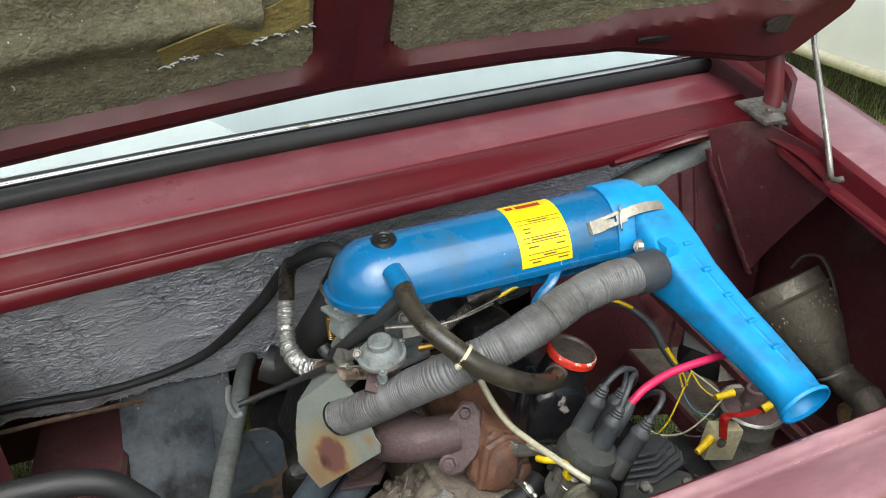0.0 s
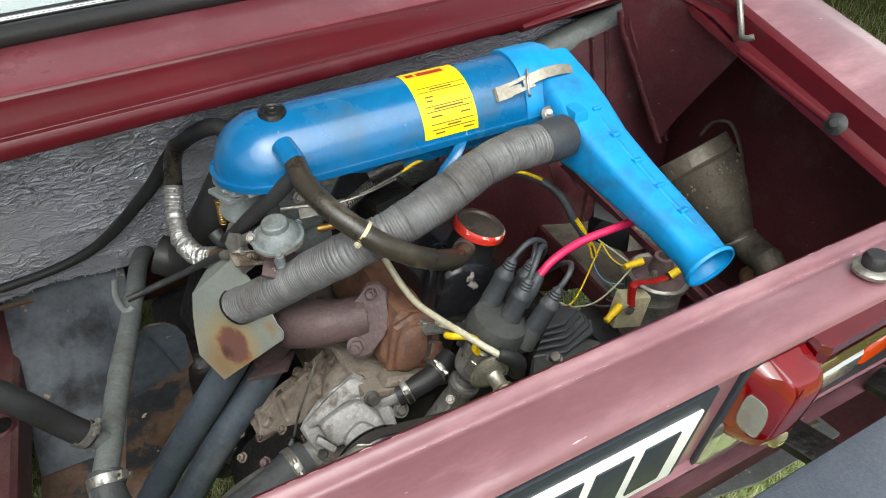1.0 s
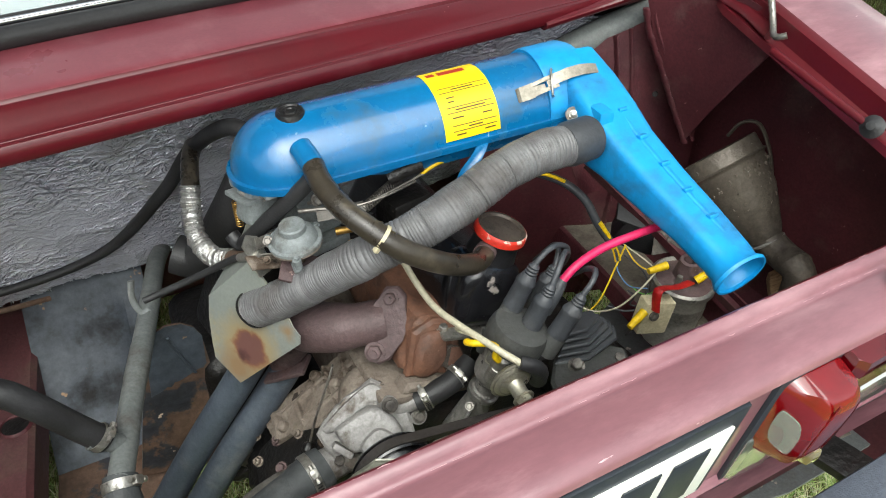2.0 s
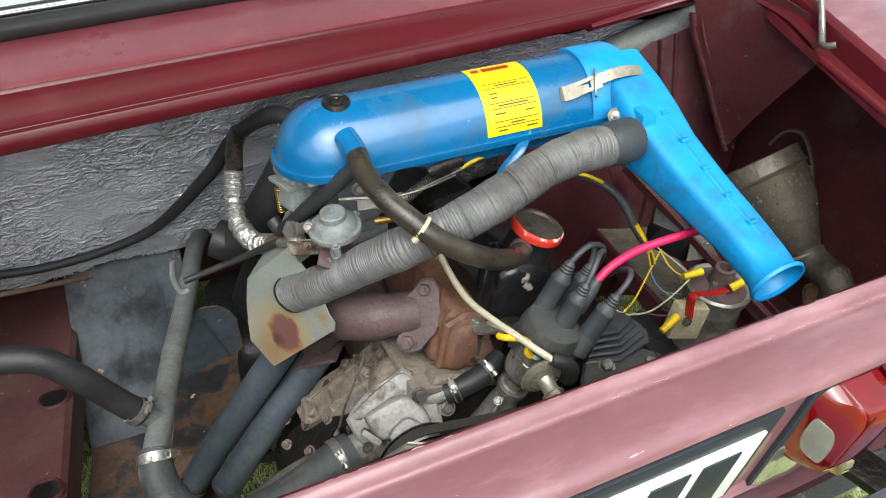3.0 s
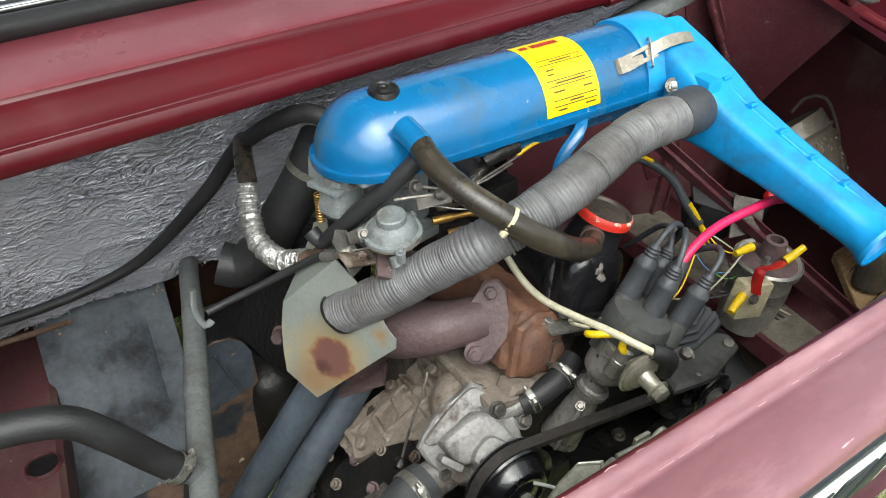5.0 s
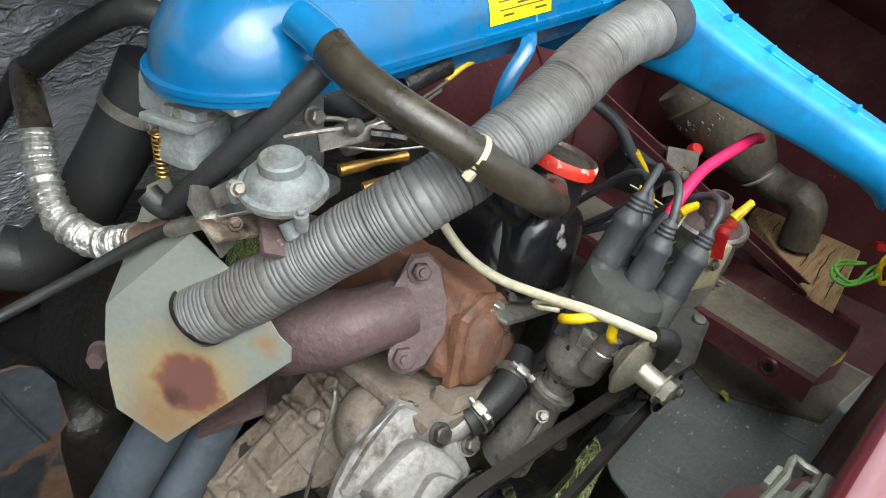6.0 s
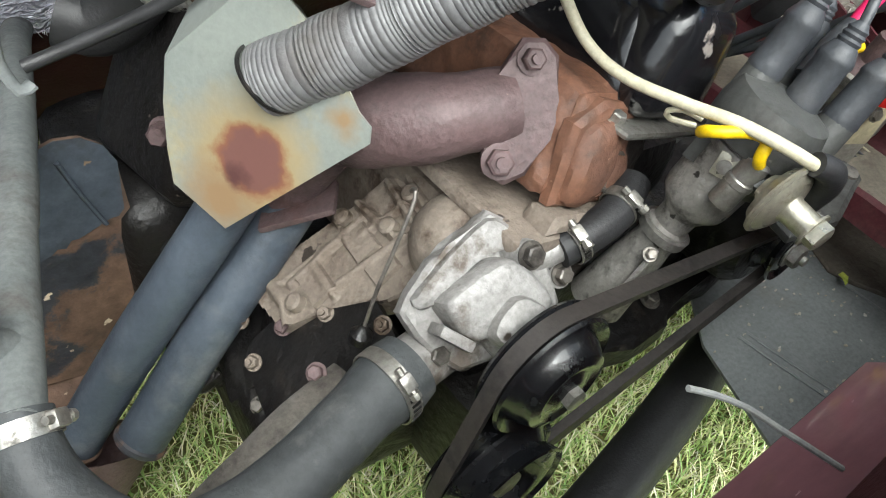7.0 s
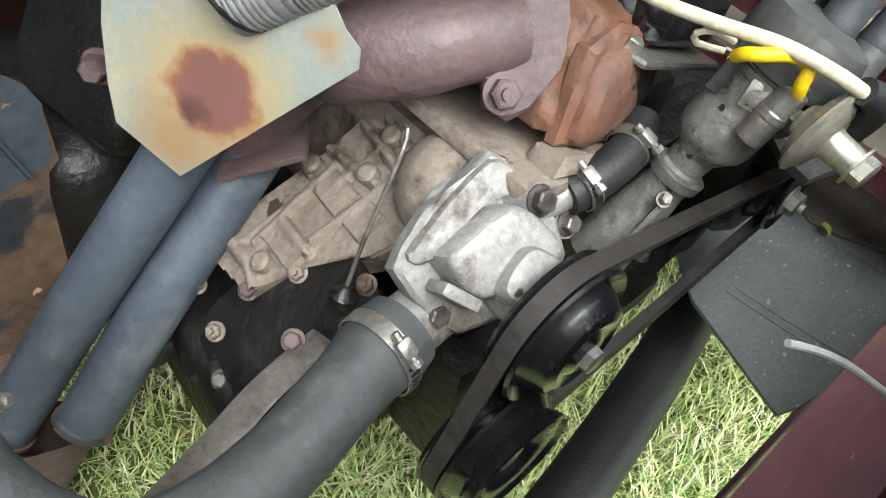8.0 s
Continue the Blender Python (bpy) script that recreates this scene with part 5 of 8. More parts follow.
label = part("label", patch(0.250, 0.320, 5, 104), YELLOW, air_filter, "yellow service label with faded print")
part("print_box", patch(0.256, 0.316, 64, 65, 0.0010, 2), INK, label)
part("print_box", patch(0.256, 0.316, 58, 59, 0.0010, 2), INK, label)
part("print_box", patch(0.258, 0.316, 40, 41, 0.0010, 2), INK, label)
part("print_box", patch(0.258, 0.316, 34, 35, 0.0010, 2), INK, label)
part("print_box", patch(0.260, 0.316, 20, 21, 0.0010, 2), INK, label)
part("print_box", patch(0.260, 0.316, 14, 15, 0.0010, 2), INK, label)
for d, x0, x1 in ((61.5, 0.272, 0.300), (37.5, 0.268, 0.306), (17.5, 0.280, 0.298), (52, 0.262, 0.272), (47, 0.262, 0.270), (29, 0.262, 0.276), (10.5, 0.264, 0.276), (10.5, 0.300, 0.314), (28, 0.300, 0.312)):
    part("print_bar", patch(x0, x1, d - 0.8, d + 0.8, 0.0010, 2), INK, label)
part("print_mark", patch(0.270, 0.304, 87, 95, 0.0010, 3), RED_INK, label, "red mark")
part("print_mark", patch(0.256, 0.266, 88, 95, 0.0010, 3), RED_INK, label, "red mark")
latch = part("latch", patch(0.352, 0.384, 33, 41, 0.0045, 4), TIN, air_filter, "dull tin over-centre latch")
def strip(stations, half):
    bm = bmesh.new()
    rows = [[bm.verts.new(on_filter(x, d + k, o)) for k in half] for x, d, o in stations]
    for a, b in zip(rows, rows[1:]):
        bm.faces.new((a[0], a[1], b[1], b[0]))
    return thicken(bm, 0.0016)


for half in ((-7.0, -3.2), (3.2, 7.0)):
    part("lever_rail", strip(((0.366, 37, 0.007), (0.376, 38.5, 0.0085), (0.388, 40, 0.010), (0.398, 41, 0.011)), half), TIN, latch)
part("lever_end", strip(((0.347, 35.5, 0.001), (0.349, 35.5, 0.006), (0.358, 36, 0.007), (0.367, 37, 0.0075)), (-7.5, 7.5)), TIN, latch)
part("latch_tongue", strip(((0.386, 40, 0.007), (0.396, 42, 0.013), (0.412, 43.5, 0.016), (0.430, 44, 0.0155), (0.446, 43.5, 0.012), (0.456, 43, 0.008), (0.458, 43, 0.004)), (-5, 5)), TIN, latch)
part("latch_wire", tube([on_filter(0.400, 54, 0.004), on_filter(0.394, 52, 0.012), on_filter(0.388, 40, 0.014), on_filter(0.386, 28, 0.012), on_filter(0.392, 26, 0.004)], 0.0014, 6), ZINC, latch)


def loft(stations, n=24, power=3.0):
    """A duct through stations of (centre, half width, half height, squareness), upright across its run."""
    bm = bmesh.new()
    rings = []
    for i, (c, w, h, sq) in enumerate(stations):
        c = Vector(c)
        tan = (Vector(stations[min(i + 1, len(stations) - 1)][0]) - Vector(stations[max(i - 1, 0)][0])).normalized()
        side = tan.cross(Vector((0, 0, 1))).normalized()
        up = side.cross(tan)
        ring = []
        for k in range(n):
            a = 2 * math.pi * k / n
            ca, sa = math.cos(a), math.sin(a)
            e = 2.0 / sq
            ring.append(bm.verts.new(c + side * (w * math.copysign(abs(ca) ** e, ca)) + up * (h * math.copysign(abs(sa) ** e, sa))))
        rings.append(ring)
    for a, b in zip(rings, rings[1:]):
        for k in range(n):
            bm.faces.new((a[k], a[(k + 1) % n], b[(k + 1) % n], b[k]))
    return bm


HORN = [((0.448, 0.485, 0.770), 0.036, 0.052, 4), ((0.447, 0.44, 0.754), 0.037, 0.047, 6), ((0.446, 0.395, 0.741), 0.036, 0.040, 6), ((0.446, 0.352, 0.729), 0.0325, 0.030, 6), ((0.447, 0.29, 0.713), 0.0295, 0.0245, 5), ((0.448, 0.23, 0.699), 0.0270, 0.0205, 4.5), ((0.446, 0.182, 0.687), 0.0265, 0.0205, 3), ((0.445, 0.168, 0.682), 0.028, 0.024, 2.0), ((0.445, 0.161, 0.680), 0.0325, 0.0285, 2.0), ((0.445, 0.157, 0.679), 0.0315, 0.0275, 2.0)]
bm = loft(HORN)
horn = part("snorkel", thicken(bm, 0.0022), BRIGHT_BLUE, air_filter, "bright blue moulded intake snorkel")
part("seam", tube([(0.452, 0.455, 0.806), (0.452, 0.40, 0.783), (0.452, 0.34, 0.755), (0.452, 0.26, 0.728), (0.452, 0.195, 0.709)], 0.005, 8, flat=0.5), BRIGHT_BLUE, horn)
for t in (0.10, 0.30, 0.50, 0.70, 0.90):
    y = 0.40 + (0.20 - 0.40) * t
    z = 0.7815 + (0.7100 - 0.7815) * t - 0.006 * math.sin(3.14 * t)
    part("seam_tab", block((0.452, y, z + 0.001), (0.012, 0.015, 0.004), (-20, 0, 0), 0.001), BRIGHT_BLUE, horn)
part("fold", slab([(-0.030, -0.035), (0.028, -0.030), (0.034, 0.020), (-0.006, 0.042), (-0.034, 0.020)], 0.006, pose(0.430, 0.395, 0.742, 78, 0, -38), 0.002), BRIGHT_BLUE, horn)
part("collar_mount", block((0.425, 0.385, 0.752), (0.020, 0.040, 0.060), (0, 0, -8), 0.006), BRIGHT_BLUE, horn)
part("screw_tab", lathe([(0, 0), (0.009, 0), (0.009, 0.003), (0, 0.003)], (0.408, 0.412, 0.764), (-0.4, -0.8, 0.4), 16), GREY_STEEL, air_filter)
part("screw", bolt((0.407, 0.409, 0.765), (-0.4, -0.8, 0.4), 0.007, 0.003), ZINC, air_filter)

# ---- hoses on top ----


preheat = thing("preheat_hose", (0.1, 0.36, 0.60), "grey corrugated preheat hose between manifold shield and snorkel", "hose")
PRE = [(0.004, 0.476, 0.576), (0.022, 0.458, 0.592), (0.050, 0.433, 0.616), (0.085, 0.398, 0.655), (0.125, 0.368, 0.688), (0.175, 0.354, 0.712), (0.225, 0.354, 0.730), (0.275, 0.357, 0.750), (0.325, 0.361, 0.758), (0.372, 0.366, 0.754)]
def corrugation(u, q):
    """Shallow spiral rings, unevenly stretched, with a wider gap here and there."""
    turn = q * 850 + 2.9 * math.sin(q * 47) + 1.9 * math.sin(q * 121) + 0.8 * math.sin(q * 310)
    ring = abs(math.sin(turn)) ** 0.7
    gap = 0.0016 if math.sin(turn * 0.171 + 2.3 * math.sin(q * 33)) > 0.94 else 0.0
    return 0.0224 + (0.0007 + 0.0007 * u) * ring + 0.0006 * math.sin(q * 47) + 0.0004 * math.sin(q * 151) - gap * (1 - ring)


part("duct", tube(PRE, corrugation, 32, 0.00045), GREY_DUCT, preheat)
part("collar", tube([(0.362, 0.365, 0.755), (0.384, 0.368, 0.754), (0.402, 0.372, 0.752)], lambda u, s: 0.0262 - 0.002 * (u < 0.1), 28), BOOT, preheat, "black rubber end collar")

breather = thing("breather_hose", (0.25, 0.37, 0.62), "oily dark breather hose from filter to filler neck", "hose")
part("hose", tube([(0.088, 0.432, 0.777), (0.088, 0.405, 0.766), (0.096, 0.370, 0.753), (0.112, 0.343, 0.739), (0.135, 0.325, 0.719), (0.165, 0.319, 0.697), (0.200, 0.326, 0.672), (0.228, 0.338, 0.655), (0.246, 0.350, 0.645), (0.258, 0.360, 0.644)], 0.0122, 18, 0.004), OILY_RUBBER, breather)
part("spigot", tube([(0.085, 0.455, 0.785), (0.087, 0.440, 0.780), (0.088, 0.428, 0.775)], 0.0128, 18), BLUE, air_filter, "blue breather spigot")
part("cable_tie", lathe([(0.0123, -0.0020), (0.0134, -0.0020), (0.0134, 0.0020), (0.0123, 0.0020)], (0.1225, 0.3345, 0.7305), (0.66, -0.50, -0.56), 24), TIE, breather, "yellowed cable tie")
part("tie_head", block((0.1125, 0.3285, 0.7225), (0.005, 0.006, 0.007), (20, 30, 10), 0.001), TIE, breather)

vent = thing("vent_hose", (0.05, 0.49, 0.66), "thin black vent hose under the filter", "hose")
part("hose", tube([(0.088, 0.436, 0.757), (0.072, 0.446, 0.737), (0.046, 0.474, 0.699), (0.022, 0.505, 0.658), (0.012, 0.516, 0.646), (0.006, 0.528, 0.655)], 0.0090, 16), RUBBER, vent)

# ---- heat shield ----
shield = thing("heat_shield", (-0.02, 0.49, 0.46), "heat-stained zinc sheet with a burnt rusty patch", "heat shield")
LOW = ((-0.030, 0.488, 0.456), (0.038, 0.411, 0.558), (0.040, 0.413, 0.568), (0.036, 0.421, 0.576), (0.030, 0.444, 0.608), (0.013, 0.486, 0.640), (-0.037, 0.531, 0.575), (-0.043, 0.533, 0.540), (-0.047, 0.530, 0.505), (-0.049, 0.524, 0.480))
HIGH = ((0.013, 0.486, 0.640), (0.040, 0.566, 0.640), (0.036, 0.597, 0.618), (0.020, 0.580, 0.604), (-0.037, 0.531, 0.575))
bm = bmesh.new()
for ring in (LOW, HIGH):
    bm.faces.new([bm.verts.new(p) for p in ring])
bmesh.ops.remove_doubles(bm, verts=bm.verts, dist=1e-4)
part("sheet", thicken(bm, 0.0016), SHIELD, shield)

part("hole_edge", lathe([(0.0228, -0.001), (0.0249, -0.001), (0.0251, 0.0), (0.0249, 0.001), (0.0228, 0.001)], (0.006, 0.474, 0.578), (0.45, -0.45, 0.72), 36), BLACK_OIL_AND_SHADE, shield, "dark rim of the hose hole")

# ---- carburettor ----
carb = thing("carburettor", (0.08, 0.47, 0.60), "grey die-cast carburettor under the air filter", "carburettor")
CA = Vector((-0.10, -0.10, 0.99)).normalized()
part("dashpot_cover", lathe([(0.0, 0.0105), (0.0135, 0.0105), (0.0150, 0.0090), (0.0156, 0.0025), (0.0200, 0.0005), (0.0240, -0.0045), (0.0262, -0.0095), (0.0300, -0.0105), (0.0306, -0.0135), (0.0, -0.0135)], (0.059, 0.441, 0.694), CA, 36), ZAMAK, carb)
part("dashpot_base", lathe([(0.0298, -0.0138), (0.0302, -0.0165), (0.026, -0.019), (0.014, -0.023), (0.007, -0.028), (0.006, -0.052), (0, -0.052)], (0.059, 0.441, 0.694), CA, 28), DIRTY_ALU, carb)
for a in (20, 140, 255):
    p = Vector((0.059, 0.441, 0.680)) + Vector((math.cos(radians(a)), math.sin(radians(a)), 0.10 * (math.sin(radians(a)) + math.cos(radians(a))))) * 0.0315
    bm = lathe([(0, -0.010), (0.0045, -0.010), (0.0050, 0.002), (0, 0.002)], p, CA, 12)
    bolt(p + CA * 0.002, CA, 0.005, 0.0022, False, 0.0, bm)
    part("cover_lug", bm, ZAMAK, carb)
bm = block((0.100, 0.512, 0.690), (0.060, 0.055, 0.085), (0, 0, 12), 0.006)
block((0.085, 0.500, 0.731), (0.095, 0.070, 0.008), (0, 0, 4), 0.003, bm)
block((0.040, 0.535, 0.720), (0.030, 0.040, 0.030), (0, 10, 20), 0.006, bm)
block((0.090, 0.500, 0.640), (0.080, 0.070, 0.014), (0, 0, 12), 0.004, bm)
part("carb_body", bm, ZAMAK, carb)
bm = lathe([(0, 0), (0.009, 0), (0.010, 0.006), (0.010, 0.03), (0, 0.03)], (0.118, 0.452, 0.690), (0.9, -0.2, 0.1), 14)
bolt((0.112, 0.448, 0.700), (0.2, -0.9, 0.3), 0.011, 0.008, True, 0.0, bm)
bolt((0.095, 0.456, 0.716), (0.1, -0.95, 0.3), 0.010, 0.007, True, 0.0, bm)
part("linkage_boss", bm, GREY_STEEL, carb)
part("throttle_rod", tube([(0.105, 0.440, 0.704), (0.16, 0.430, 0.712), (0.215, 0.45, 0.708)], 0.0014, 6), GREY_STEEL, carb)
part("throttle_lever", slab([(0, -0.006), (0.05, -0.004), (0.056, 0.0), (0.05, 0.004), (0, 0.006)], 0.003, pose(0.088, 0.440, 0.705, 70, 0, -12)), GREY_STEEL, carb)
part("float_bowl", lumpy(block((0.041, 0.515, 0.697), (0.042, 0.036, 0.044), (0, 8, 20), 0.008, None, 0.9, 2), 0.001, 90, 2), ZAMAK, carb)
part("bowl_lid", block((0.039, 0.517, 0.709), (0.050, 0.042, 0.006), (0, 8, 20), 0.002), ZAMAK, carb)
for p in ((0.028, 0.512, 0.714), (0.045, 0.501, 0.71)):
    part("cover_screw", bolt(p, (-0.2, -0.7, 0.7), 0.007, 0.004), GREY_STEEL, carb)
part("link_rod", tube([(0.072, 0.457, 0.707), (0.092, 0.447, 0.709), (0.115, 0.434, 0.711)], 0.0026, 8), GREY_STEEL, carb, "linkage rod")
part("link_rod", tube([(0.086, 0.463, 0.71), (0.105, 0.451, 0.714), (0.122, 0.435, 0.711)], 0.0020, 8), GREY_STEEL, carb, "linkage rod")
part("ball_joint", lathe([(0, -0.006), (0.005, -0.005), (0.0068, 0.0), (0.005, 0.005), (0, 0.006)], (0.11, 0.43, 0.714), (0.3, -0.8, 0.4), 14), GREY_STEEL, carb)
part("cable_bracket", block((0.034, 0.456, 0.652), (0.060, 0.022, 0.003), (14, 20, 10), 0.001), DIRTY_ALU, carb)
part("cable_bracket", block((0.061, 0.434, 0.645), (0.050, 0.040, 0.005), (24, 24, -20), 0.001), RUST_IRON, carb)
part("nipple", lathe([(0, 0), (0.006, 0), (0.006, 0.012), (0.004, 0.014), (0, 0.014)], (0.054, 0.432, 0.661), (0.1, -0.5, -0.85), 12), ZAMAK, carb)
part("bracket_bolt", bolt((0.027, 0.45, 0.66), (-0.3, -0.6, 0.7), 0.006, 0.004), DIRTY_ALU, carb)
part("spring_hook", tube([(0.124, 0.429, 0.705), (0.134, 0.42, 0.704), (0.142, 0.411, 0.703)], 0.0045, 8), BLACK_OIL_AND_SHADE, carb)
part("thin_wire", tube([(0.106, 0.44, 0.697), (0.128, 0.419, 0.696), (0.15, 0.4, 0.7)], 0.0010, 6), ZINC, carb)
part("idle_screw", tube([(0.108, 0.443, 0.676), (0.125, 0.438, 0.677), (0.140, 0.433, 0.678), (0.159, 0.427, 0.678)], lambda u, s: 0.0045 - 0.0015 * (u > 0.4) + 0.0012 * (u > 0.85), 10), BRASS, carb, "brass idle screw")
part("choke_lever", slab([(-0.005, -0.006), (0.034, -0.004), (0.040, 0.004), (0.034, 0.008), (-0.004, 0.007)], 0.002, pose(0.024, 0.462, 0.676, 60, 10, 24)), GREY_STEEL, carb)
part("lever_pin", bolt((0.032, 0.452, 0.684), (-0.2, -0.8, 0.5), 0.007, 0.005), GREY_STEEL, carb)
part("return_spring", tube([(0.150 + 0.0006 * i + 0.0, 0.452 + 0.0065 * math.cos(i * 1.05) + 0.0004 * i, 0.690 + 0.0065 * math.sin(i * 1.05)) for i in range(110)], 0.0009, 5, 0.003), GREY_STEEL, carb, "dark coil spring")
part("jet_holder", tube([(0.118, 0.428, 0.664), (0.140, 0.420, 0.668), (0.165, 0.418, 0.672)], lambda u, s: 0.0052 if u < 0.35 or u > 0.8 else 0.0036, 10), BRASS, carb, "brass cable stop")
part("spring", tube([(0.018 + 0.004 * math.cos(i * 1.1), 0.525 + 0.004 * math.sin(i * 1.1), 0.700 - 0.0006 * i) for i in range(60)], 0.0008, 5, 0.002), BRASS, carb, "small brass spring")

# ---- engine ----
engine = thing("engine", (0.15, 0.5, 0.15), "rear-mounted four-cylinder engine with aluminium block and rusty head", "engine")
LEAN_E = (0, 14, 0)
bm = lumpy(block((0.200, 0.470, 0.534), (0.104, 0.235, 0.080), (0, 16, 0), 0.012, None, 0.92, 2), 0.004, 30, 5)
HM = Matrix.Translation((0.196, 0.356, 0.530)) @ frame_of((0.05, -1, 0.12), (0.26, 0, 1))
slab([(-0.046, -0.036), (0.020, -0.042), (0.046, -0.026), (0.050, 0.012), (0.034, 0.036), (-0.020, 0.040), (-0.046, 0.026)], 0.016, HM @ Matrix.Translation((0, 0, -0.002)), 0.004, bm)
puff([(-0.040, -0.030), (-0.012, -0.036), (0.004, -0.010), (-0.004, 0.026), (-0.036, 0.022)], ((1, 0.002), (0.94, 0.010), (0.72, 0.016), (0.2, 0.018)), HM, bm)
puff([(0.006, -0.036), (0.040, -0.026), (0.046, 0.004), (0.030, 0.018), (0.010, 0.010)], ((1, 0.002), (0.94, 0.006), (0.8, 0.009), (0.2, 0.010)), HM, bm)
bmesh.ops.subdivide_edges(bm, edges=[e for e in bm.edges if e.calc_length() > 0.02], cuts=2, use_grid_fill=True)
HEAD = bare_spots(ORANGE_RUST, [((0.262, 0.342, 0.530), 0.050)], 45.0, rgb(32, 29, 27), 0.35)
part("cylinder_head", lumpy(bm, 0.0022, 45, 1), HEAD, engine, "orange-brown rusted cylinder head with oily patches")
part("head_rim", lumpy(slab([(-0.056, -0.050), (0.044, -0.056), (0.054, -0.044), (-0.050, -0.036)], 0.030, HM @ Matrix.Translation((0, 0, 0.004)), 0.004), 0.0012, 70, 3), DIRTY_ALU, engine, "stained aluminium rim below the head")
part("core_plug", lathe([(0, 0.002), (0.012, 0.002), (0.0145, 0.004), (0.016, 0.003), (0.0165, -0.006)], (0.204, 0.348, 0.515), (0.15, -0.97, 0.15), 24), GREY_STEEL, engine, "grey pressed core plug")
part("head_gasket", block((0.168, 0.466, 0.482), (0.135, 0.275, 0.012), LEAN_E, 0.004), DIRTY_ALU, engine)
bm = block((0.255, 0.520, 0.580), (0.094, 0.340, 0.086), (0, 18, 0), 0.026, None, 0.86, 5)
block((0.260, 0.380, 0.584), (0.094, 0.082, 0.088), (0, 18, 0), 0.026, bm, 0.86, 5)
COVER_PAINT = surface("flaked_black_paint", rgb(15, 15, 17), rgb(25, 25, 28), 14, 0.12, 0.3, bump=0.06, bump_scale=130, coat=0.4, chips=rgb(150, 142, 136), chip_scale=24, chip_from=0.635, grain=0.3)
cover = part("valve_cover", bm, COVER_PAINT, engine, "black valve cover with flaked paint")
part("cover_rim", block((0.244, 0.503, 0.540), (0.114, 0.336, 0.006), (0, 18, 0), 0.003), ZINC, cover, "bare bright rim")
for y in (0.352, 0.45):
    part("rim_bolt", bolt((0.196, y, 0.558), (0.2, -0.2, 0.95), 0.010, 0.006), ZINC, cover)
CAP_METAL = surface("greasy_brown_tin", rgb(96, 86, 78), rgb(66, 58, 52), 30, 0.34, 0.5, metal=0.4, bump=0.2, bump_scale=140, dirt=rgb(44, 38, 33), dirt_scale=40, dirt_from=0.5, dirt_to=0.64)
neck_axis = Vector((0.28, -0.14, 0.95))
part("filler_neck", lathe([(0.034, -0.055), (0.030, -0.030), (0.028, -0.012), (0.031, -0.006), (0.031, 0.0)], (0.290, 0.377, 0.657), neck_axis, 28), BLACK_PAINT, engine, "black oil filler neck")
cap = part("filler_cap", lathe([(0.0, 0.0022), (0.012, 0.0022), (0.022, 0.0010), (0.0255, 0.0016), (0.0275, 0.0046), (0.0300, 0.0050), (0.0318, 0.0032), (0.0320, -0.006), (0.030, -0.008)], (0.290, 0.377, 0.657), neck_axis, 40), CAP_METAL, engine, "greasy steel filler cap with chipped red rim")
part("painted_rim", lathe([(0.0302, 0.0053), (0.0320, 0.0036), (0.0326, 0.0), (0.0326, -0.0055)], (0.290, 0.377, 0.657), neck_axis, 40), RED_PAINT, cap, "chipped red paint")
part("breather_stub", tube([(0.276, 0.374, 0.640), (0.264, 0.366, 0.643), (0.256, 0.359, 0.644)], 0.0132, 14), RUST_IRON, engine, "rusty stub pipe")

# block with cast ribs on its sloping left side
part("engine_block", lumpy(block((0.165, 0.51, 0.400), (0.130, 0.260, 0.130), (0, 8, 0), 0.012, None, 0.92, 2), 0.004, 40, 3), DIRTY_ALU, engine, "stained aluminium engine block with cast ribs")
# Far side is coloured black to give the shadow beyond the block.
part("block_side", block((0.270, 0.52, 0.36), (0.110, 0.30, 0.26), (0, 8, 0), 0.02), BLACK_OIL_AND_SHADE, engine, "dark far side of the block, shade put into its colour")
bn = Vector((-0.59, 0.08, 0.80)).normalized()
bu = Vector((0.14, -0.011, 0.104))
bu = (bu - bn * bu.dot(bn)).normalized()
bv = bn.cross(bu)
BLK = Matrix.Translation((0.040, 0.440, 0.404)) @ Matrix((bu, bv, bn)).transposed().to_4x4()
SIDE = [(-0.07, 0.051), (-0.051, 0.064), (-0.012, 0.06), (0.049, 0.049), (0.083, 0.049), (0.128, 0.007), (0.13, -0.028), (0.091, -0.045), (0.055, -0.053), (0.018, -0.04), (-0.018, -0.008), (-0.063, 0.005)]
RIBS = (((-0.037, 0.033), (0.05, 0.033), 0.0035, 0.006), ((-0.052, 0.064), (-0.049, 0.027), 0.006, 0.008), ((-0.049, 0.027), (-0.058, 0.002), 0.004, 0.006), ((-0.014, 0.031), (-0.012, -0.006), 0.003, 0.005), ((-0.004, -0.001), (0.06, -0.011), 0.0035, 0.007), ((0.047, 0.046), (0.054, -0.004), 0.004, 0.008), ((0.025, 0.051), (0.022, 0.021), 0.003, 0.005), ((0.077, 0.042), (0.072, -0.007), 0.004, 0.007), ((-0.051, 0.043), (0.022, 0.034), 0.0025, 0.004), ((0.092, 0.031), (0.085, -0.013), 0.004, 0.006), ((0.034, 0.02), (0.079, 0.014), 0.003, 0.005))

PADS = [[(-0.029, 0.032), (-0.008, 0.031), (-0.009, -0.002), (-0.031, 0.004)], [(0.018, 0.029), (0.04, 0.027), (0.041, -0.001), (0.02, 0.0)], [(0.02, -0.009), (0.043, -0.013), (0.043, -0.028), (0.02, -0.024)]]


def inside(u, v):
    hit = False
    for (a, b), (c, d) in zip(SIDE, SIDE[1:] + SIDE[:1]):
        if (b > v) != (d > v) and u < (c - a) * (v - b) / (d - b) + a:
            hit = not hit
    return hit


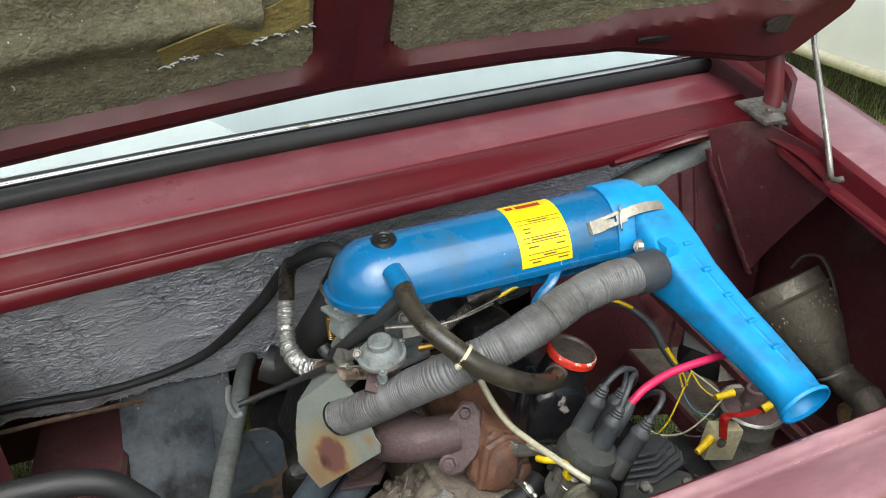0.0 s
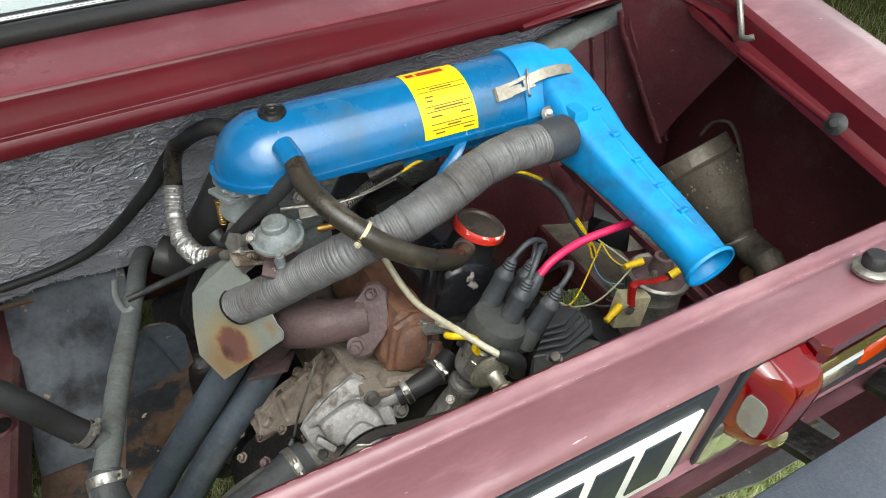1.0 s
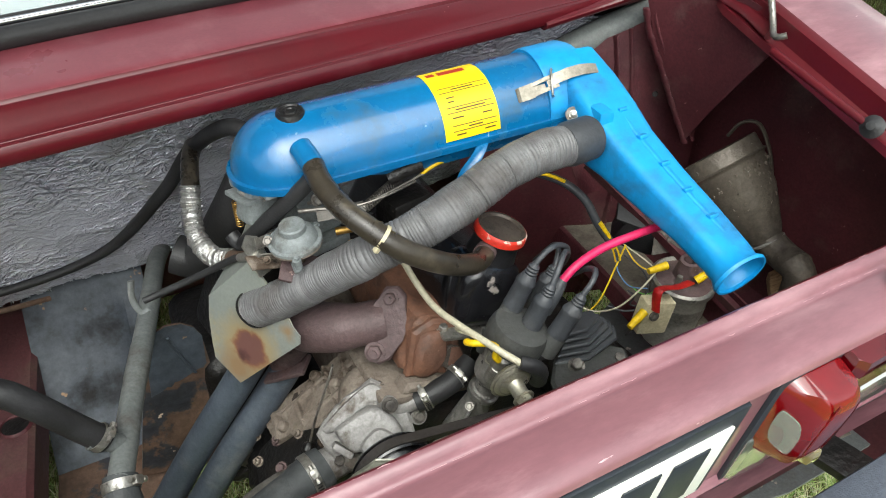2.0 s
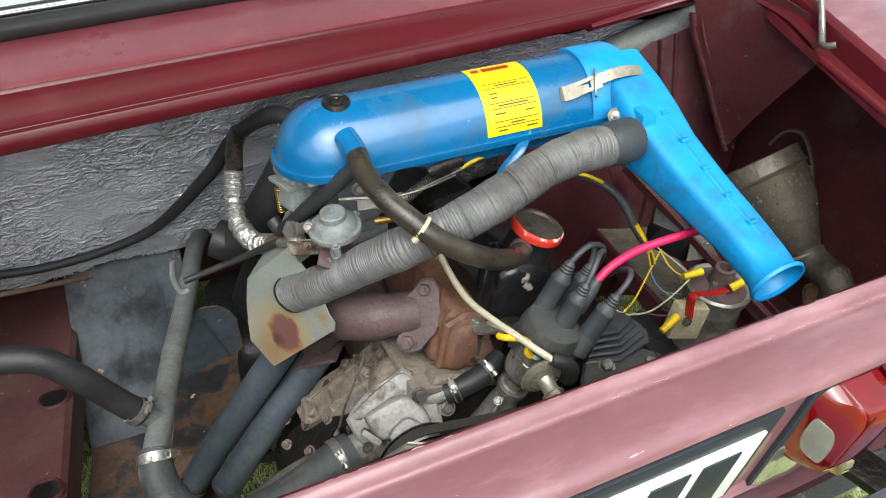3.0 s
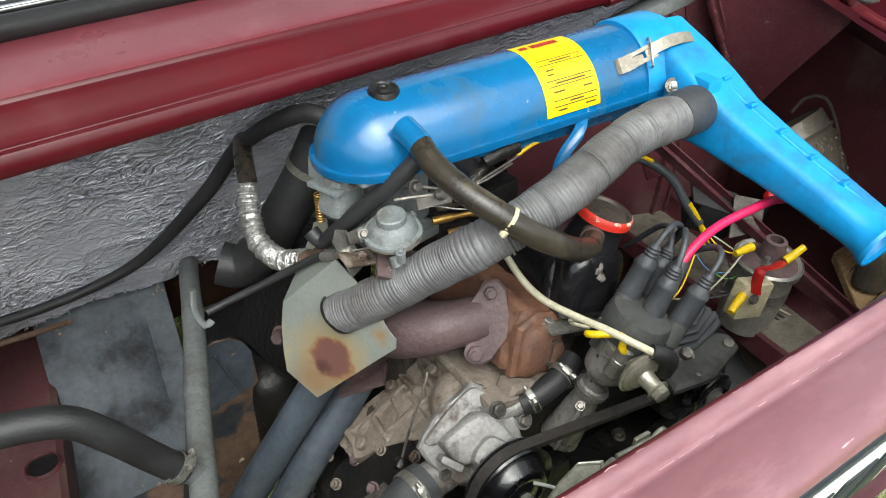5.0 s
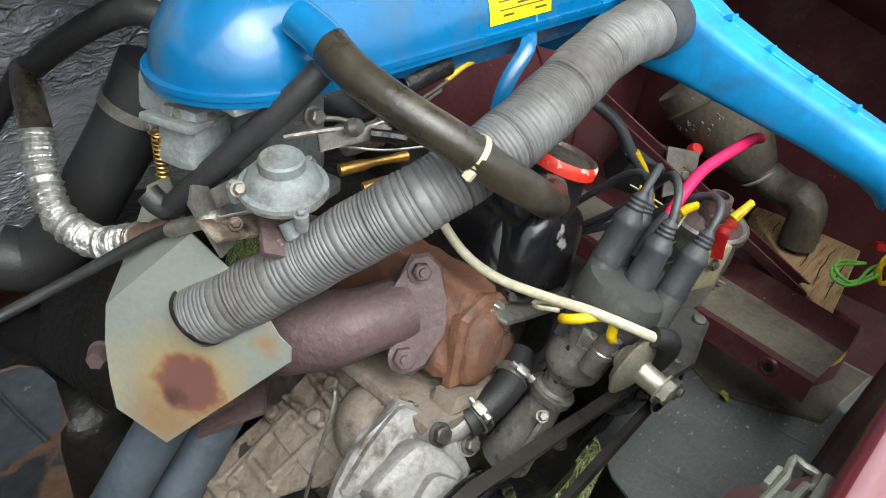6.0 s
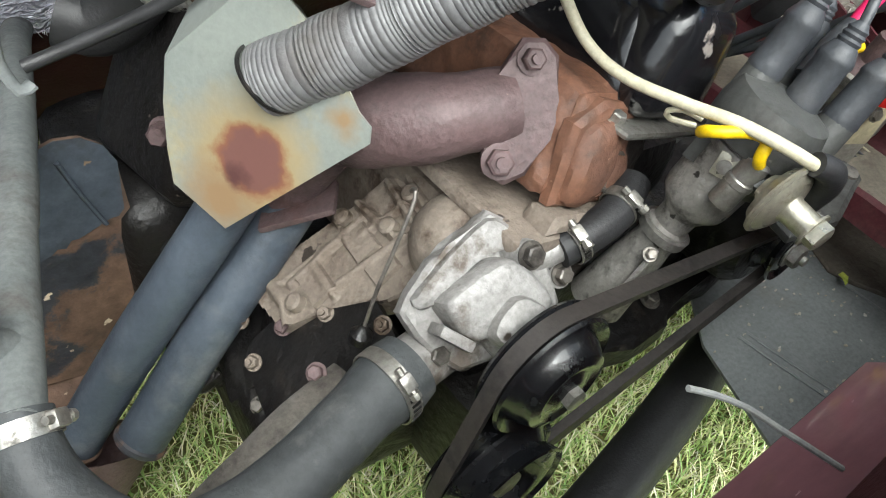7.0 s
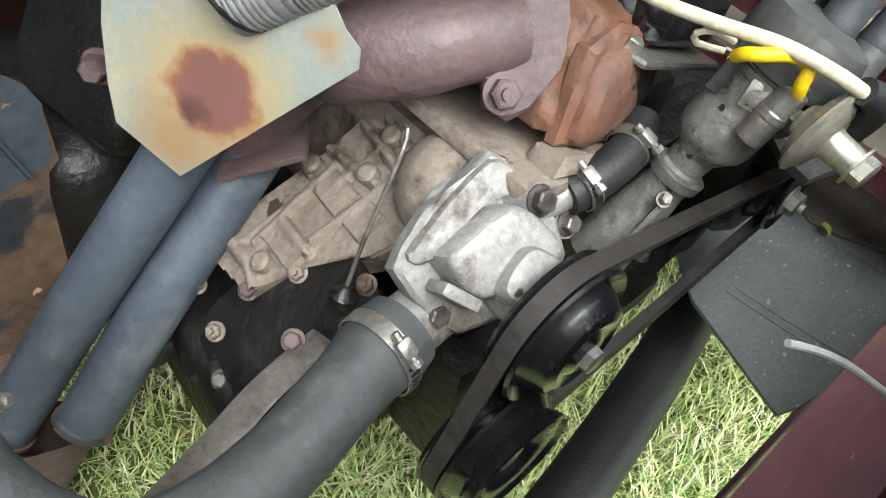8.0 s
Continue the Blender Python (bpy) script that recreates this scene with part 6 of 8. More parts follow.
def cast_height(p, u, v):
    """Cast ribs, a raised pad or two and sand-cast unevenness."""
    x, y = -0.075 + 0.210 * u, -0.058 + 0.127 * v
    h = 0.0016 * noise.noise(p * 55.0) + 0.0007 * noise.noise(p * 190.0)
    for (a, b), (c, d), w, top in RIBS:
        t = max(0.0, min(1.0, ((x - a) * (c - a) + (y - b) * (d - b)) / ((c - a) ** 2 + (d - b) ** 2)))
        h = max(h, top * math.exp(-(math.hypot(x - a - t * (c - a), y - b - t * (d - b)) / w) ** 4) + 0.3 * h)
    pad = max(0.005 * (min(q[0] for q in r) < x < max(q[0] for q in r) and min(q[1] for q in r) < y < max(q[1] for q in r)) for r in PADS)
    return max(h, pad + 0.3 * h)


casting = part("side_casting", grid([BLK @ Vector((x, y, 0.0)) for x, y in ((-0.075, -0.058), (0.135, -0.058), (0.135, 0.069), (-0.075, 0.069))], 130, 130, cast_height, lambda u, v: inside(-0.075 + 0.210 * u, -0.058 + 0.127 * v)), DIRTY_ALU, engine, "stained aluminium side casting with ribs")
part("casting_edge", slab(SIDE, 0.030, BLK @ Matrix.Translation((0, 0, -0.0175)), 0.003), DIRTY_ALU, casting)
for u, v in ((0.055, 0.006), (0.085, 0.015), (-0.041, 0.014), (0.03, 0.046)):
    part("cast_boss", lathe([(0.008, -0.004), (0.0075, 0.008), (0.005, 0.010), (0, 0.010)], BLK @ Vector((u, v, 0)), bn, 14), DIRTY_ALU, casting)
part("round_housing", lathe([(0.0, 0.010), (0.014, 0.009), (0.026, 0.004), (0.035, -0.006), (0.040, -0.020), (0.041, -0.05)], (0.096, 0.380, 0.476), (-0.50, -0.30, 0.80), 30), DIRTY_ALU, engine, "grey rounded housing")

# oily lower engine and sump
sump = part("sump", block((0.070, 0.540, 0.245), (0.230, 0.320, 0.105), (0, 0, -4), 0.02, None, 1.0, 3), BLACK_OIL_AND_SHADE, engine, "oily black sump")
part("lower_case", block((0.060, 0.440, 0.285), (0.150, 0.130, 0.110), (0, 18, -8), 0.014), BLACK_OIL_AND_SHADE, engine, "oily black lower case")
part("timing_case", block((0.175, 0.385, 0.375), (0.160, 0.090, 0.140), (0, 6, 0), 0.014), BLACK_OIL_AND_SHADE, engine, "oily black timing case")
part("front_cover", block((0.150, 0.350, 0.280), (0.150, 0.070, 0.140), (0, 0, 0), 0.012), BLACK_OIL_AND_SHADE, engine, "oily black pulley cover")
part("front_plate", block((0.262, 0.390, 0.315), (0.280, 0.080, 0.220), (0, -6, 0), 0.014), BLACK_OIL_AND_SHADE, engine, "oily black front plate")
part("gearbox", block((-0.020, 0.780, 0.230), (0.120, 0.260, 0.220), (0, 0, 6), 0.04, None, 0.9, 3), BLACK_OIL_AND_SHADE, engine, "oily dark gearbox")
part("side_cover", slab(rounded(-0.062, 0.062, -0.056, 0.050, 0.02, 5), 0.008, pose(0.004, 0.418, 0.366, 0, -40, -10)), BLACK_OIL_AND_SHADE, sump, "flat black side cover")
for p in ((0.0205, 0.434, 0.384), (-0.010, 0.374, 0.380), (0.040, 0.385, 0.408), (-0.036, 0.450, 0.342), (-0.026, 0.492, 0.344)):
    part("cover_bolt", bolt(p, (-0.6, -0.25, 0.75), 0.0095, 0.006, True, 0.003), DIRTY_ALU, sump)
part("mount_lug", block((-0.050, 0.530, 0.285), (0.030, 0.050, 0.030), (10, -30, 20), 0.008), GREY_STEEL, sump, "grey cast mounting lug")
part("hose_bracket", tube([(-0.002, 0.372, 0.398), (-0.049, 0.364, 0.394), (-0.091, 0.352, 0.388), (-0.130, 0.345, 0.375)], 0.0110, 8, flat=0.16), GREY_STEEL, sump, "greasy flat bracket strip")
part("mount_lug", block((-0.030, 0.470, 0.290), (0.050, 0.030, 0.020), (0, -38, -14), 0.006), BLACK_OIL_AND_SHADE, sump)
LUG = Vector((-0.060, 0.520, 0.262))
part("mount_lug", lathe([(0.008, -0.010), (0.017, -0.010), (0.019, -0.004), (0.019, 0.006), (0.015, 0.011), (0.008, 0.011)], LUG, (-0.3, -0.4, 0.85), 20), BLACK_OIL_AND_SHADE, sump, "cast mounting eye")
part("lug_web", lumpy(block(LUG + Vector((0.030, 0.0, 0.004)), (0.060, 0.030, 0.020), (0, -14, 10), 0.006), 0.0015, 70, 2), BLACK_OIL_AND_SHADE, sump)
part("sump_flange", tube([(-0.044, 0.520, 0.275), (-0.040, 0.470, 0.280), (-0.034, 0.420, 0.285), (-0.026, 0.370, 0.290)], lambda u, q: 0.0075 + 0.0015 * math.sin(q * 190), 8, 0.005, flat=0.6), BLACK_OIL_AND_SHADE, sump, "oily flange edge")
for p, mt in (((-0.018, 0.382, 0.396), RUST_IRON), ((-0.040, 0.440, 0.296), GREY_STEEL), ((-0.036, 0.400, 0.300), GREY_STEEL), ((-0.006, 0.455, 0.362), RUST_IRON)):
    part("flange_bolt", bolt(p, (-0.5, -0.3, 0.8), 0.010, 0.006), mt, sump)
dip = part("dipstick", tube([(0.022, 0.385, 0.414), (0.035, 0.388, 0.450), (0.055, 0.392, 0.492), (0.066, 0.396, 0.512), (0.070, 0.402, 0.515), (0.072, 0.408, 0.508)], 0.0016, 8), GREY_STEEL, engine, "bent wire dipstick")
part("dipstick_collar", lathe([(0.009, -0.006), (0.009, 0.0), (0.005, 0.003), (0.003, 0.008), (0, 0.008)], (0.021, 0.385, 0.411), (0.3, 0, 1), 14), BLACK_OIL_AND_SHADE, dip)

# exhaust manifold
manifold = thing("exhaust_manifold", (0.08, 0.45, 0.50), "brown rusted cast-iron exhaust manifold", "exhaust manifold")
part("branch", tube([(0.142, 0.402, 0.558), (0.116, 0.410, 0.556), (0.090, 0.428, 0.548), (0.068, 0.458, 0.536), (0.052, 0.500, 0.520), (0.045, 0.56, 0.50)], lambda u, s: 0.0262 + 0.007 * math.sin(u * 3.1) ** 2 + 0.0006 * math.sin(s * 140), 26, 0.004), RUST_IRON, manifold)
FA, FB = Vector((0.120, 0.378, 0.530)), Vector((0.158, 0.403, 0.596))
fz = Vector((-0.62, -0.76, 0.10)).normalized()
fy = (FB - FA).normalized()
fz = (fz - fy * fz.dot(fy)).normalized()
fm = Matrix.Translation((FA + FB) / 2) @ Matrix((fy.cross(fz), fy, fz)).transposed().to_4x4()
part("flange", lumpy(slab([(-0.010, -0.046), (0.006, -0.050), (0.018, -0.040), (0.024, -0.012), (0.030, 0.0), (0.024, 0.014), (0.016, 0.040), (0.004, 0.048), (-0.010, 0.044), (-0.018, 0.020), (-0.024, 0.0), (-0.018, -0.022)], 0.013, fm, 0.003), 0.0006, 120, 1), RUST_IRON, manifold)
part("flange_bolt", bolt((0.117, 0.376, 0.538), fz, 0.016, 0.009, True, 0.003), RUST_IRON, manifold, "rusty hexagon bolt")
part("flange_bolt", bolt((0.150, 0.396, 0.594), fz, 0.013, 0.010, True, 0.005), RUST_IRON, manifold, "rusty nut on a stud")
part("branch", tube([(0.070, 0.480, 0.520), (0.056, 0.496, 0.486), (0.044, 0.508, 0.458), (0.030, 0.520, 0.435)], lambda u, s: 0.021 - 0.003 * u, 16), RUST_IRON, manifold)
part("foot", block((0.034, 0.497, 0.441), (0.064, 0.036, 0.006), (0, -24, -36), 0.002), RUST_IRON, manifold)

# down pipes
downs = thing("exhaust_downpipes", (-0.15, 0.49, 0.2), "pair of blue-grey exhaust down pipes joined below", "exhaust")
for p, q in (((-0.176, 0.540, 0.215), (-0.026, 0.520, 0.432)), ((-0.130, 0.495, 0.240), (0.016, 0.512, 0.405))):
    p, q = Vector(p), Vector(q)
    part("pipe", tube([p, p.lerp(q, 0.5) + Vector((0, 0, 0.004)), q, q + (q - p).normalized() * 0.05], 0.0215, 24), PIPE_PAINT, downs)
    part("pipe_end", lathe([(0.0216, 0), (0.0235, 0.002), (0.0235, 0.006), (0.0216, 0.008)], p, q - p, 24), RUSTY_STEEL, downs)
part("junction", loft([((-0.152, 0.518, 0.230), 0.024, 0.045, 3), ((-0.172, 0.515, 0.198), 0.025, 0.043, 3), ((-0.192, 0.510, 0.160), 0.027, 0.034, 2.4), ((-0.21, 0.50, 0.12), 0.026, 0.026, 2)], 20), RUST_IRON, downs, "brown rusted collector")

# ---- water pump, pulleys and belt ----
pump = thing("water_pump", (0.09, 0.33, 0.40), "pale cast-aluminium water pump with black pulley", "water pump")
PM = Matrix.Translation((0.086, 0.336, 0.450)) @ frame_of((-0.18, -0.72, 0.66), (0.30, 0, 1))
FLANGE = [(-0.063, -0.010), (-0.059, 0.004), (-0.047, 0.027), (-0.036, 0.036), (-0.012, 0.066), (0.013, 0.060), (0.039, 0.038), (0.053, 0.011), (0.046, -0.009), (0.014, -0.032), (-0.015, -0.044), (-0.034, -0.036), (-0.050, -0.024)]
part("mounting_flange", lumpy(slab(FLANGE, 0.018, PM @ Matrix.Translation((0, 0, 0.006)), 0.003), 0.0008, 90, 2), ALU, pump)
part("top_ledge", puff([(-0.058, 0.000), (-0.046, -0.004), (-0.014, 0.034), (0.006, 0.044), (0.002, 0.058), (-0.014, 0.060), (-0.038, 0.032)], ((1, 0.010), (1, 0.019), (0.92, 0.022), (0.6, 0.0225)), PM), ALU, pump)
CASING = [(-0.043, 0.001), (-0.030, 0.016), (-0.011, 0.032), (0.004, 0.035), (0.022, 0.026), (0.036, 0.011), (0.024, -0.002), (0.004, -0.012), (-0.016, -0.021), (-0.030, -0.014)]
part("casing", lumpy(puff(CASING, ((1.04, 0.010), (1.0, 0.031), (0.96, 0.036), (0.88, 0.0385), (0.6, 0.0400), (0.2, 0.0405)), PM), 0.0009, 80, 1), ALU, pump)
bm = puff([(-0.009, -0.003), (0.000, 0.010), (0.010, 0.013), (0.027, 0.006), (0.020, -0.008), (0.002, -0.022), (-0.011, -0.014)], ((1.05, 0.034), (1.0, 0.045), (0.9, 0.049), (0.6, 0.051), (0.2, 0.0515)), PM)
lathe([(0.022, 0.0), (0.020, 0.016), (0.018, 0.026), (0.016, 0.040), (0, 0.040)], (0.090, 0.320, 0.448), (0.02, -0.97, -0.05), 28, bm)
part("snout", bm, ALU, pump)
for x, y, w, h, a in ((-0.030, -0.020, 0.026, 0.008, -20),):
    part("casting_rib", block(PM @ Vector((x, y, 0.026)), (w, h, 0.024), PM.to_3x3().to_4x4() @ pose(0, 0, 0, 0, 0, a), 0.002), ALU, pump)
bm = tube([(0.080, 0.342, 0.428), (0.050, 0.338, 0.426), (0.020, 0.334, 0.426)], 0.021, 22)
block((0.062, 0.330, 0.424), (0.040, 0.016, 0.026), (0, 10, 0), 0.004, bm)
part("inlet", bm, ALU, pump)
part("outlet", tube([(0.118, 0.340, 0.470), (0.138, 0.334, 0.477), (0.152, 0.331, 0.481)], 0.0105, 16), ALU, pump)
for p, s in (((0.111, 0.326, 0.497), 0.013), ((0.072, 0.330, 0.408), 0.013), ((0.041, 0.326, 0.440), 0.012), ((0.146, 0.322, 0.462), 0.011)):
    part("boss", lathe([(0.0115, -0.02), (0.0105, 0.0), (0, 0.0)], p, (-0.10, -0.80, 0.58), 16), ALU, pump)
    part("bolt", bolt(p, (-0.10, -0.80, 0.58), s, 0.007), GREY_STEEL, pump)


def pulley(name, centre, r, parent, bulge=0.006, second=False):
    """A pressed pulley: V groove, rolled rims and a domed face that stands out by bulge."""
    g = r - 0.006
    prof = [(0.0, bulge), (0.012, bulge), (0.018, bulge - 0.003), (0.021, bulge - 0.003), (r * 0.52, bulge - 0.001), (r * 0.66, bulge * 0.86), (r * 0.76, bulge * 0.5), (r * 0.82, 0.003), (r * 0.88, 0.001), (r * 0.95, 0.005), (r, 0.007), (r + 0.0015, 0.0045), (g, -0.002), (g, -0.006), (r + 0.0015, -0.0125), (r, -0.015), (r * 0.9, -0.014), (r * 0.5, -0.013), (0, -0.013)]
    if second:
        prof = [(0.0, 0.006), (0.020, 0.006), (r * 0.50, 0.008), (r * 0.56, 0.020), (r * 0.62, 0.023), (r * 0.80, 0.024), (r * 0.84, 0.027), (r * 0.88, 0.026), (r * 0.84, 0.019), (r * 0.80, 0.015), (r * 0.88, 0.009)] + prof[9:]
    return part(name, lathe(prof, centre, (0, -1, 0), 56), PULLEY, parent)


PULLEY = surface("gloss_black_steel", rgb(16, 17, 19), rgb(26, 27, 30), 14, 0.2, 0.32, coat=0.5, bump=0.03, bump_scale=200, dirt=rgb(56, 54, 52), dirt_scale=20, dirt_from=0.58, dirt_to=0.75)
WP, CR, AL = Vector((0.091, 0.272, 0.446)), Vector((0.063, 0.272, 0.348)), Vector((0.412, 0.272, 0.392))
wheel = pulley("pulley", WP, 0.049, pump, 0.022)
part("pulley_nut", bolt(WP + Vector((0, -0.020, 0)), (0, -1, 0), 0.015, 0.007, True, 0.0), ZINC, wheel, "bright hexagon nut")
crank = thing("crank_pulley", (CR.x, CR.y, CR.z), "satin black grooved crankshaft pulley", "pulley")
pulley("wheel", CR, 0.052, crank, 0.006, True)
part("centre_bolt", bolt(CR + Vector((0, -0.006, 0)), (0, -1, 0), 0.024, 0.012, True), GREY_STEEL, crank)
alternator = thing("alternator", (AL.x, 0.32, AL.z), "dark alternator with small pulley", "alternator")
pulley("pulley", AL, 0.032, alternator)
part("pulley_nut", bolt(AL + Vector((0, -0.006, 0)), (0, -1, 0), 0.020, 0.010, True, 0.004), ZINC, alternator, "bright hexagon nut")
bm = lathe([(0, 0), (0.050, 0.0), (0.060, 0.010), (0.062, 0.050), (0.058, 0.110), (0.030, 0.120), (0, 0.120)], AL + Vector((0, 0.016, 0)), (0, 1, 0), 32)
part("housing", bm, BLACK_OIL_AND_SHADE, alternator)
bm = lumpy(slab([(0.300, 0.268), (0.330, 0.302), (0.385, 0.304), (0.416, 0.270), (0.408, 0.250), (0.345, 0.232), (0.292, 0.242)], 0.014, pose(0, 0, 0.490), 0.004), 0.0010, 60, 2)
part("mount_bracket", bm, BAKELITE, alternator, "greasy cast mounting bracket")
ARM = [(0.190, 0.372), (0.262, 0.366), (0.300, 0.352), (0.347, 0.356), (0.424, 0.350), (0.455, 0.322), (0.400, 0.314), (0.366, 0.322), (0.336, 0.318), (0.318, 0.302), (0.268, 0.300), (0.220, 0.318), (0.190, 0.330)]
part("tension_arm", lumpy(slab(ARM, 0.030, Matrix.Translation((0, 0, 0.300)), 0.005), 0.001, 60, 1), BLACK_OIL_AND_SHADE, alternator, "oily black tension arm")
part("arm_bolt", bolt((0.322, 0.330, 0.316), (0, -0.2, 1), 0.013, 0.008), GREY_STEEL, alternator)
part("bracket_bolt", bolt((0.341, 0.272, 0.497), (-0.1, -0.3, 0.95), 0.014, 0.008), GREY_STEEL, alternator)
part("slotted_screw", lathe([(0, 0.002), (0.0060, 0.002), (0.0066, 0.0), (0.0066, -0.003)], (0.397, 0.257, 0.499), (-0.1, -0.3, 0.95), 16), GREY_STEEL, alternator)
LEAF = [(0.322, 0.280), (0.342, 0.300), (0.392, 0.314), (0.416, 0.304), (0.408, 0.284), (0.362, 0.270)]
for i in range(5):
    m = Matrix.Translation((0.368, 0.292, 0.503 + 0.0075 * i)) @ pose(0, 0, 0, 6 - 3 * i, 4 * i - 6, 5 * i - 8)
    leaf = [((x - 0.368) * (1.05 - 0.07 * i), (y - 0.292) * (1.0 - 0.05 * i) + 0.003 * i) for x, y in LEAF]
    part("cover_rib", lumpy(slab(leaf, 0.0055, m, 0.0016), 0.0008, 80, 1), BOOT, alternator, "ribbed black rubber cover")


def belt_line():
    """The belt's run round three pulleys, clockwise seen from the tail."""
    wheels = [(CR, 0.0485), (WP, 0.0455), (AL, 0.0285)]
    out = []
    for i in range(3):
        (a, ra), (b, rb) = wheels[i], wheels[(i + 1) % 3]
        d = b - a
        dist = math.hypot(d.x, d.z)
        th = math.atan2(d.z, d.x)
        off = math.acos((ra - rb) / dist)
        ang = th + off
        out.append((i, a, ra, ang, b, rb))
    pts = []
    for i in range(3):
        _, a, ra, ang, b, rb = out[i]
        prev = out[i - 1][3]
        start = prev
        stop = ang
        while stop > start:
            stop -= 2 * math.pi
        n = max(2, int((start - stop) / 0.12))
        pts += [Vector((a.x + ra * math.cos(start + (stop - start) * k / n), a.y + 0.004, a.z + ra * math.sin(start + (stop - start) * k / n))) for k in range(n + 1)]
        q = Vector((b.x + rb * math.cos(ang), b.y + 0.004, b.z + rb * math.sin(ang)))
        pts += [pts[-1].lerp(q, k / 12) for k in range(1, 12)]
    return pts


def belt_mesh():
    bm, pts = bmesh.new(), belt_line()
    n, rows = len(pts), []
    for i, p in enumerate(pts):
        tan = (pts[(i + 1) % n] - pts[i - 1]).normalized()
        nrm = tan.cross(Vector((0, 1, 0))).normalized()
        if nrm.dot(p - (CR + WP + AL) / 3) < 0:
            nrm = -nrm
        y = Vector((0, 1, 0))
        rows.append([bm.verts.new(p + q) for q in (nrm * 0.004 - y * 0.0062, nrm * 0.004 + y * 0.0062, -nrm * 0.005 + y * 0.0042, -nrm * 0.005 - y * 0.0042)])
    for i in range(n):
        a, b = rows[i], rows[(i + 1) % n]
        for k in range(4):
            bm.faces.new((a[k], a[(k + 1) % 4], b[(k + 1) % 4], b[k]))
    return bm


BELT = surface("worn_belt_rubber", rgb(48, 44, 42), rgb(62, 57, 54), 30, 0.5, 0.65, bump=0.1, bump_scale=200, dirt=rgb(34, 32, 31), dirt_scale=30, dirt_from=0.5, dirt_to=0.7)
belt = thing("drive_belt", (CR.x, CR.y, 0.27), "worn dark rubber V-belt round three pulleys", "belt")
part("belt", belt_mesh(), BELT, belt)

# lower coolant hose, a deep bend to the steel pipe
low = thing("coolant_hose", (-0.1, 0.31, 0.40), "thick dusty grey coolant hose bending to a steel pipe", "hose")
part("hose", tube([(0.026, 0.335, 0.427), (0.000, 0.330, 0.424), (-0.030, 0.322, 0.421), (-0.070, 0.312, 0.416), (-0.112, 0.308, 0.412), (-0.150, 0.314, 0.414), (-0.176, 0.336, 0.424), (-0.190, 0.366, 0.436), (-0.193, 0.390, 0.450), (-0.190, 0.408, 0.460)], lambda u, s: 0.0230 - 0.004 * max(0.0, u - 0.6) / 0.4 + 0.0045 * max(0.0, 1 - abs(u - 0.05) / 0.10), 24), DUSTY_RUBBER, low)
clamp("clamp", (0.006, 0.331, 0.4245), (1, 0.16, 0.08), 0.0270, low, 0.011, 2.2)
clamp("clamp", (-0.1915, 0.398, 0.455), (0.10, 0.84, 0.50), 0.0198, low, 0.012, 2.6)
steel_pipe = thing("coolant_pipe", (-0.15, 0.45, 0.45), "grey painted steel coolant pipe", "pipe")
part("pipe", tube([(-0.191, 0.398, 0.462), (-0.180, 0.440, 0.462), (-0.155, 0.540, 0.458), (-0.115, 0.690, 0.446), (-0.080, 0.839, 0.431), (-0.060, 0.93, 0.40)], lambda u, s: 0.0145 + 0.0008 * (0.3 < u < 0.42) + 0.0006 * (0.62 < u < 0.66), 20), GREY_PIPE, steel_pipe)
part("branch", tube([(-0.178, 0.448, 0.464), (-0.196, 0.446, 0.484), (-0.210, 0.446, 0.494)], 0.0115, 14), GREY_PIPE, steel_pipe)
left_hose = thing("heater_hose", (-0.25, 0.43, 0.55), "thick black rubber heater hose", "hose")
part("hose", tube([(-0.194, 0.447, 0.483), (-0.216, 0.450, 0.516), (-0.246, 0.452, 0.566), (-0.275, 0.458, 0.596), (-0.330, 0.466, 0.606), (-0.42, 0.48, 0.60), (-0.52, 0.50, 0.58)], 0.0150, 18), RUBBER, left_hose)
clamp("clamp", (-0.199, 0.448, 0.490), (-0.5, 0.06, 0.8), 0.0155, left_hose, 0.010, 1.2)

# stub hose between pump and thermostat
stub = thing("bypass_hose", (0.18, 0.33, 0.48), "short black bypass hose with two clamps", "hose")
part("hose", tube([(0.146, 0.330, 0.480), (0.170, 0.326, 0.487), (0.200, 0.328, 0.494), (0.226, 0.340, 0.500)], 0.0140, 20), RUBBER, stub)
clamp("clamp", (0.158, 0.327, 0.4835), (0.9, -0.1, 0.3), 0.0143, stub, 0.009, 1.9)
clamp("clamp", (0.204, 0.330, 0.495), (0.9, 0.2, 0.25), 0.0143, stub, 0.009, 2.1)

# ---- distributor ----
dist = thing("distributor", (0.215, 0.31, 0.44), "greasy distributor with bakelite cap and vacuum unit", "distributor")
DA = Vector((0.29, -0.20, 0.935)).normalized()
D0 = Vector((0.220, 0.304, 0.472))
part("shaft_housing", lathe([(0.024, -0.07), (0.019, -0.02), (0.0155, 0.004), (0.0165, 0.010), (0.0165, 0.020), (0.0140, 0.022), (0.0145, 0.034), (0.0205, 0.046)], D0, DA, 28), DIST_CAST, dist)
part("base_ring", lathe([(0.0165, 0.010), (0.0195, 0.011), (0.0200, 0.018), (0.0165, 0.019)], D0, DA, 28), ZINC, dist, "bright base ring")
body_d = part("housing", lathe([(0.0142, 0.033), (0.0190, 0.040), (0.0240, 0.046), (0.0255, 0.052), (0.0258, 0.070), (0.0250, 0.074), (0.0258, 0.078), (0.0262, 0.100), (0.025, 0.103)], D0, DA, 36), DIST_CAST, dist)
far = Vector((-0.80, 0.55, 0.36)).normalized()
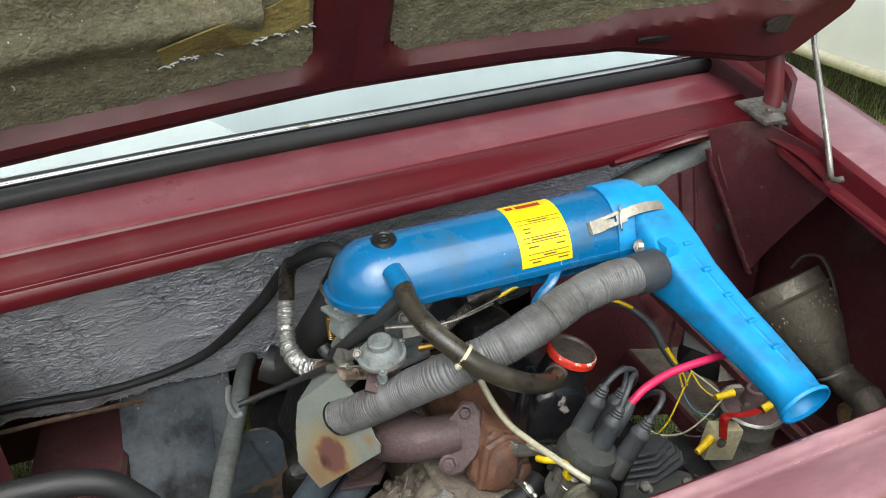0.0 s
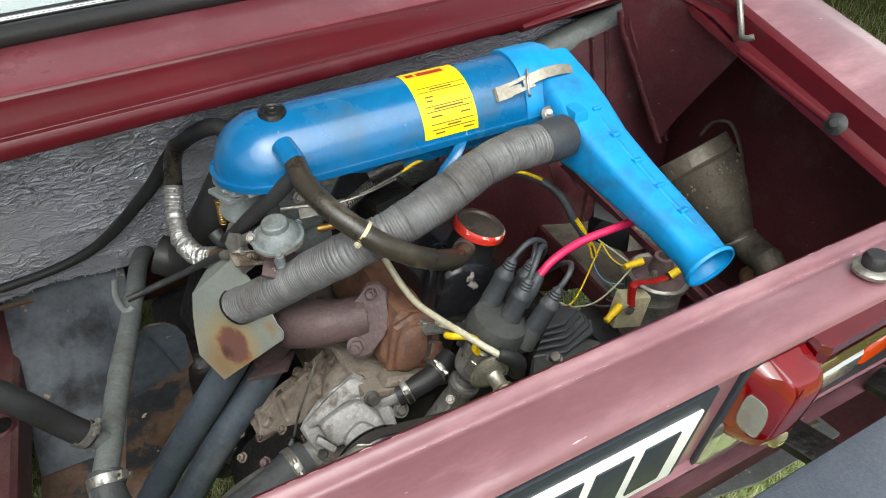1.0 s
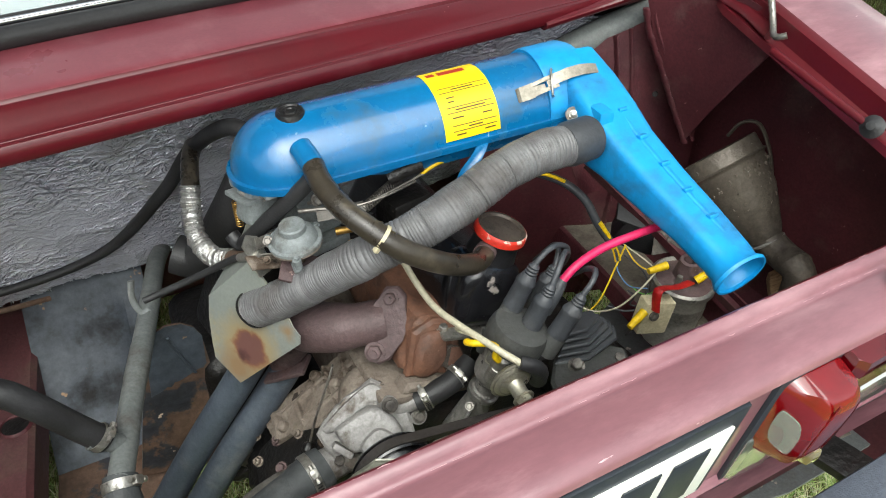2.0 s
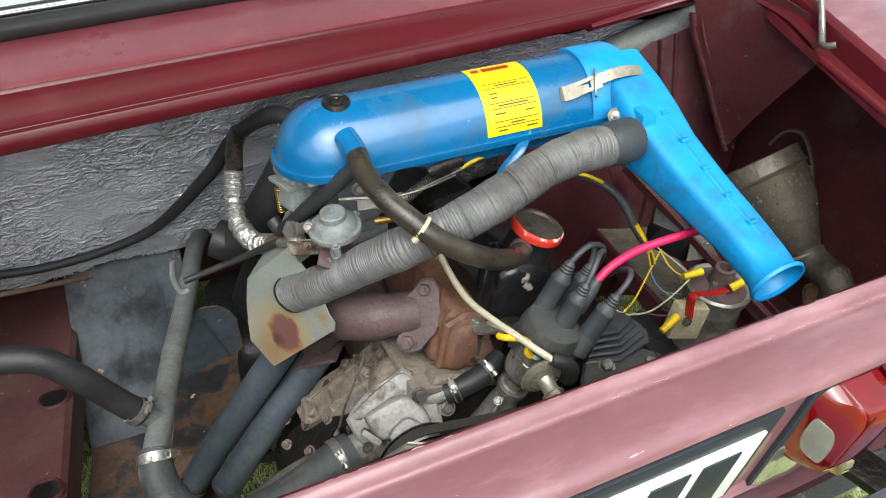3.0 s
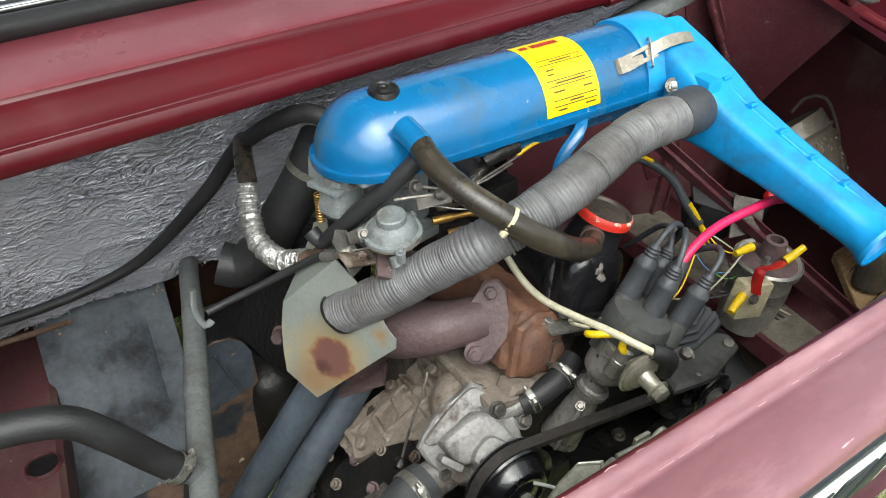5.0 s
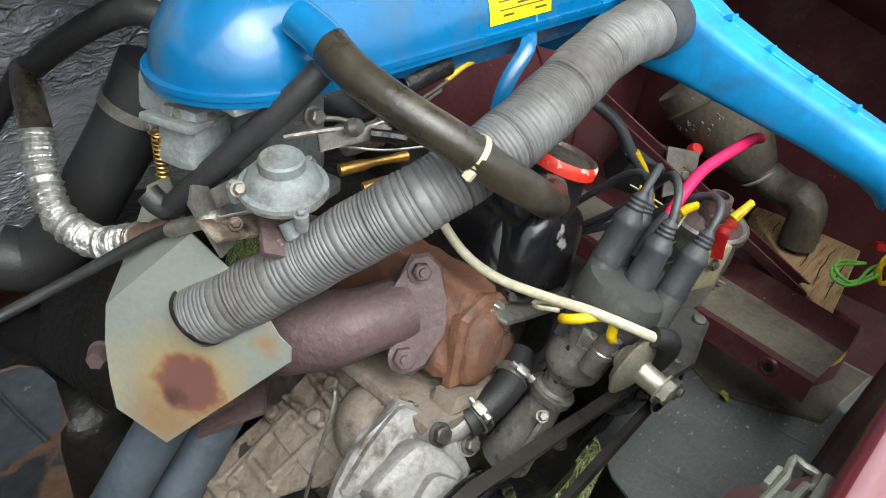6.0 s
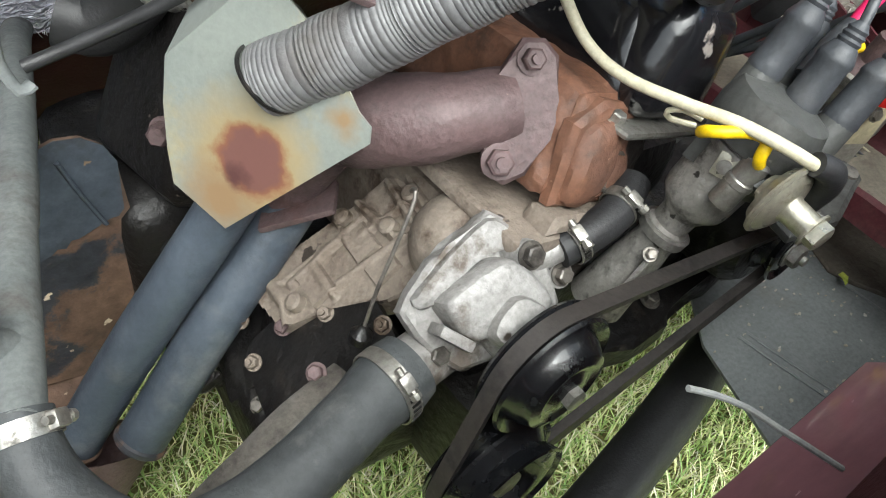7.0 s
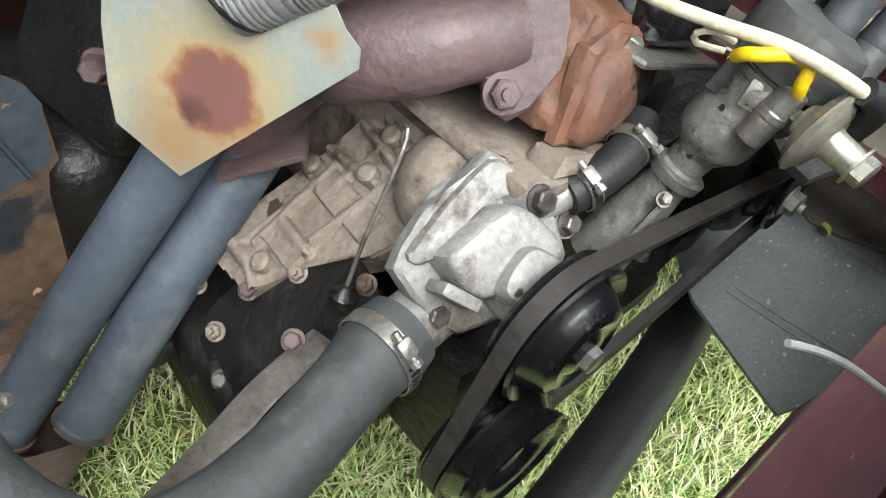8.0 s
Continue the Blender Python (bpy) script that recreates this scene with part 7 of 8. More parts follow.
side, back = Vector((-0.80, -0.55, 0.13)).normalized(), Vector((-0.05, -0.97, -0.19)).normalized()
part("clip_plate", block(Vector((0.2215, 0.2795, 0.561)), (0.014, 0.004, 0.017), Matrix.Rotation(radians(18), 4, "Y") @ Matrix.Rotation(radians(-72), 4, "Z"), 0.001), YELLOW_ZINC, body_d, "riveted tin plate")
part("plate_screw", lathe([(0, 0.0015), (0.005, 0.0015), (0.0045, 0.0), (0.0045, -0.002)], Vector((0.2190, 0.2788, 0.5618)), Vector((-0.92, -0.28, 0.28)), 16), ZINC, body_d)
part("spring_clip", tube([D0 + DA * 0.112 + far * 0.034, D0 + DA * 0.096 + far * 0.029, D0 + DA * 0.074 + far * 0.0275], 0.0055, 8, flat=0.4), BAKELITE, body_d)
CB = Vector((0.215, 0.27, 0.54))
part("condenser", lathe([(0, 0), (0.0085, 0.0), (0.0090, 0.002), (0.0090, 0.016), (0.0098, 0.017), (0.0098, 0.021), (0.0090, 0.022), (0.0090, 0.036), (0.006, 0.038), (0, 0.038)], CB, Vector((0.311, -0.186, 0.932)), 20), ZINC, body_d, "bright metal condenser")
part("condenser_lead", tube([(0.2174, 0.2594, 0.578), (0.2129, 0.2593, 0.586), (0.2162, 0.2605, 0.594), (0.214, 0.2647, 0.597), (0.2075, 0.2712, 0.598), (0.1965, 0.2786, 0.597), (0.1923, 0.2866, 0.594), (0.1972, 0.2925, 0.588)], 0.0040, 10), YELLOW_WIRE, body_d, "yellow insulated lead")
part("earth_wire", tube([(0.207, 0.300, 0.589), (0.200, 0.310, 0.592), (0.196, 0.318, 0.588), (0.202, 0.318, 0.580), (0.214, 0.306, 0.578)], 0.0020, 8), CREAM, body_d)
part("body_band", lathe([(0.0258, 0.092), (0.0275, 0.093), (0.0275, 0.098), (0.0260, 0.099)], D0, DA, 36), DIST_CAST, body_d)
part("hold_down_bolt", bolt((0.200, 0.292, 0.480), (-0.4, -0.5, 0.75), 0.007, 0.005), GREY_STEEL, dist)
part("rib", tube([D0 + DA * 0.008 + side * 0.0205, D0 - DA * 0.03 + side * 0.0265, D0 - DA * 0.065 + side * 0.030], 0.0022, 6), ALU, dist)
dist_cap = part("cap", lathe([(0.031, 0.101), (0.0350, 0.103), (0.0360, 0.116), (0.0350, 0.126), (0.032, 0.134), (0.018, 0.138), (0, 0.138)], D0, DA, 36), BAKELITE, dist, "grey-black bakelite cap")
BOOTS = [((0.262, 0.301, 0.610), (0.286, 0.297, 0.662)), ((0.270, 0.274, 0.598), (0.291, 0.271, 0.648)), ((0.292, 0.254, 0.590), (0.318, 0.250, 0.638)), ((0.300, 0.305, 0.596), (0.320, 0.306, 0.640))]
wires_to = [[(0.302, 0.299, 0.672), (0.322, 0.306, 0.668), (0.342, 0.314, 0.650), (0.356, 0.336, 0.61), (0.36, 0.38, 0.55)], [(0.303, 0.277, 0.664), (0.318, 0.290, 0.668), (0.336, 0.306, 0.652), (0.350, 0.334, 0.61), (0.358, 0.38, 0.56)], [(0.331, 0.252, 0.651), (0.343, 0.264, 0.653), (0.348, 0.288, 0.636), (0.354, 0.322, 0.60), (0.362, 0.38, 0.55)], [(0.332, 0.318, 0.650), (0.345, 0.345, 0.635), (0.36, 0.40, 0.57)]]
for (p, q), w in zip(BOOTS, wires_to):
    p, q = Vector(p), Vector(q)
    ax = q - p
    h = ax.length
    part("tower", lathe([(0.0125, -0.030), (0.0120, -0.004), (0.010, 0.004), (0, 0.004)], p, ax, 18), BAKELITE, dist_cap)
    lead = thing("ignition_lead", (q.x, q.y, q.z), "dark spark plug lead with grey rubber boot", "ignition lead", "ignition leads")
    part("boot", lathe([(0.0, -0.004), (0.0118, -0.004), (0.0124, -0.001), (0.0118, 0.003), (0.0112, h * 0.50), (0.0120, h * 0.53), (0.0118, h * 0.58), (0.0084, h * 0.72), (0.0070, h * 0.74), (0.0078, h * 0.78), (0.0066, h * 0.81), (0.0074, h * 0.85), (0.0062, h * 0.88), (0.0068, h * 0.92), (0.0050, h * 0.96), (0.0040, h), (0, h)], p, ax, 22), BOOT, lead)
    part("cable", tube([q - ax * 0.1, q] + w, 0.0034, 10), BOOT, lead)
pink = thing("coil_lead", (0.38, 0.29, 0.66), "magenta coil lead to the distributor", "ignition lead")
part("boot", lathe([(0.0, 0.0), (0.0115, 0.0), (0.0105, 0.020), (0.0085, 0.034), (0.0062, 0.042), (0, 0.042)], (0.288, 0.282, 0.604), (0.62, 0.05, 0.72), 18), BOOT, pink, "grey rubber boot")
part("cable", tube([(0.312, 0.284, 0.632), (0.335, 0.286, 0.648), (0.375, 0.289, 0.657), (0.425, 0.284, 0.664), (0.450, 0.283, 0.664), (0.478, 0.286, 0.655)], 0.0050, 12), PINK, pink)
VA = Vector((-0.06, -0.98, -0.14)).normalized()
VC = Vector((0.2235, 0.2405, 0.562))
vac = lathe([(0, -0.012), (0.009, -0.012), (0.012, -0.008), (0.020, -0.006), (0.0225, -0.003), (0.0262, -0.001), (0.0268, 0.001), (0.0250, 0.0026), (0.0232, 0.0024), (0.0214, 0.0045), (0.0186, 0.0060), (0.0172, 0.0054), (0.0140, 0.0075), (0.0105, 0.0080), (0.0092, 0.010), (0.0088, 0.026), (0, 0.026)], VC, VA, 40)
vac_ob = part("vacuum_unit", vac, YELLOW_ZINC, dist, "yellow-zinc vacuum advance capsule")
part("union_nut", bolt(VC + VA * 0.026, VA, 0.016, 0.008, True), YELLOW_ZINC, vac_ob)
part("capsule_arm", tube([D0 + DA * 0.075 + back * 0.024, VC - VA * 0.012], 0.008, 10, flat=0.5), BAKELITE, dist)
elbow_r = part("vacuum_elbow", tube([(0.228, 0.234, 0.592), (0.240, 0.228, 0.586), (0.252, 0.230, 0.570), (0.256, 0.238, 0.550)], lambda u, q: 0.0075 + 0.004 * u, 14), RUBBER, vac_ob, "black rubber elbow")
cream = thing("vacuum_tube", (0.19, 0.35, 0.60), "cream plastic vacuum tube", "tube")
part("tube", tube([(0.168, 0.430, 0.655), (0.172, 0.412, 0.640), (0.183, 0.385, 0.606), (0.188, 0.352, 0.596), (0.196, 0.312, 0.598), (0.204, 0.277, 0.602), (0.216, 0.250, 0.598), (0.230, 0.232, 0.590)], 0.0040, 12), CREAM, cream)

# ---- hoses and cables towards the bulkhead ----
foiled = thing("foil_wrapped_pipe", (0.0, 0.60, 0.56), "preheater pipe wrapped in crinkled foil", "pipe")
part("wrap", tube([(-0.012, 0.672, 0.652), (-0.020, 0.656, 0.624), (-0.024, 0.630, 0.595), (-0.014, 0.590, 0.588), (-0.004, 0.566, 0.597), (0.004, 0.550, 0.604)], lambda u, s: 0.0128 + 0.0010 * math.sin(s * 620 + 2 * math.sin(s * 130)) + 0.0009 * math.sin(s * 1450 + math.sin(s * 90)), 18, 0.0016), FOIL_WRAP, foiled)
part("bare_end", tube([(0.000, 0.556, 0.601), (0.010, 0.538, 0.610), (0.022, 0.520, 0.622)], lambda u, s: 0.0122 + 0.001 * math.sin(s * 500), 16), RUSTY_STEEL, foiled, "rusty bare end")
part("upper_sleeve", tube([(-0.013, 0.668, 0.648), (-0.002, 0.705, 0.668), (0.012, 0.745, 0.672), (0.03, 0.80, 0.67)], 0.0120, 14), OILY_RUBBER, foiled, "dark rubber sleeve")
big = thing("air_duct_hose", (0.02, 0.70, 0.55), "fat black rubber hose beside the bulkhead", "hose")
part("hose", tube([(0.085, 0.655, 0.690), (0.062, 0.668, 0.640), (0.036, 0.690, 0.585), (0.004, 0.715, 0.525), (-0.025, 0.730, 0.498), (-0.050, 0.745, 0.505)], 0.030, 24), RUBBER, big)
clamp("clamp", (0.068, 0.664, 0.653), (0.4, -0.22, 0.9), 0.0305, big, 0.010, 3.6)
cable = thing("black_cable", (-0.1, 0.85, 0.55), "thick black cable slung across the foil", "cable")
part("cable", tube([(0.066, 0.560, 0.752), (0.040, 0.610, 0.752), (0.007, 0.745, 0.665), (-0.043, 0.801, 0.577), (-0.146, 0.877, 0.459), (-0.293, 0.899, 0.423), (-0.45, 0.886, 0.444), (-0.62, 0.88, 0.44)], lambda u, s: 0.0105 - 0.003 * min(1.0, max(0.0, (u - 0.30) / 0.3)), 14), RUBBER, cable)
brown_cable = thing("brown_pipe", (-0.4, 0.84, 0.33), "thin rusty brown pipe along the rail", "pipe")
part("pipe", tube([(-0.60, 0.84, 0.430), (-0.42, 0.85, 0.426), (-0.30, 0.87, 0.407), (-0.25, 0.90, 0.385)], 0.0045, 10), RUSTY_STEEL, brown_cable)
choke = thing("choke_cable", (-0.05, 0.54, 0.59), "black choke cable with zinc end stop", "cable")
part("sheath", tube([(-0.110, 0.580, 0.560), (-0.085, 0.575, 0.568), (-0.040, 0.553, 0.592), (0.000, 0.520, 0.625), (0.012, 0.492, 0.643)], 0.0046, 10), RUBBER, choke)
part("end_stop", tube([(0.006, 0.502, 0.637), (0.016, 0.478, 0.652), (0.024, 0.462, 0.661)], 0.0056, 12), ZINC, choke)
part("inner_wire", tube([(0.022, 0.466, 0.659), (0.040, 0.440, 0.672)], 0.0010, 6), ZINC, choke)
part("bracket", slab([(-0.012, -0.020), (0.012, -0.020), (0.012, 0.022), (0.0, 0.030), (-0.012, 0.022)], 0.0024, Matrix.Translation((0.021, 0.466, 0.655)) @ frame_of((0.45, -0.75, 0.45))), ZINC, choke)
part("hook", tube([(-0.117, 0.590, 0.588), (-0.122, 0.584, 0.566), (-0.117, 0.576, 0.547), (-0.108, 0.578, 0.548)], 0.0048, 10, flat=0.6), GREY_PIPE, choke)

# ---- bracket plate low on the left ----
flap = thing("steel_flap", (-0.11, 0.68, 0.12), "bent steel flap, grey-blue above and rusted below", "bracket")
part("sheet", slab([(-0.200, 0.14), (-0.075, 0.105), (-0.046, 0.222), (-0.050, 0.390), (-0.058, 0.410), (-0.074, 0.424), (-0.095, 0.428), (-0.128, 0.418)], 0.004, Matrix.Translation((0, 0.684, 0)) @ pose(0, 0, 0, 90, 0, 0), 0.0), RUSTY_STEEL, flap)
edge = [(-0.146 + 0.092 * i / 14, 0.302 + 0.030 * i / 14 + 0.006 * noise.noise((i * 0.9, 0, 3))) for i in range(15)]
part("paint", slab(edge + [(-0.0495, 0.390), (-0.0575, 0.4105), (-0.0738, 0.4245), (-0.095, 0.4285), (-0.1285, 0.4185)], 0.001, Matrix.Translation((0, 0.6810, 0)) @ pose(0, 0, 0, 90, 0, 0)), GREY_BLUE, flap, "flaking grey-blue paint")
part("crease", tube([(-0.098, 0.680, 0.408), (-0.088, 0.680, 0.37), (-0.074, 0.680, 0.325)], 0.005, 8, flat=0.5), GREY_BLUE, flap)
part("hex_bolt", bolt((-0.02, 0.62, 0.452), (-0.6, -0.6, 0.3), 0.017, 0.016), RUST_IRON, engine, "rusty bolt head")
# Its black colour paints the unlit void at the engine's back.
gear = block((0.06, 0.72, 0.42), (0.15, 0.16, 0.20), (0, 20, 10), 0.03, None, 0.8, 3)
part("bell_housing", gear, BLACK_OIL_AND_SHADE, engine, "bell housing coloured black as the dark void behind the engine")

# ---- right side of the bay ----
COIL_CAN = surface("grey_lacquered_can", rgb(172, 168, 160), rgb(142, 138, 130), 14, 0.36, 0.5, metal=0.2, bump=0.06, bump_scale=120, dirt=rgb(92, 84, 74), dirt_scale=16, dirt_from=0.55, dirt_to=0.75)
coil = thing("ignition_coil", (0.60, 0.345, 0.36), "grey can ignition coil with red strap", "ignition coil")
CX = Vector((0.5773, 0.3373, 0.5))
CZ = Vector((0.02, -0.10, 0.99)).normalized()
part("can", lathe([(0.0000, -0.1232), (0.0254, -0.1232), (0.0368, -0.1144), (0.0394, -0.0660), (0.0400, -0.0198), (0.0425, -0.0132), (0.0438, -0.0044), (0.0445, 0.0000), (0.0419, 0.0022), (0.0381, -0.0033), (0.0000, -0.0044)], CX, CZ, 36), COIL_CAN, coil)
part("rim", lathe([(0.0425, -0.0110), (0.0460, -0.0088), (0.0465, 0.0000), (0.0432, 0.0033), (0.0413, -0.0011)], CX, CZ, 36), ZINC, coil, "bright crimped rim")
part("top", lathe([(0.0419, -0.0022), (0.0254, 0.0011), (0.0178, 0.0066), (0.0140, 0.0330), (0.0089, 0.0341), (0.0089, 0.0132), (0.0000, 0.0132)], CX, CZ, 28), RUST_IRON, coil, "brown tower")
part("strap", tube([CX + Vector((-0.0214, -0.0300, 0.0213)), CX + Vector((-0.0582, -0.0420, 0.0365)), CX + Vector((-0.0941, -0.0480, 0.0523)), CX + Vector((-0.1031, -0.0500, 0.0507)), CX + Vector((-0.1027, -0.0500, 0.0354)), CX + Vector((-0.1023, -0.0520, 0.0203))], 0.0068, 8, flat=0.35), RED_TAPE, coil, "red plastic strap")
part("terminal_block", block(CX + Vector((-0.0907, -0.0380, -0.0004)), (0.044, 0.022, 0.052), (0, 10, -14), 0.003), TIE, coil, "cream terminal block")
part("block_screw", bolt(CX + Vector((-0.1035, -0.0520, 0.0120)), (-0.2, -0.9, 0.2), 0.009, 0.003), GREY_STEEL, coil)
for o, d in (((-0.0242, 0.014, 0.022), (-0.9, 0.1, -0.05)), ((-0.0058, -0.026, 0.0153), (0.7, -0.2, 0.5)), ((-0.1118, -0.042, 0.0157), (-0.9, -0.2, -0.35))):
    p = CX + Vector(o)
    d = Vector(d).normalized()
    part("spade_sleeve", tube([p, p + d * 0.014, p + d * 0.030], lambda u, s: 0.0062 - 0.0016 * u, 10), YELLOW_WIRE, coil, "yellow connector sleeve")
part("terminal", bolt(CX + Vector((-0.018, -0.008, 0.004)), (0, 0, 1), 0.008, 0.010), ZINC, coil)
part("terminal", bolt(CX + Vector((0.018, -0.014, 0.002)), (0, 0, 1), 0.008, 0.007), ZINC, coil)
part("mount_band", lathe([(0.0404, -0.0550), (0.0414, -0.0550), (0.0414, -0.0330), (0.0404, -0.0330)], CX, CZ, 36), ZINC, coil)
part("mount_bolt", bolt((0.640, 0.355, 0.430), (0.6, -0.7, 0.3), 0.012, 0.008), GREY_STEEL, coil)

harness = thing("wiring_loom", (0.5, 0.36, 0.5), "loose yellow, white and green wires by the coil", "wires")
for mt, r, pts in (
    (YELLOW_WIRE, 0.0018, [(0.526, 0.409, 0.531), (0.507, 0.402, 0.504), (0.476, 0.39, 0.466), (0.456, 0.389, 0.448)]),
    (CREAM, 0.0018, [(0.536, 0.351, 0.519), (0.51, 0.352, 0.494), (0.479, 0.357, 0.471), (0.453, 0.373, 0.462), (0.439, 0.389, 0.465)]),
    (YELLOW_WIRE, 0.0015, [(0.525, 0.407, 0.528), (0.529, 0.389, 0.513), (0.538, 0.372, 0.506), (0.549, 0.363, 0.51)]),
    (LIGHT_BLUE_WIRE, 0.0012, [(0.516, 0.414, 0.508), (0.512, 0.401, 0.492), (0.518, 0.38, 0.478), (0.536, 0.362, 0.479)]),
    (RUBBER, 0.0014, [(0.523, 0.338, 0.462), (0.521, 0.329, 0.453), (0.501, 0.335, 0.44), (0.484, 0.339, 0.429)]),
    (GREEN, 0.0013, [(0.52, 0.379, 0.478), (0.526, 0.366, 0.472), (0.535, 0.357, 0.473), (0.547, 0.353, 0.481)]),
    (CREAM, 0.0015, [(0.534, 0.426, 0.521), (0.547, 0.402, 0.51), (0.556, 0.383, 0.501), (0.56, 0.373, 0.496)]),
    (BOOT, 0.0016, [(0.526, 0.409, 0.512), (0.539, 0.38, 0.498), (0.536, 0.361, 0.478), (0.523, 0.36, 0.464)]),
    (BOOT, 0.0022, [(0.48, 0.378, 0.458), (0.495, 0.36, 0.455), (0.522, 0.341, 0.464), (0.536, 0.339, 0.475)]),
    (RUBBER, 0.0018, [(0.503, 0.368, 0.485), (0.507, 0.357, 0.48), (0.499, 0.355, 0.47), (0.507, 0.346, 0.469)]),
    (BOOT, 0.0018, [(0.610, 0.320, 0.400), (0.640, 0.290, 0.380), (0.680, 0.250, 0.360), (0.720, 0.200, 0.345)]),
    (CREAM, 0.0014, [(0.615, 0.322, 0.405), (0.645, 0.295, 0.385), (0.685, 0.255, 0.364), (0.720, 0.207, 0.348)]),
    (BOOT, 0.0018, [(0.605, 0.318, 0.396), (0.635, 0.285, 0.376), (0.675, 0.245, 0.356), (0.715, 0.195, 0.342)]),
    (YELLOW_WIRE, 0.0020, [(0.648, 0.276, 0.372), (0.664, 0.262, 0.366), (0.676, 0.250, 0.361)]),
    (YELLOW_WIRE, 0.0022, [(0.620, 0.180, 0.360), (0.640, 0.165, 0.350), (0.672, 0.158, 0.352), (0.705, 0.170, 0.365)]),
    (BOOT, 0.0050, [(0.60, 0.215, 0.385), (0.625, 0.190, 0.365), (0.665, 0.172, 0.352), (0.715, 0.168, 0.362)]),
):
    part("wire", tube(pts, r * 0.75, 8, 0.004), mt, harness)
for i, (dx, dz) in enumerate(((0, 0), (0.004, 0.006), (-0.006, 0.003))):
    part("wire_loop", tube([(0.690, 0.185, 0.470), (0.640 + dx, 0.205, 0.478 + dz), (0.622 + dx, 0.200, 0.474 + dz), (0.628 + dx, 0.186 - dz, 0.472), (0.660, 0.172 + dx, 0.474 + dz), (0.698, 0.172, 0.472)], 0.0019, 8, 0.004), GREEN, harness, "green wire loop")
for z in (0.0, 0.008):
    part("wire_loop", tube([(0.742, 0.160, 0.47), (0.715, 0.158, 0.492 + z), (0.690, 0.160, 0.500 + z), (0.668, 0.168, 0.484 + z), (0.676, 0.160, 0.462), (0.73, 0.150, 0.452)], 0.0028, 8, 0.004), YELLOW_WIRE, harness, "yellow wire loop")
part("red_connector", block((0.735, 0.185, 0.475), (0.020, 0.012, 0.010), (0, 20, 30), 0.003), RED_TAPE, harness)

loom = thing("dark_loom", (0.42, 0.42, 0.62), "dark taped cable loom with yellow tail", "cable")
part("loom", tube([(0.395, 0.47, 0.66), (0.425, 0.440, 0.650), (0.445, 0.415, 0.630), (0.455, 0.395, 0.600), (0.468, 0.380, 0.575)], 0.0058, 12), BOOT, loom)
for k, mt in enumerate((YELLOW_WIRE, RED_TAPE, YELLOW_WIRE)):
    part("wire", tube([(0.350 + 0.004 * k, 0.470, 0.660 + 0.004 * k), (0.380, 0.468 + 0.003 * k, 0.666), (0.408, 0.452 + 0.003 * k, 0.660)], 0.0014, 6), mt, loom)
    part("wire", tube([(0.463, 0.388 + 0.002 * k, 0.588), (0.470 + 0.003 * k, 0.376, 0.566), (0.474 + 0.004 * k, 0.370, 0.545)], 0.0013, 6), mt if k != 1 else BOOT, loom)
part("wire", tube([(0.380, 0.450, 0.672), (0.400, 0.440, 0.668), (0.422, 0.432, 0.656)], 0.0024, 8), YELLOW_WIRE, loom)
part("wire", tube([(0.455, 0.392, 0.604), (0.464, 0.382, 0.585), (0.472, 0.376, 0.565)], 0.0034, 8), YELLOW_WIRE, loom)

relay = thing("relay_box", (0.54, 0.46, 0.50), "black relay box on a bracket", "relay")
part("case", block((0.578, 0.440, 0.520), (0.070, 0.040, 0.052), (20, 20, -35), 0.005), RUBBER, relay)
part("lid", block((0.572, 0.436, 0.549), (0.074, 0.044, 0.006), (20, 20, -35), 0.002), RUBBER, relay)
part("bracket", slab([(-0.022, -0.03), (0.022, -0.022), (0.026, 0.022), (-0.018, 0.032)], 0.003, pose(0.596, 0.398, 0.530, 70, 0, -30)), GREY_STEEL, relay, "bare steel bracket")
part("screw", bolt((0.592, 0.391, 0.530), (-0.45, -0.8, 0.3), 0.010, 0.006), GREY_STEEL, relay)

plank = thing("wooden_board", (0.72, 0.27, 0.40), "rough offcut of bare pine board", "wood")
bm = slab([(0.799, 0.358), (0.640, 0.193), (0.650, 0.187), (0.828, 0.212), (0.831, 0.30), (0.825, 0.36)], 0.018, pose(0, 0, 0.403), 0.002)
part("board", bm, WOOD, plank)
rnd = random.Random(5)
for k, (x, y, n) in enumerate(((0.674, 0.205, 6), (0.692, 0.228, 6), (0.716, 0.254, 5), (0.746, 0.287, 4), (0.768, 0.314, 3))):
    pts = [(x + 0.022 * i, y + 0.002 * i + rnd.uniform(-0.002, 0.002), 0.4123) for i in range(n)]
    part("crack", tube(pts, lambda u, q: 0.0004 + 0.0007 * math.sin(3.1 * u), 5, 0.006, True, 0.4), WOOD_SPLIT, plank, "dark split")
part("prop", block((0.765, 0.270, 0.335), (0.08, 0.045, 0.116), (0, 0, 20), 0.004), BLACK_OIL_AND_SHADE, plank, "dark block under the board")

funnel = thing("metal_funnel", (0.74, 0.36, 0.45), "old welded sheet-metal funnel with bent spout", "funnel")
F0, F1 = Vector((0.745, 0.450, 0.580)), Vector((0.765, 0.358, 0.490))
fa = (F1 - F0)
fl = fa.length
part("cone", lathe([(0.061, -0.024), (0.0625, -0.021), (0.062, 0.0), (0.063, 0.004), (0.061, 0.008), (0.054, fl * 0.45), (0.030, fl * 0.95), (0.026, fl)], F0, fa, 40), GALV, funnel)
part("rim_weld", lathe([(0.062, 0.0), (0.066, 0.003), (0.062, 0.007)], F0, fa, 40), GALV, funnel)
part("spout", tube([F1 - fa * 0.05, F1 + Vector((0.002, -0.035, -0.010)), (0.758, 0.288, 0.484)], 0.024, 22), GALV, funnel)
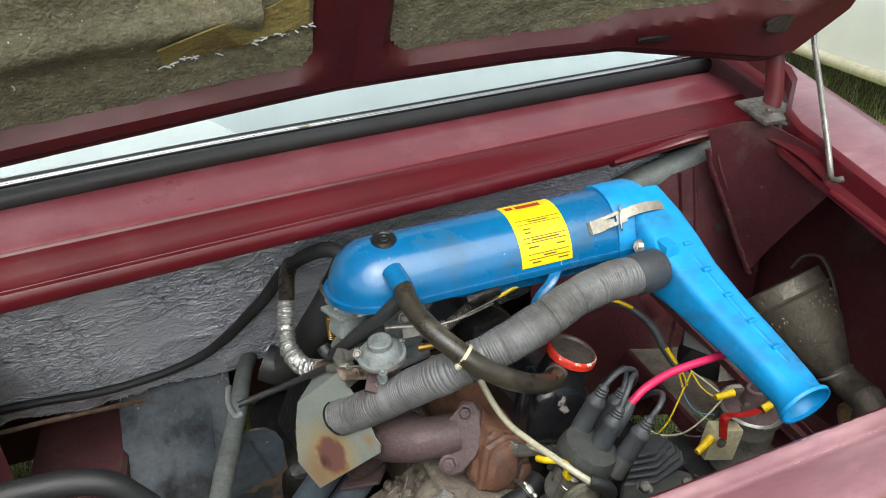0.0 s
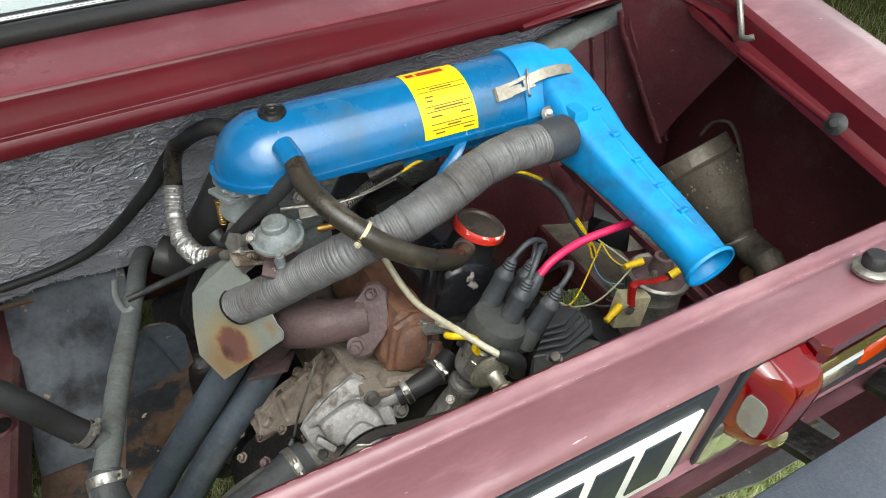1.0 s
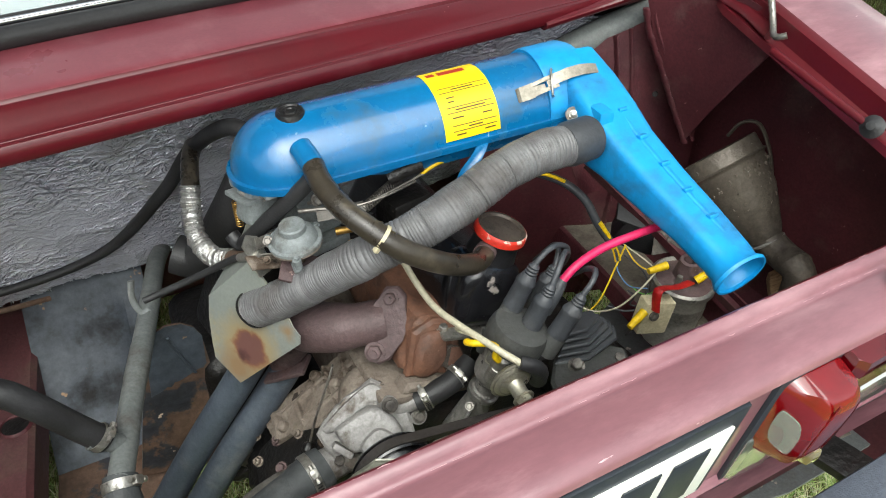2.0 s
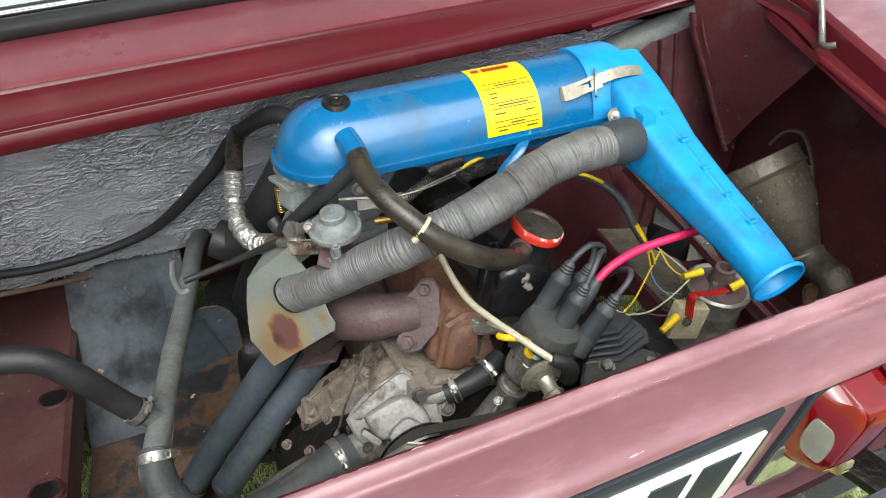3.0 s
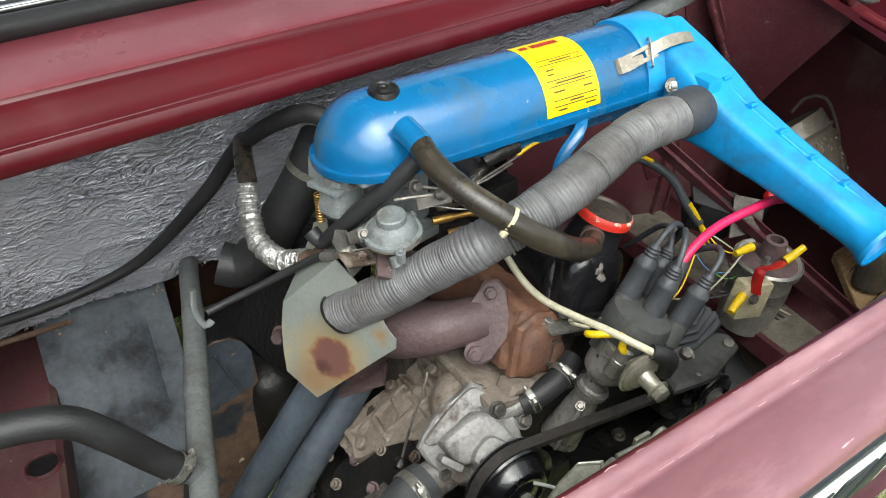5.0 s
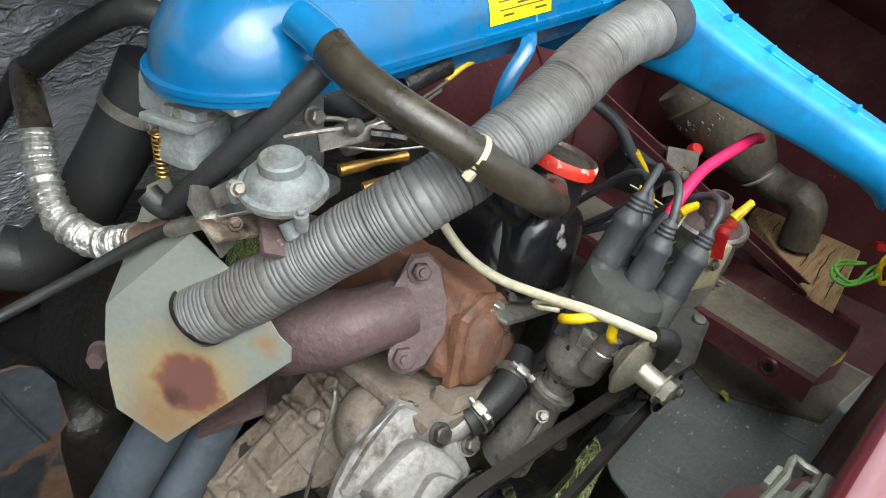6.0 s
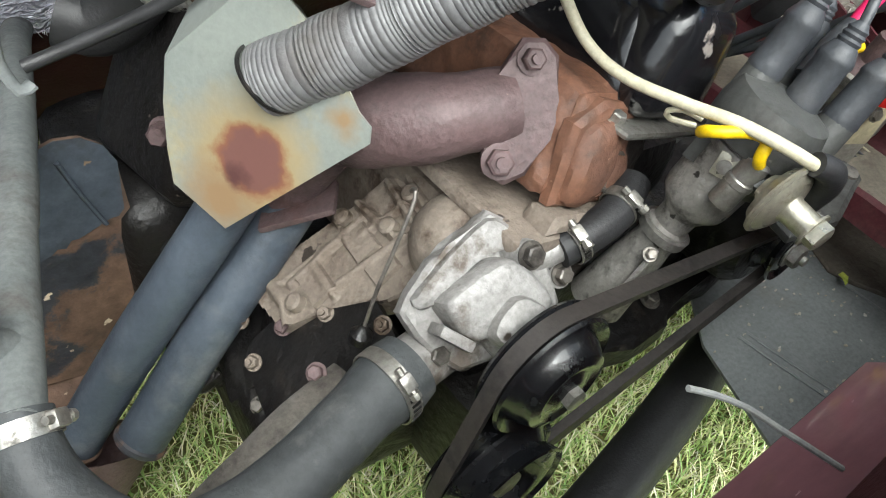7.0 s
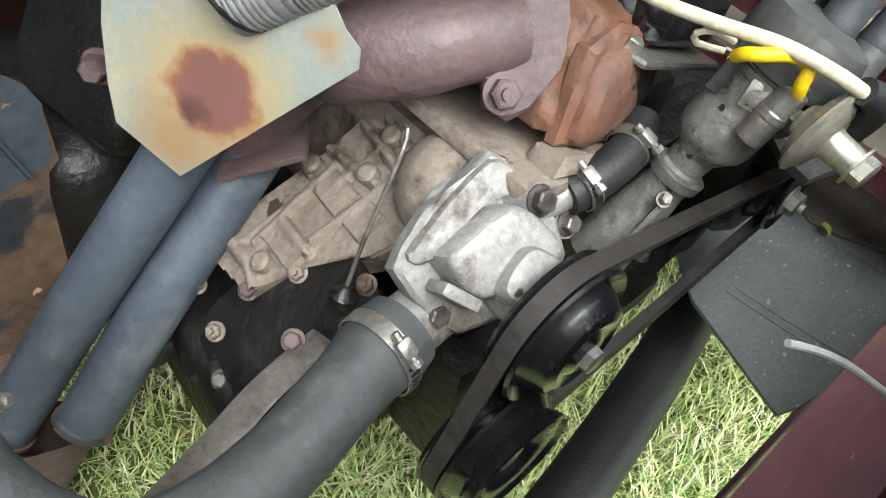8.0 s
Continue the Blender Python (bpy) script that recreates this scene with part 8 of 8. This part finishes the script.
part("spout_end", tube([(0.759, 0.300, 0.485), (0.757, 0.280, 0.472), (0.754, 0.276, 0.42)], 0.0235, 22), GALV, funnel)
part("spout_weld", lathe([(0.026, -0.002), (0.0285, 0.0), (0.026, 0.003)], F1 + Vector((0.000, -0.004, -0.002)), fa, 24), ALU, funnel, "bright weld bead")
part("handle", tube([(0.762, 0.470, 0.618), (0.776, 0.462, 0.640), (0.788, 0.440, 0.645), (0.792, 0.415, 0.615), (0.790, 0.395, 0.575), (0.783, 0.380, 0.535)], 0.009, 10, flat=0.3), GALV, funnel)
rnd = random.Random(2)
bm = bmesh.new()
for _ in range(120):
    a, h = rnd.uniform(-3.14, 3.14), fl * (0.12 + 0.5 * rnd.random() ** 1.4)
    r = 0.0615 - 0.034 * (h / fl) ** 1.5
    m = Matrix.Translation(F0) @ frame_of(fa)
    block(m @ Vector((r * math.cos(a), r * math.sin(a), h)), (0.004 * rnd.uniform(0.5, 1.4), 0.006 * rnd.random() + 0.002, 0.002), (rnd.uniform(0, 90), rnd.uniform(0, 90), 0), 0.0007, bm)
part("weld_spatter", bm, DIRTY_ALU, funnel, "pale flaking weld spatter")

side_duct = thing("grey_duct", (0.70, 0.72, 0.74), "grey cloth-taped duct near the wheel housing", "duct")
part("duct", tube([(0.58, 0.70, 0.70), (0.63, 0.68, 0.725), (0.70, 0.66, 0.752), (0.80, 0.64, 0.775)], 0.024, 18), GREY_PIPE, side_duct)

# filler under the air filter: dark intake and fuel parts
intake = thing("intake_manifold", (0.20, 0.52, 0.6), "dark cast intake manifold below the carburettor", "intake manifold")
bm = block((0.15, 0.53, 0.610), (0.150, 0.070, 0.030), (0, 6, 0), 0.01)
block((0.22, 0.50, 0.640), (0.060, 0.050, 0.050), (0, 0, 10), 0.008, bm)
part("runner", bm, BLACK_OIL_AND_SHADE, intake)
part("plug", tube([(0.185, 0.462, 0.715), (0.205, 0.458, 0.722), (0.225, 0.456, 0.726)], 0.010, 12), BLACK_OIL_AND_SHADE, intake)
part("wire", tube([(0.225, 0.455, 0.712), (0.245, 0.452, 0.722), (0.275, 0.460, 0.718)], 0.0022, 8), YELLOW_WIRE, intake, "yellow-green wire")
part("rod", tube([(0.16, 0.440, 0.706), (0.22, 0.452, 0.712), (0.28, 0.47, 0.716)], 0.0014, 6), GREY_STEEL, intake)

weed = thing("thin_grey_cable", (0.062, 0.136, 0.573), "thin pale grey cable end hanging by the sill", "cable")
part("cable", tube([(0.0309, 0.1737, 0.6), (0.0424, 0.1665, 0.595), (0.0548, 0.1567, 0.588), (0.0672, 0.1442, 0.578), (0.0819, 0.1306, 0.566), (0.0982, 0.1174, 0.552)], 0.0015, 8), PALE_CABLE, weed)

CATCH = surface("dull_zinc_catch", rgb(158, 158, 146), rgb(122, 122, 112), 26, 0.36, 0.52, metal=0.5, bump=0.14, bump_scale=150, dirt=rgb(74, 68, 58), dirt_scale=26, dirt_from=0.56, dirt_to=0.7)
catch = thing("lid_catch", (0.03, 0.11, 0.66), "dull zinc-plated steel lid catch behind the sill", "latch")


def lipped(outline, z, name):
    """A pressed plate with a raised rim round its outline."""
    plate = part(name, slab(outline, 0.0024, pose(0, 0, z), 0.0006), CATCH, catch)
    mid = Vector((sum(p[0] for p in outline), sum(p[1] for p in outline), 0)) / len(outline)
    bm = bmesh.new()
    rows = []
    for inset, h in ((1.0, 0.0), (1.0, 0.0034), (0.97, 0.0040), (0.93, 0.0034), (0.91, 0.0)):
        rows.append([bm.verts.new((mid.x + (x - mid.x) * inset, mid.y + (y - mid.y) * inset, z + h)) for x, y in outline])
    for a, b in zip(rows, rows[1:]):
        for k in range(len(outline)):
            j = (k + 1) % len(outline)
            bm.faces.new((a[k], a[j], b[j], b[k]))
    part("rim", bm, CATCH, plate)


lipped([(-0.050, 0.096), (-0.025, 0.105), (-0.004, 0.113), (0.017, 0.118), (0.032, 0.110), (0.024, 0.101), (-0.008, 0.098), (-0.040, 0.090)], 0.690, "keeper_plate")
part("jaw_base", slab([(0.040, 0.112), (0.074, 0.1075), (0.078, 0.100), (0.046, 0.102)], 0.003, pose(0, 0, 0.682), 0.001), CATCH, catch)
for p, q in (((0.046, 0.1105, 0.686), (0.0765, 0.1078, 0.687)), ((0.050, 0.1030, 0.686), (0.0795, 0.1000, 0.687))):
    part("jaw_rib", tube([p, q], 0.0024, 8), CATCH, catch)
part("jaw_loop", tube([(0.0765, 0.1078, 0.687), (0.0815, 0.1090, 0.688), (0.0880, 0.1090, 0.689), (0.0868, 0.1045, 0.689), (0.0878, 0.0988, 0.688), (0.0800, 0.0975, 0.687), (0.0780, 0.1015, 0.687)], 0.0021, 8, 0.002), CATCH, catch)
part("jaw_tab", block((0.0700, 0.1118, 0.688), (0.0135, 0.0030, 0.007), (0, 0, -3), 0.0008), CATCH, catch)
part("arm", block((0.006, 0.100, 0.683), (0.085, 0.016, 0.006), (0, 4, 10), 0.002), CATCH, catch)
part("back_plate", block((0.020, 0.0945, 0.655), (0.130, 0.005, 0.080), (0, 0, 0), 0.0015), CATCH, catch)
for x in (-0.03, 0.07):
    part("bolt", bolt((x, 0.097, 0.650), (0, 1, 0.1), 0.011, 0.006), GREY_STEEL, catch)

red_cap = thing("red_cap", (0.692, 0.424, 0.510), "small red plastic cap on a stub", "cap")
part("cap", lathe([(0, 0.008), (0.007, 0.007), (0.0095, 0.003), (0.0105, -0.004), (0.008, -0.008), (0, -0.008)], (0.692, 0.424, 0.518), (-0.3, -0.5, 0.8), 18), RED_TAPE, red_cap)
part("stub", tube([(0.694, 0.427, 0.512), (0.70, 0.44, 0.46), (0.705, 0.45, 0.36)], 0.007, 10), BLACK_OIL_AND_SHADE, red_cap, "black stub pipe")

leaf = thing("fallen_leaf", (0.562, 0.243, 0.290), "small yellow-green leaf caught beside the rail", "leaf")
part("blade", thicken(grid(((0.555, 0.236, 0.290), (0.568, 0.240, 0.294), (0.570, 0.250, 0.290), (0.556, 0.248, 0.296)), 4, 4, lambda p, u, v: 0.002 * math.sin(5 * u + 3 * v)), 0.0005), GRASS_LEAF, leaf)

# ---- white car parked beyond ----
white_car = thing("white_car", (3.85, 2.07, 0.04), "white saloon parked on the grass", "car")
bm = section([(-0.80, 0.24), (-0.88, 0.30), (-0.89, 0.55), (-0.86, 0.78), (-0.78, 0.86), (0.78, 0.86), (0.86, 0.78), (0.89, 0.55), (0.88, 0.30), (0.80, 0.24)], [(-2.08, 0, -0.02, 0.86), (-1.9, 0, 0, 0.97), (-1.2, 0, 0, 1), (1.2, 0, 0, 1), (1.9, 0, 0, 0.97), (2.08, 0, -0.02, 0.86)])
bmesh.ops.holes_fill(bm, edges=[e for e in bm.edges if e.is_boundary], sides=0)
part("body", bm, WHITE, white_car)
bm = bmesh.new()
rows = [[bm.verts.new((x * k, y * k2, z)) for x, y in ((-1.25, -0.76), (0.95, -0.76), (0.95, 0.76), (-1.25, 0.76))] for z, k, k2 in ((0.86, 1.0, 1.0), (1.30, 0.72, 0.84), (1.36, 0.62, 0.74))]
for p, q in zip(rows, rows[1:]):
    for i in range(4):
        bm.faces.new((p[i], p[(i + 1) % 4], q[(i + 1) % 4], q[i]))
bm.faces.new(rows[-1])
part("cabin", bm, WHITE, white_car)
for sy in (-1, 1):
    for x0, x1, t0, t1 in ((-1.02, -0.14, -0.78, -0.12), (-0.06, 0.80, -0.06, 0.60)):
        bm = bmesh.new()
        bm.faces.new([bm.verts.new(p) for p in ((x0, sy * 0.766, 0.90), (x1, sy * 0.766, 0.90), (t1, sy * 0.668, 1.26), (t0, sy * 0.668, 1.26))])
        part("side_window", thicken(bm, 0.004), DARK_GLASS, white_car, "dark side window")
part("trim", tube([(-1.9, 0.86, 0.30), (0, 0.895, 0.30), (1.9, 0.86, 0.30)], 0.03, 10, 0.1), CREAM, white_car)
for sx in (-1.25, 1.25):
    for sy in (-0.80, 0.80):
        part("wheel", lathe([(0, -0.09), (0.20, -0.09), (0.29, -0.07), (0.31, 0), (0.29, 0.07), (0.20, 0.09), (0, 0.09)], (sx, sy, 0.31), (0, 1, 0), 28), TYRE, white_car)
for ob in white_car.children:
    ob.matrix_parent_inverse = Matrix.Identity(4)
white_car.rotation_euler = (0, 0, radians(75))
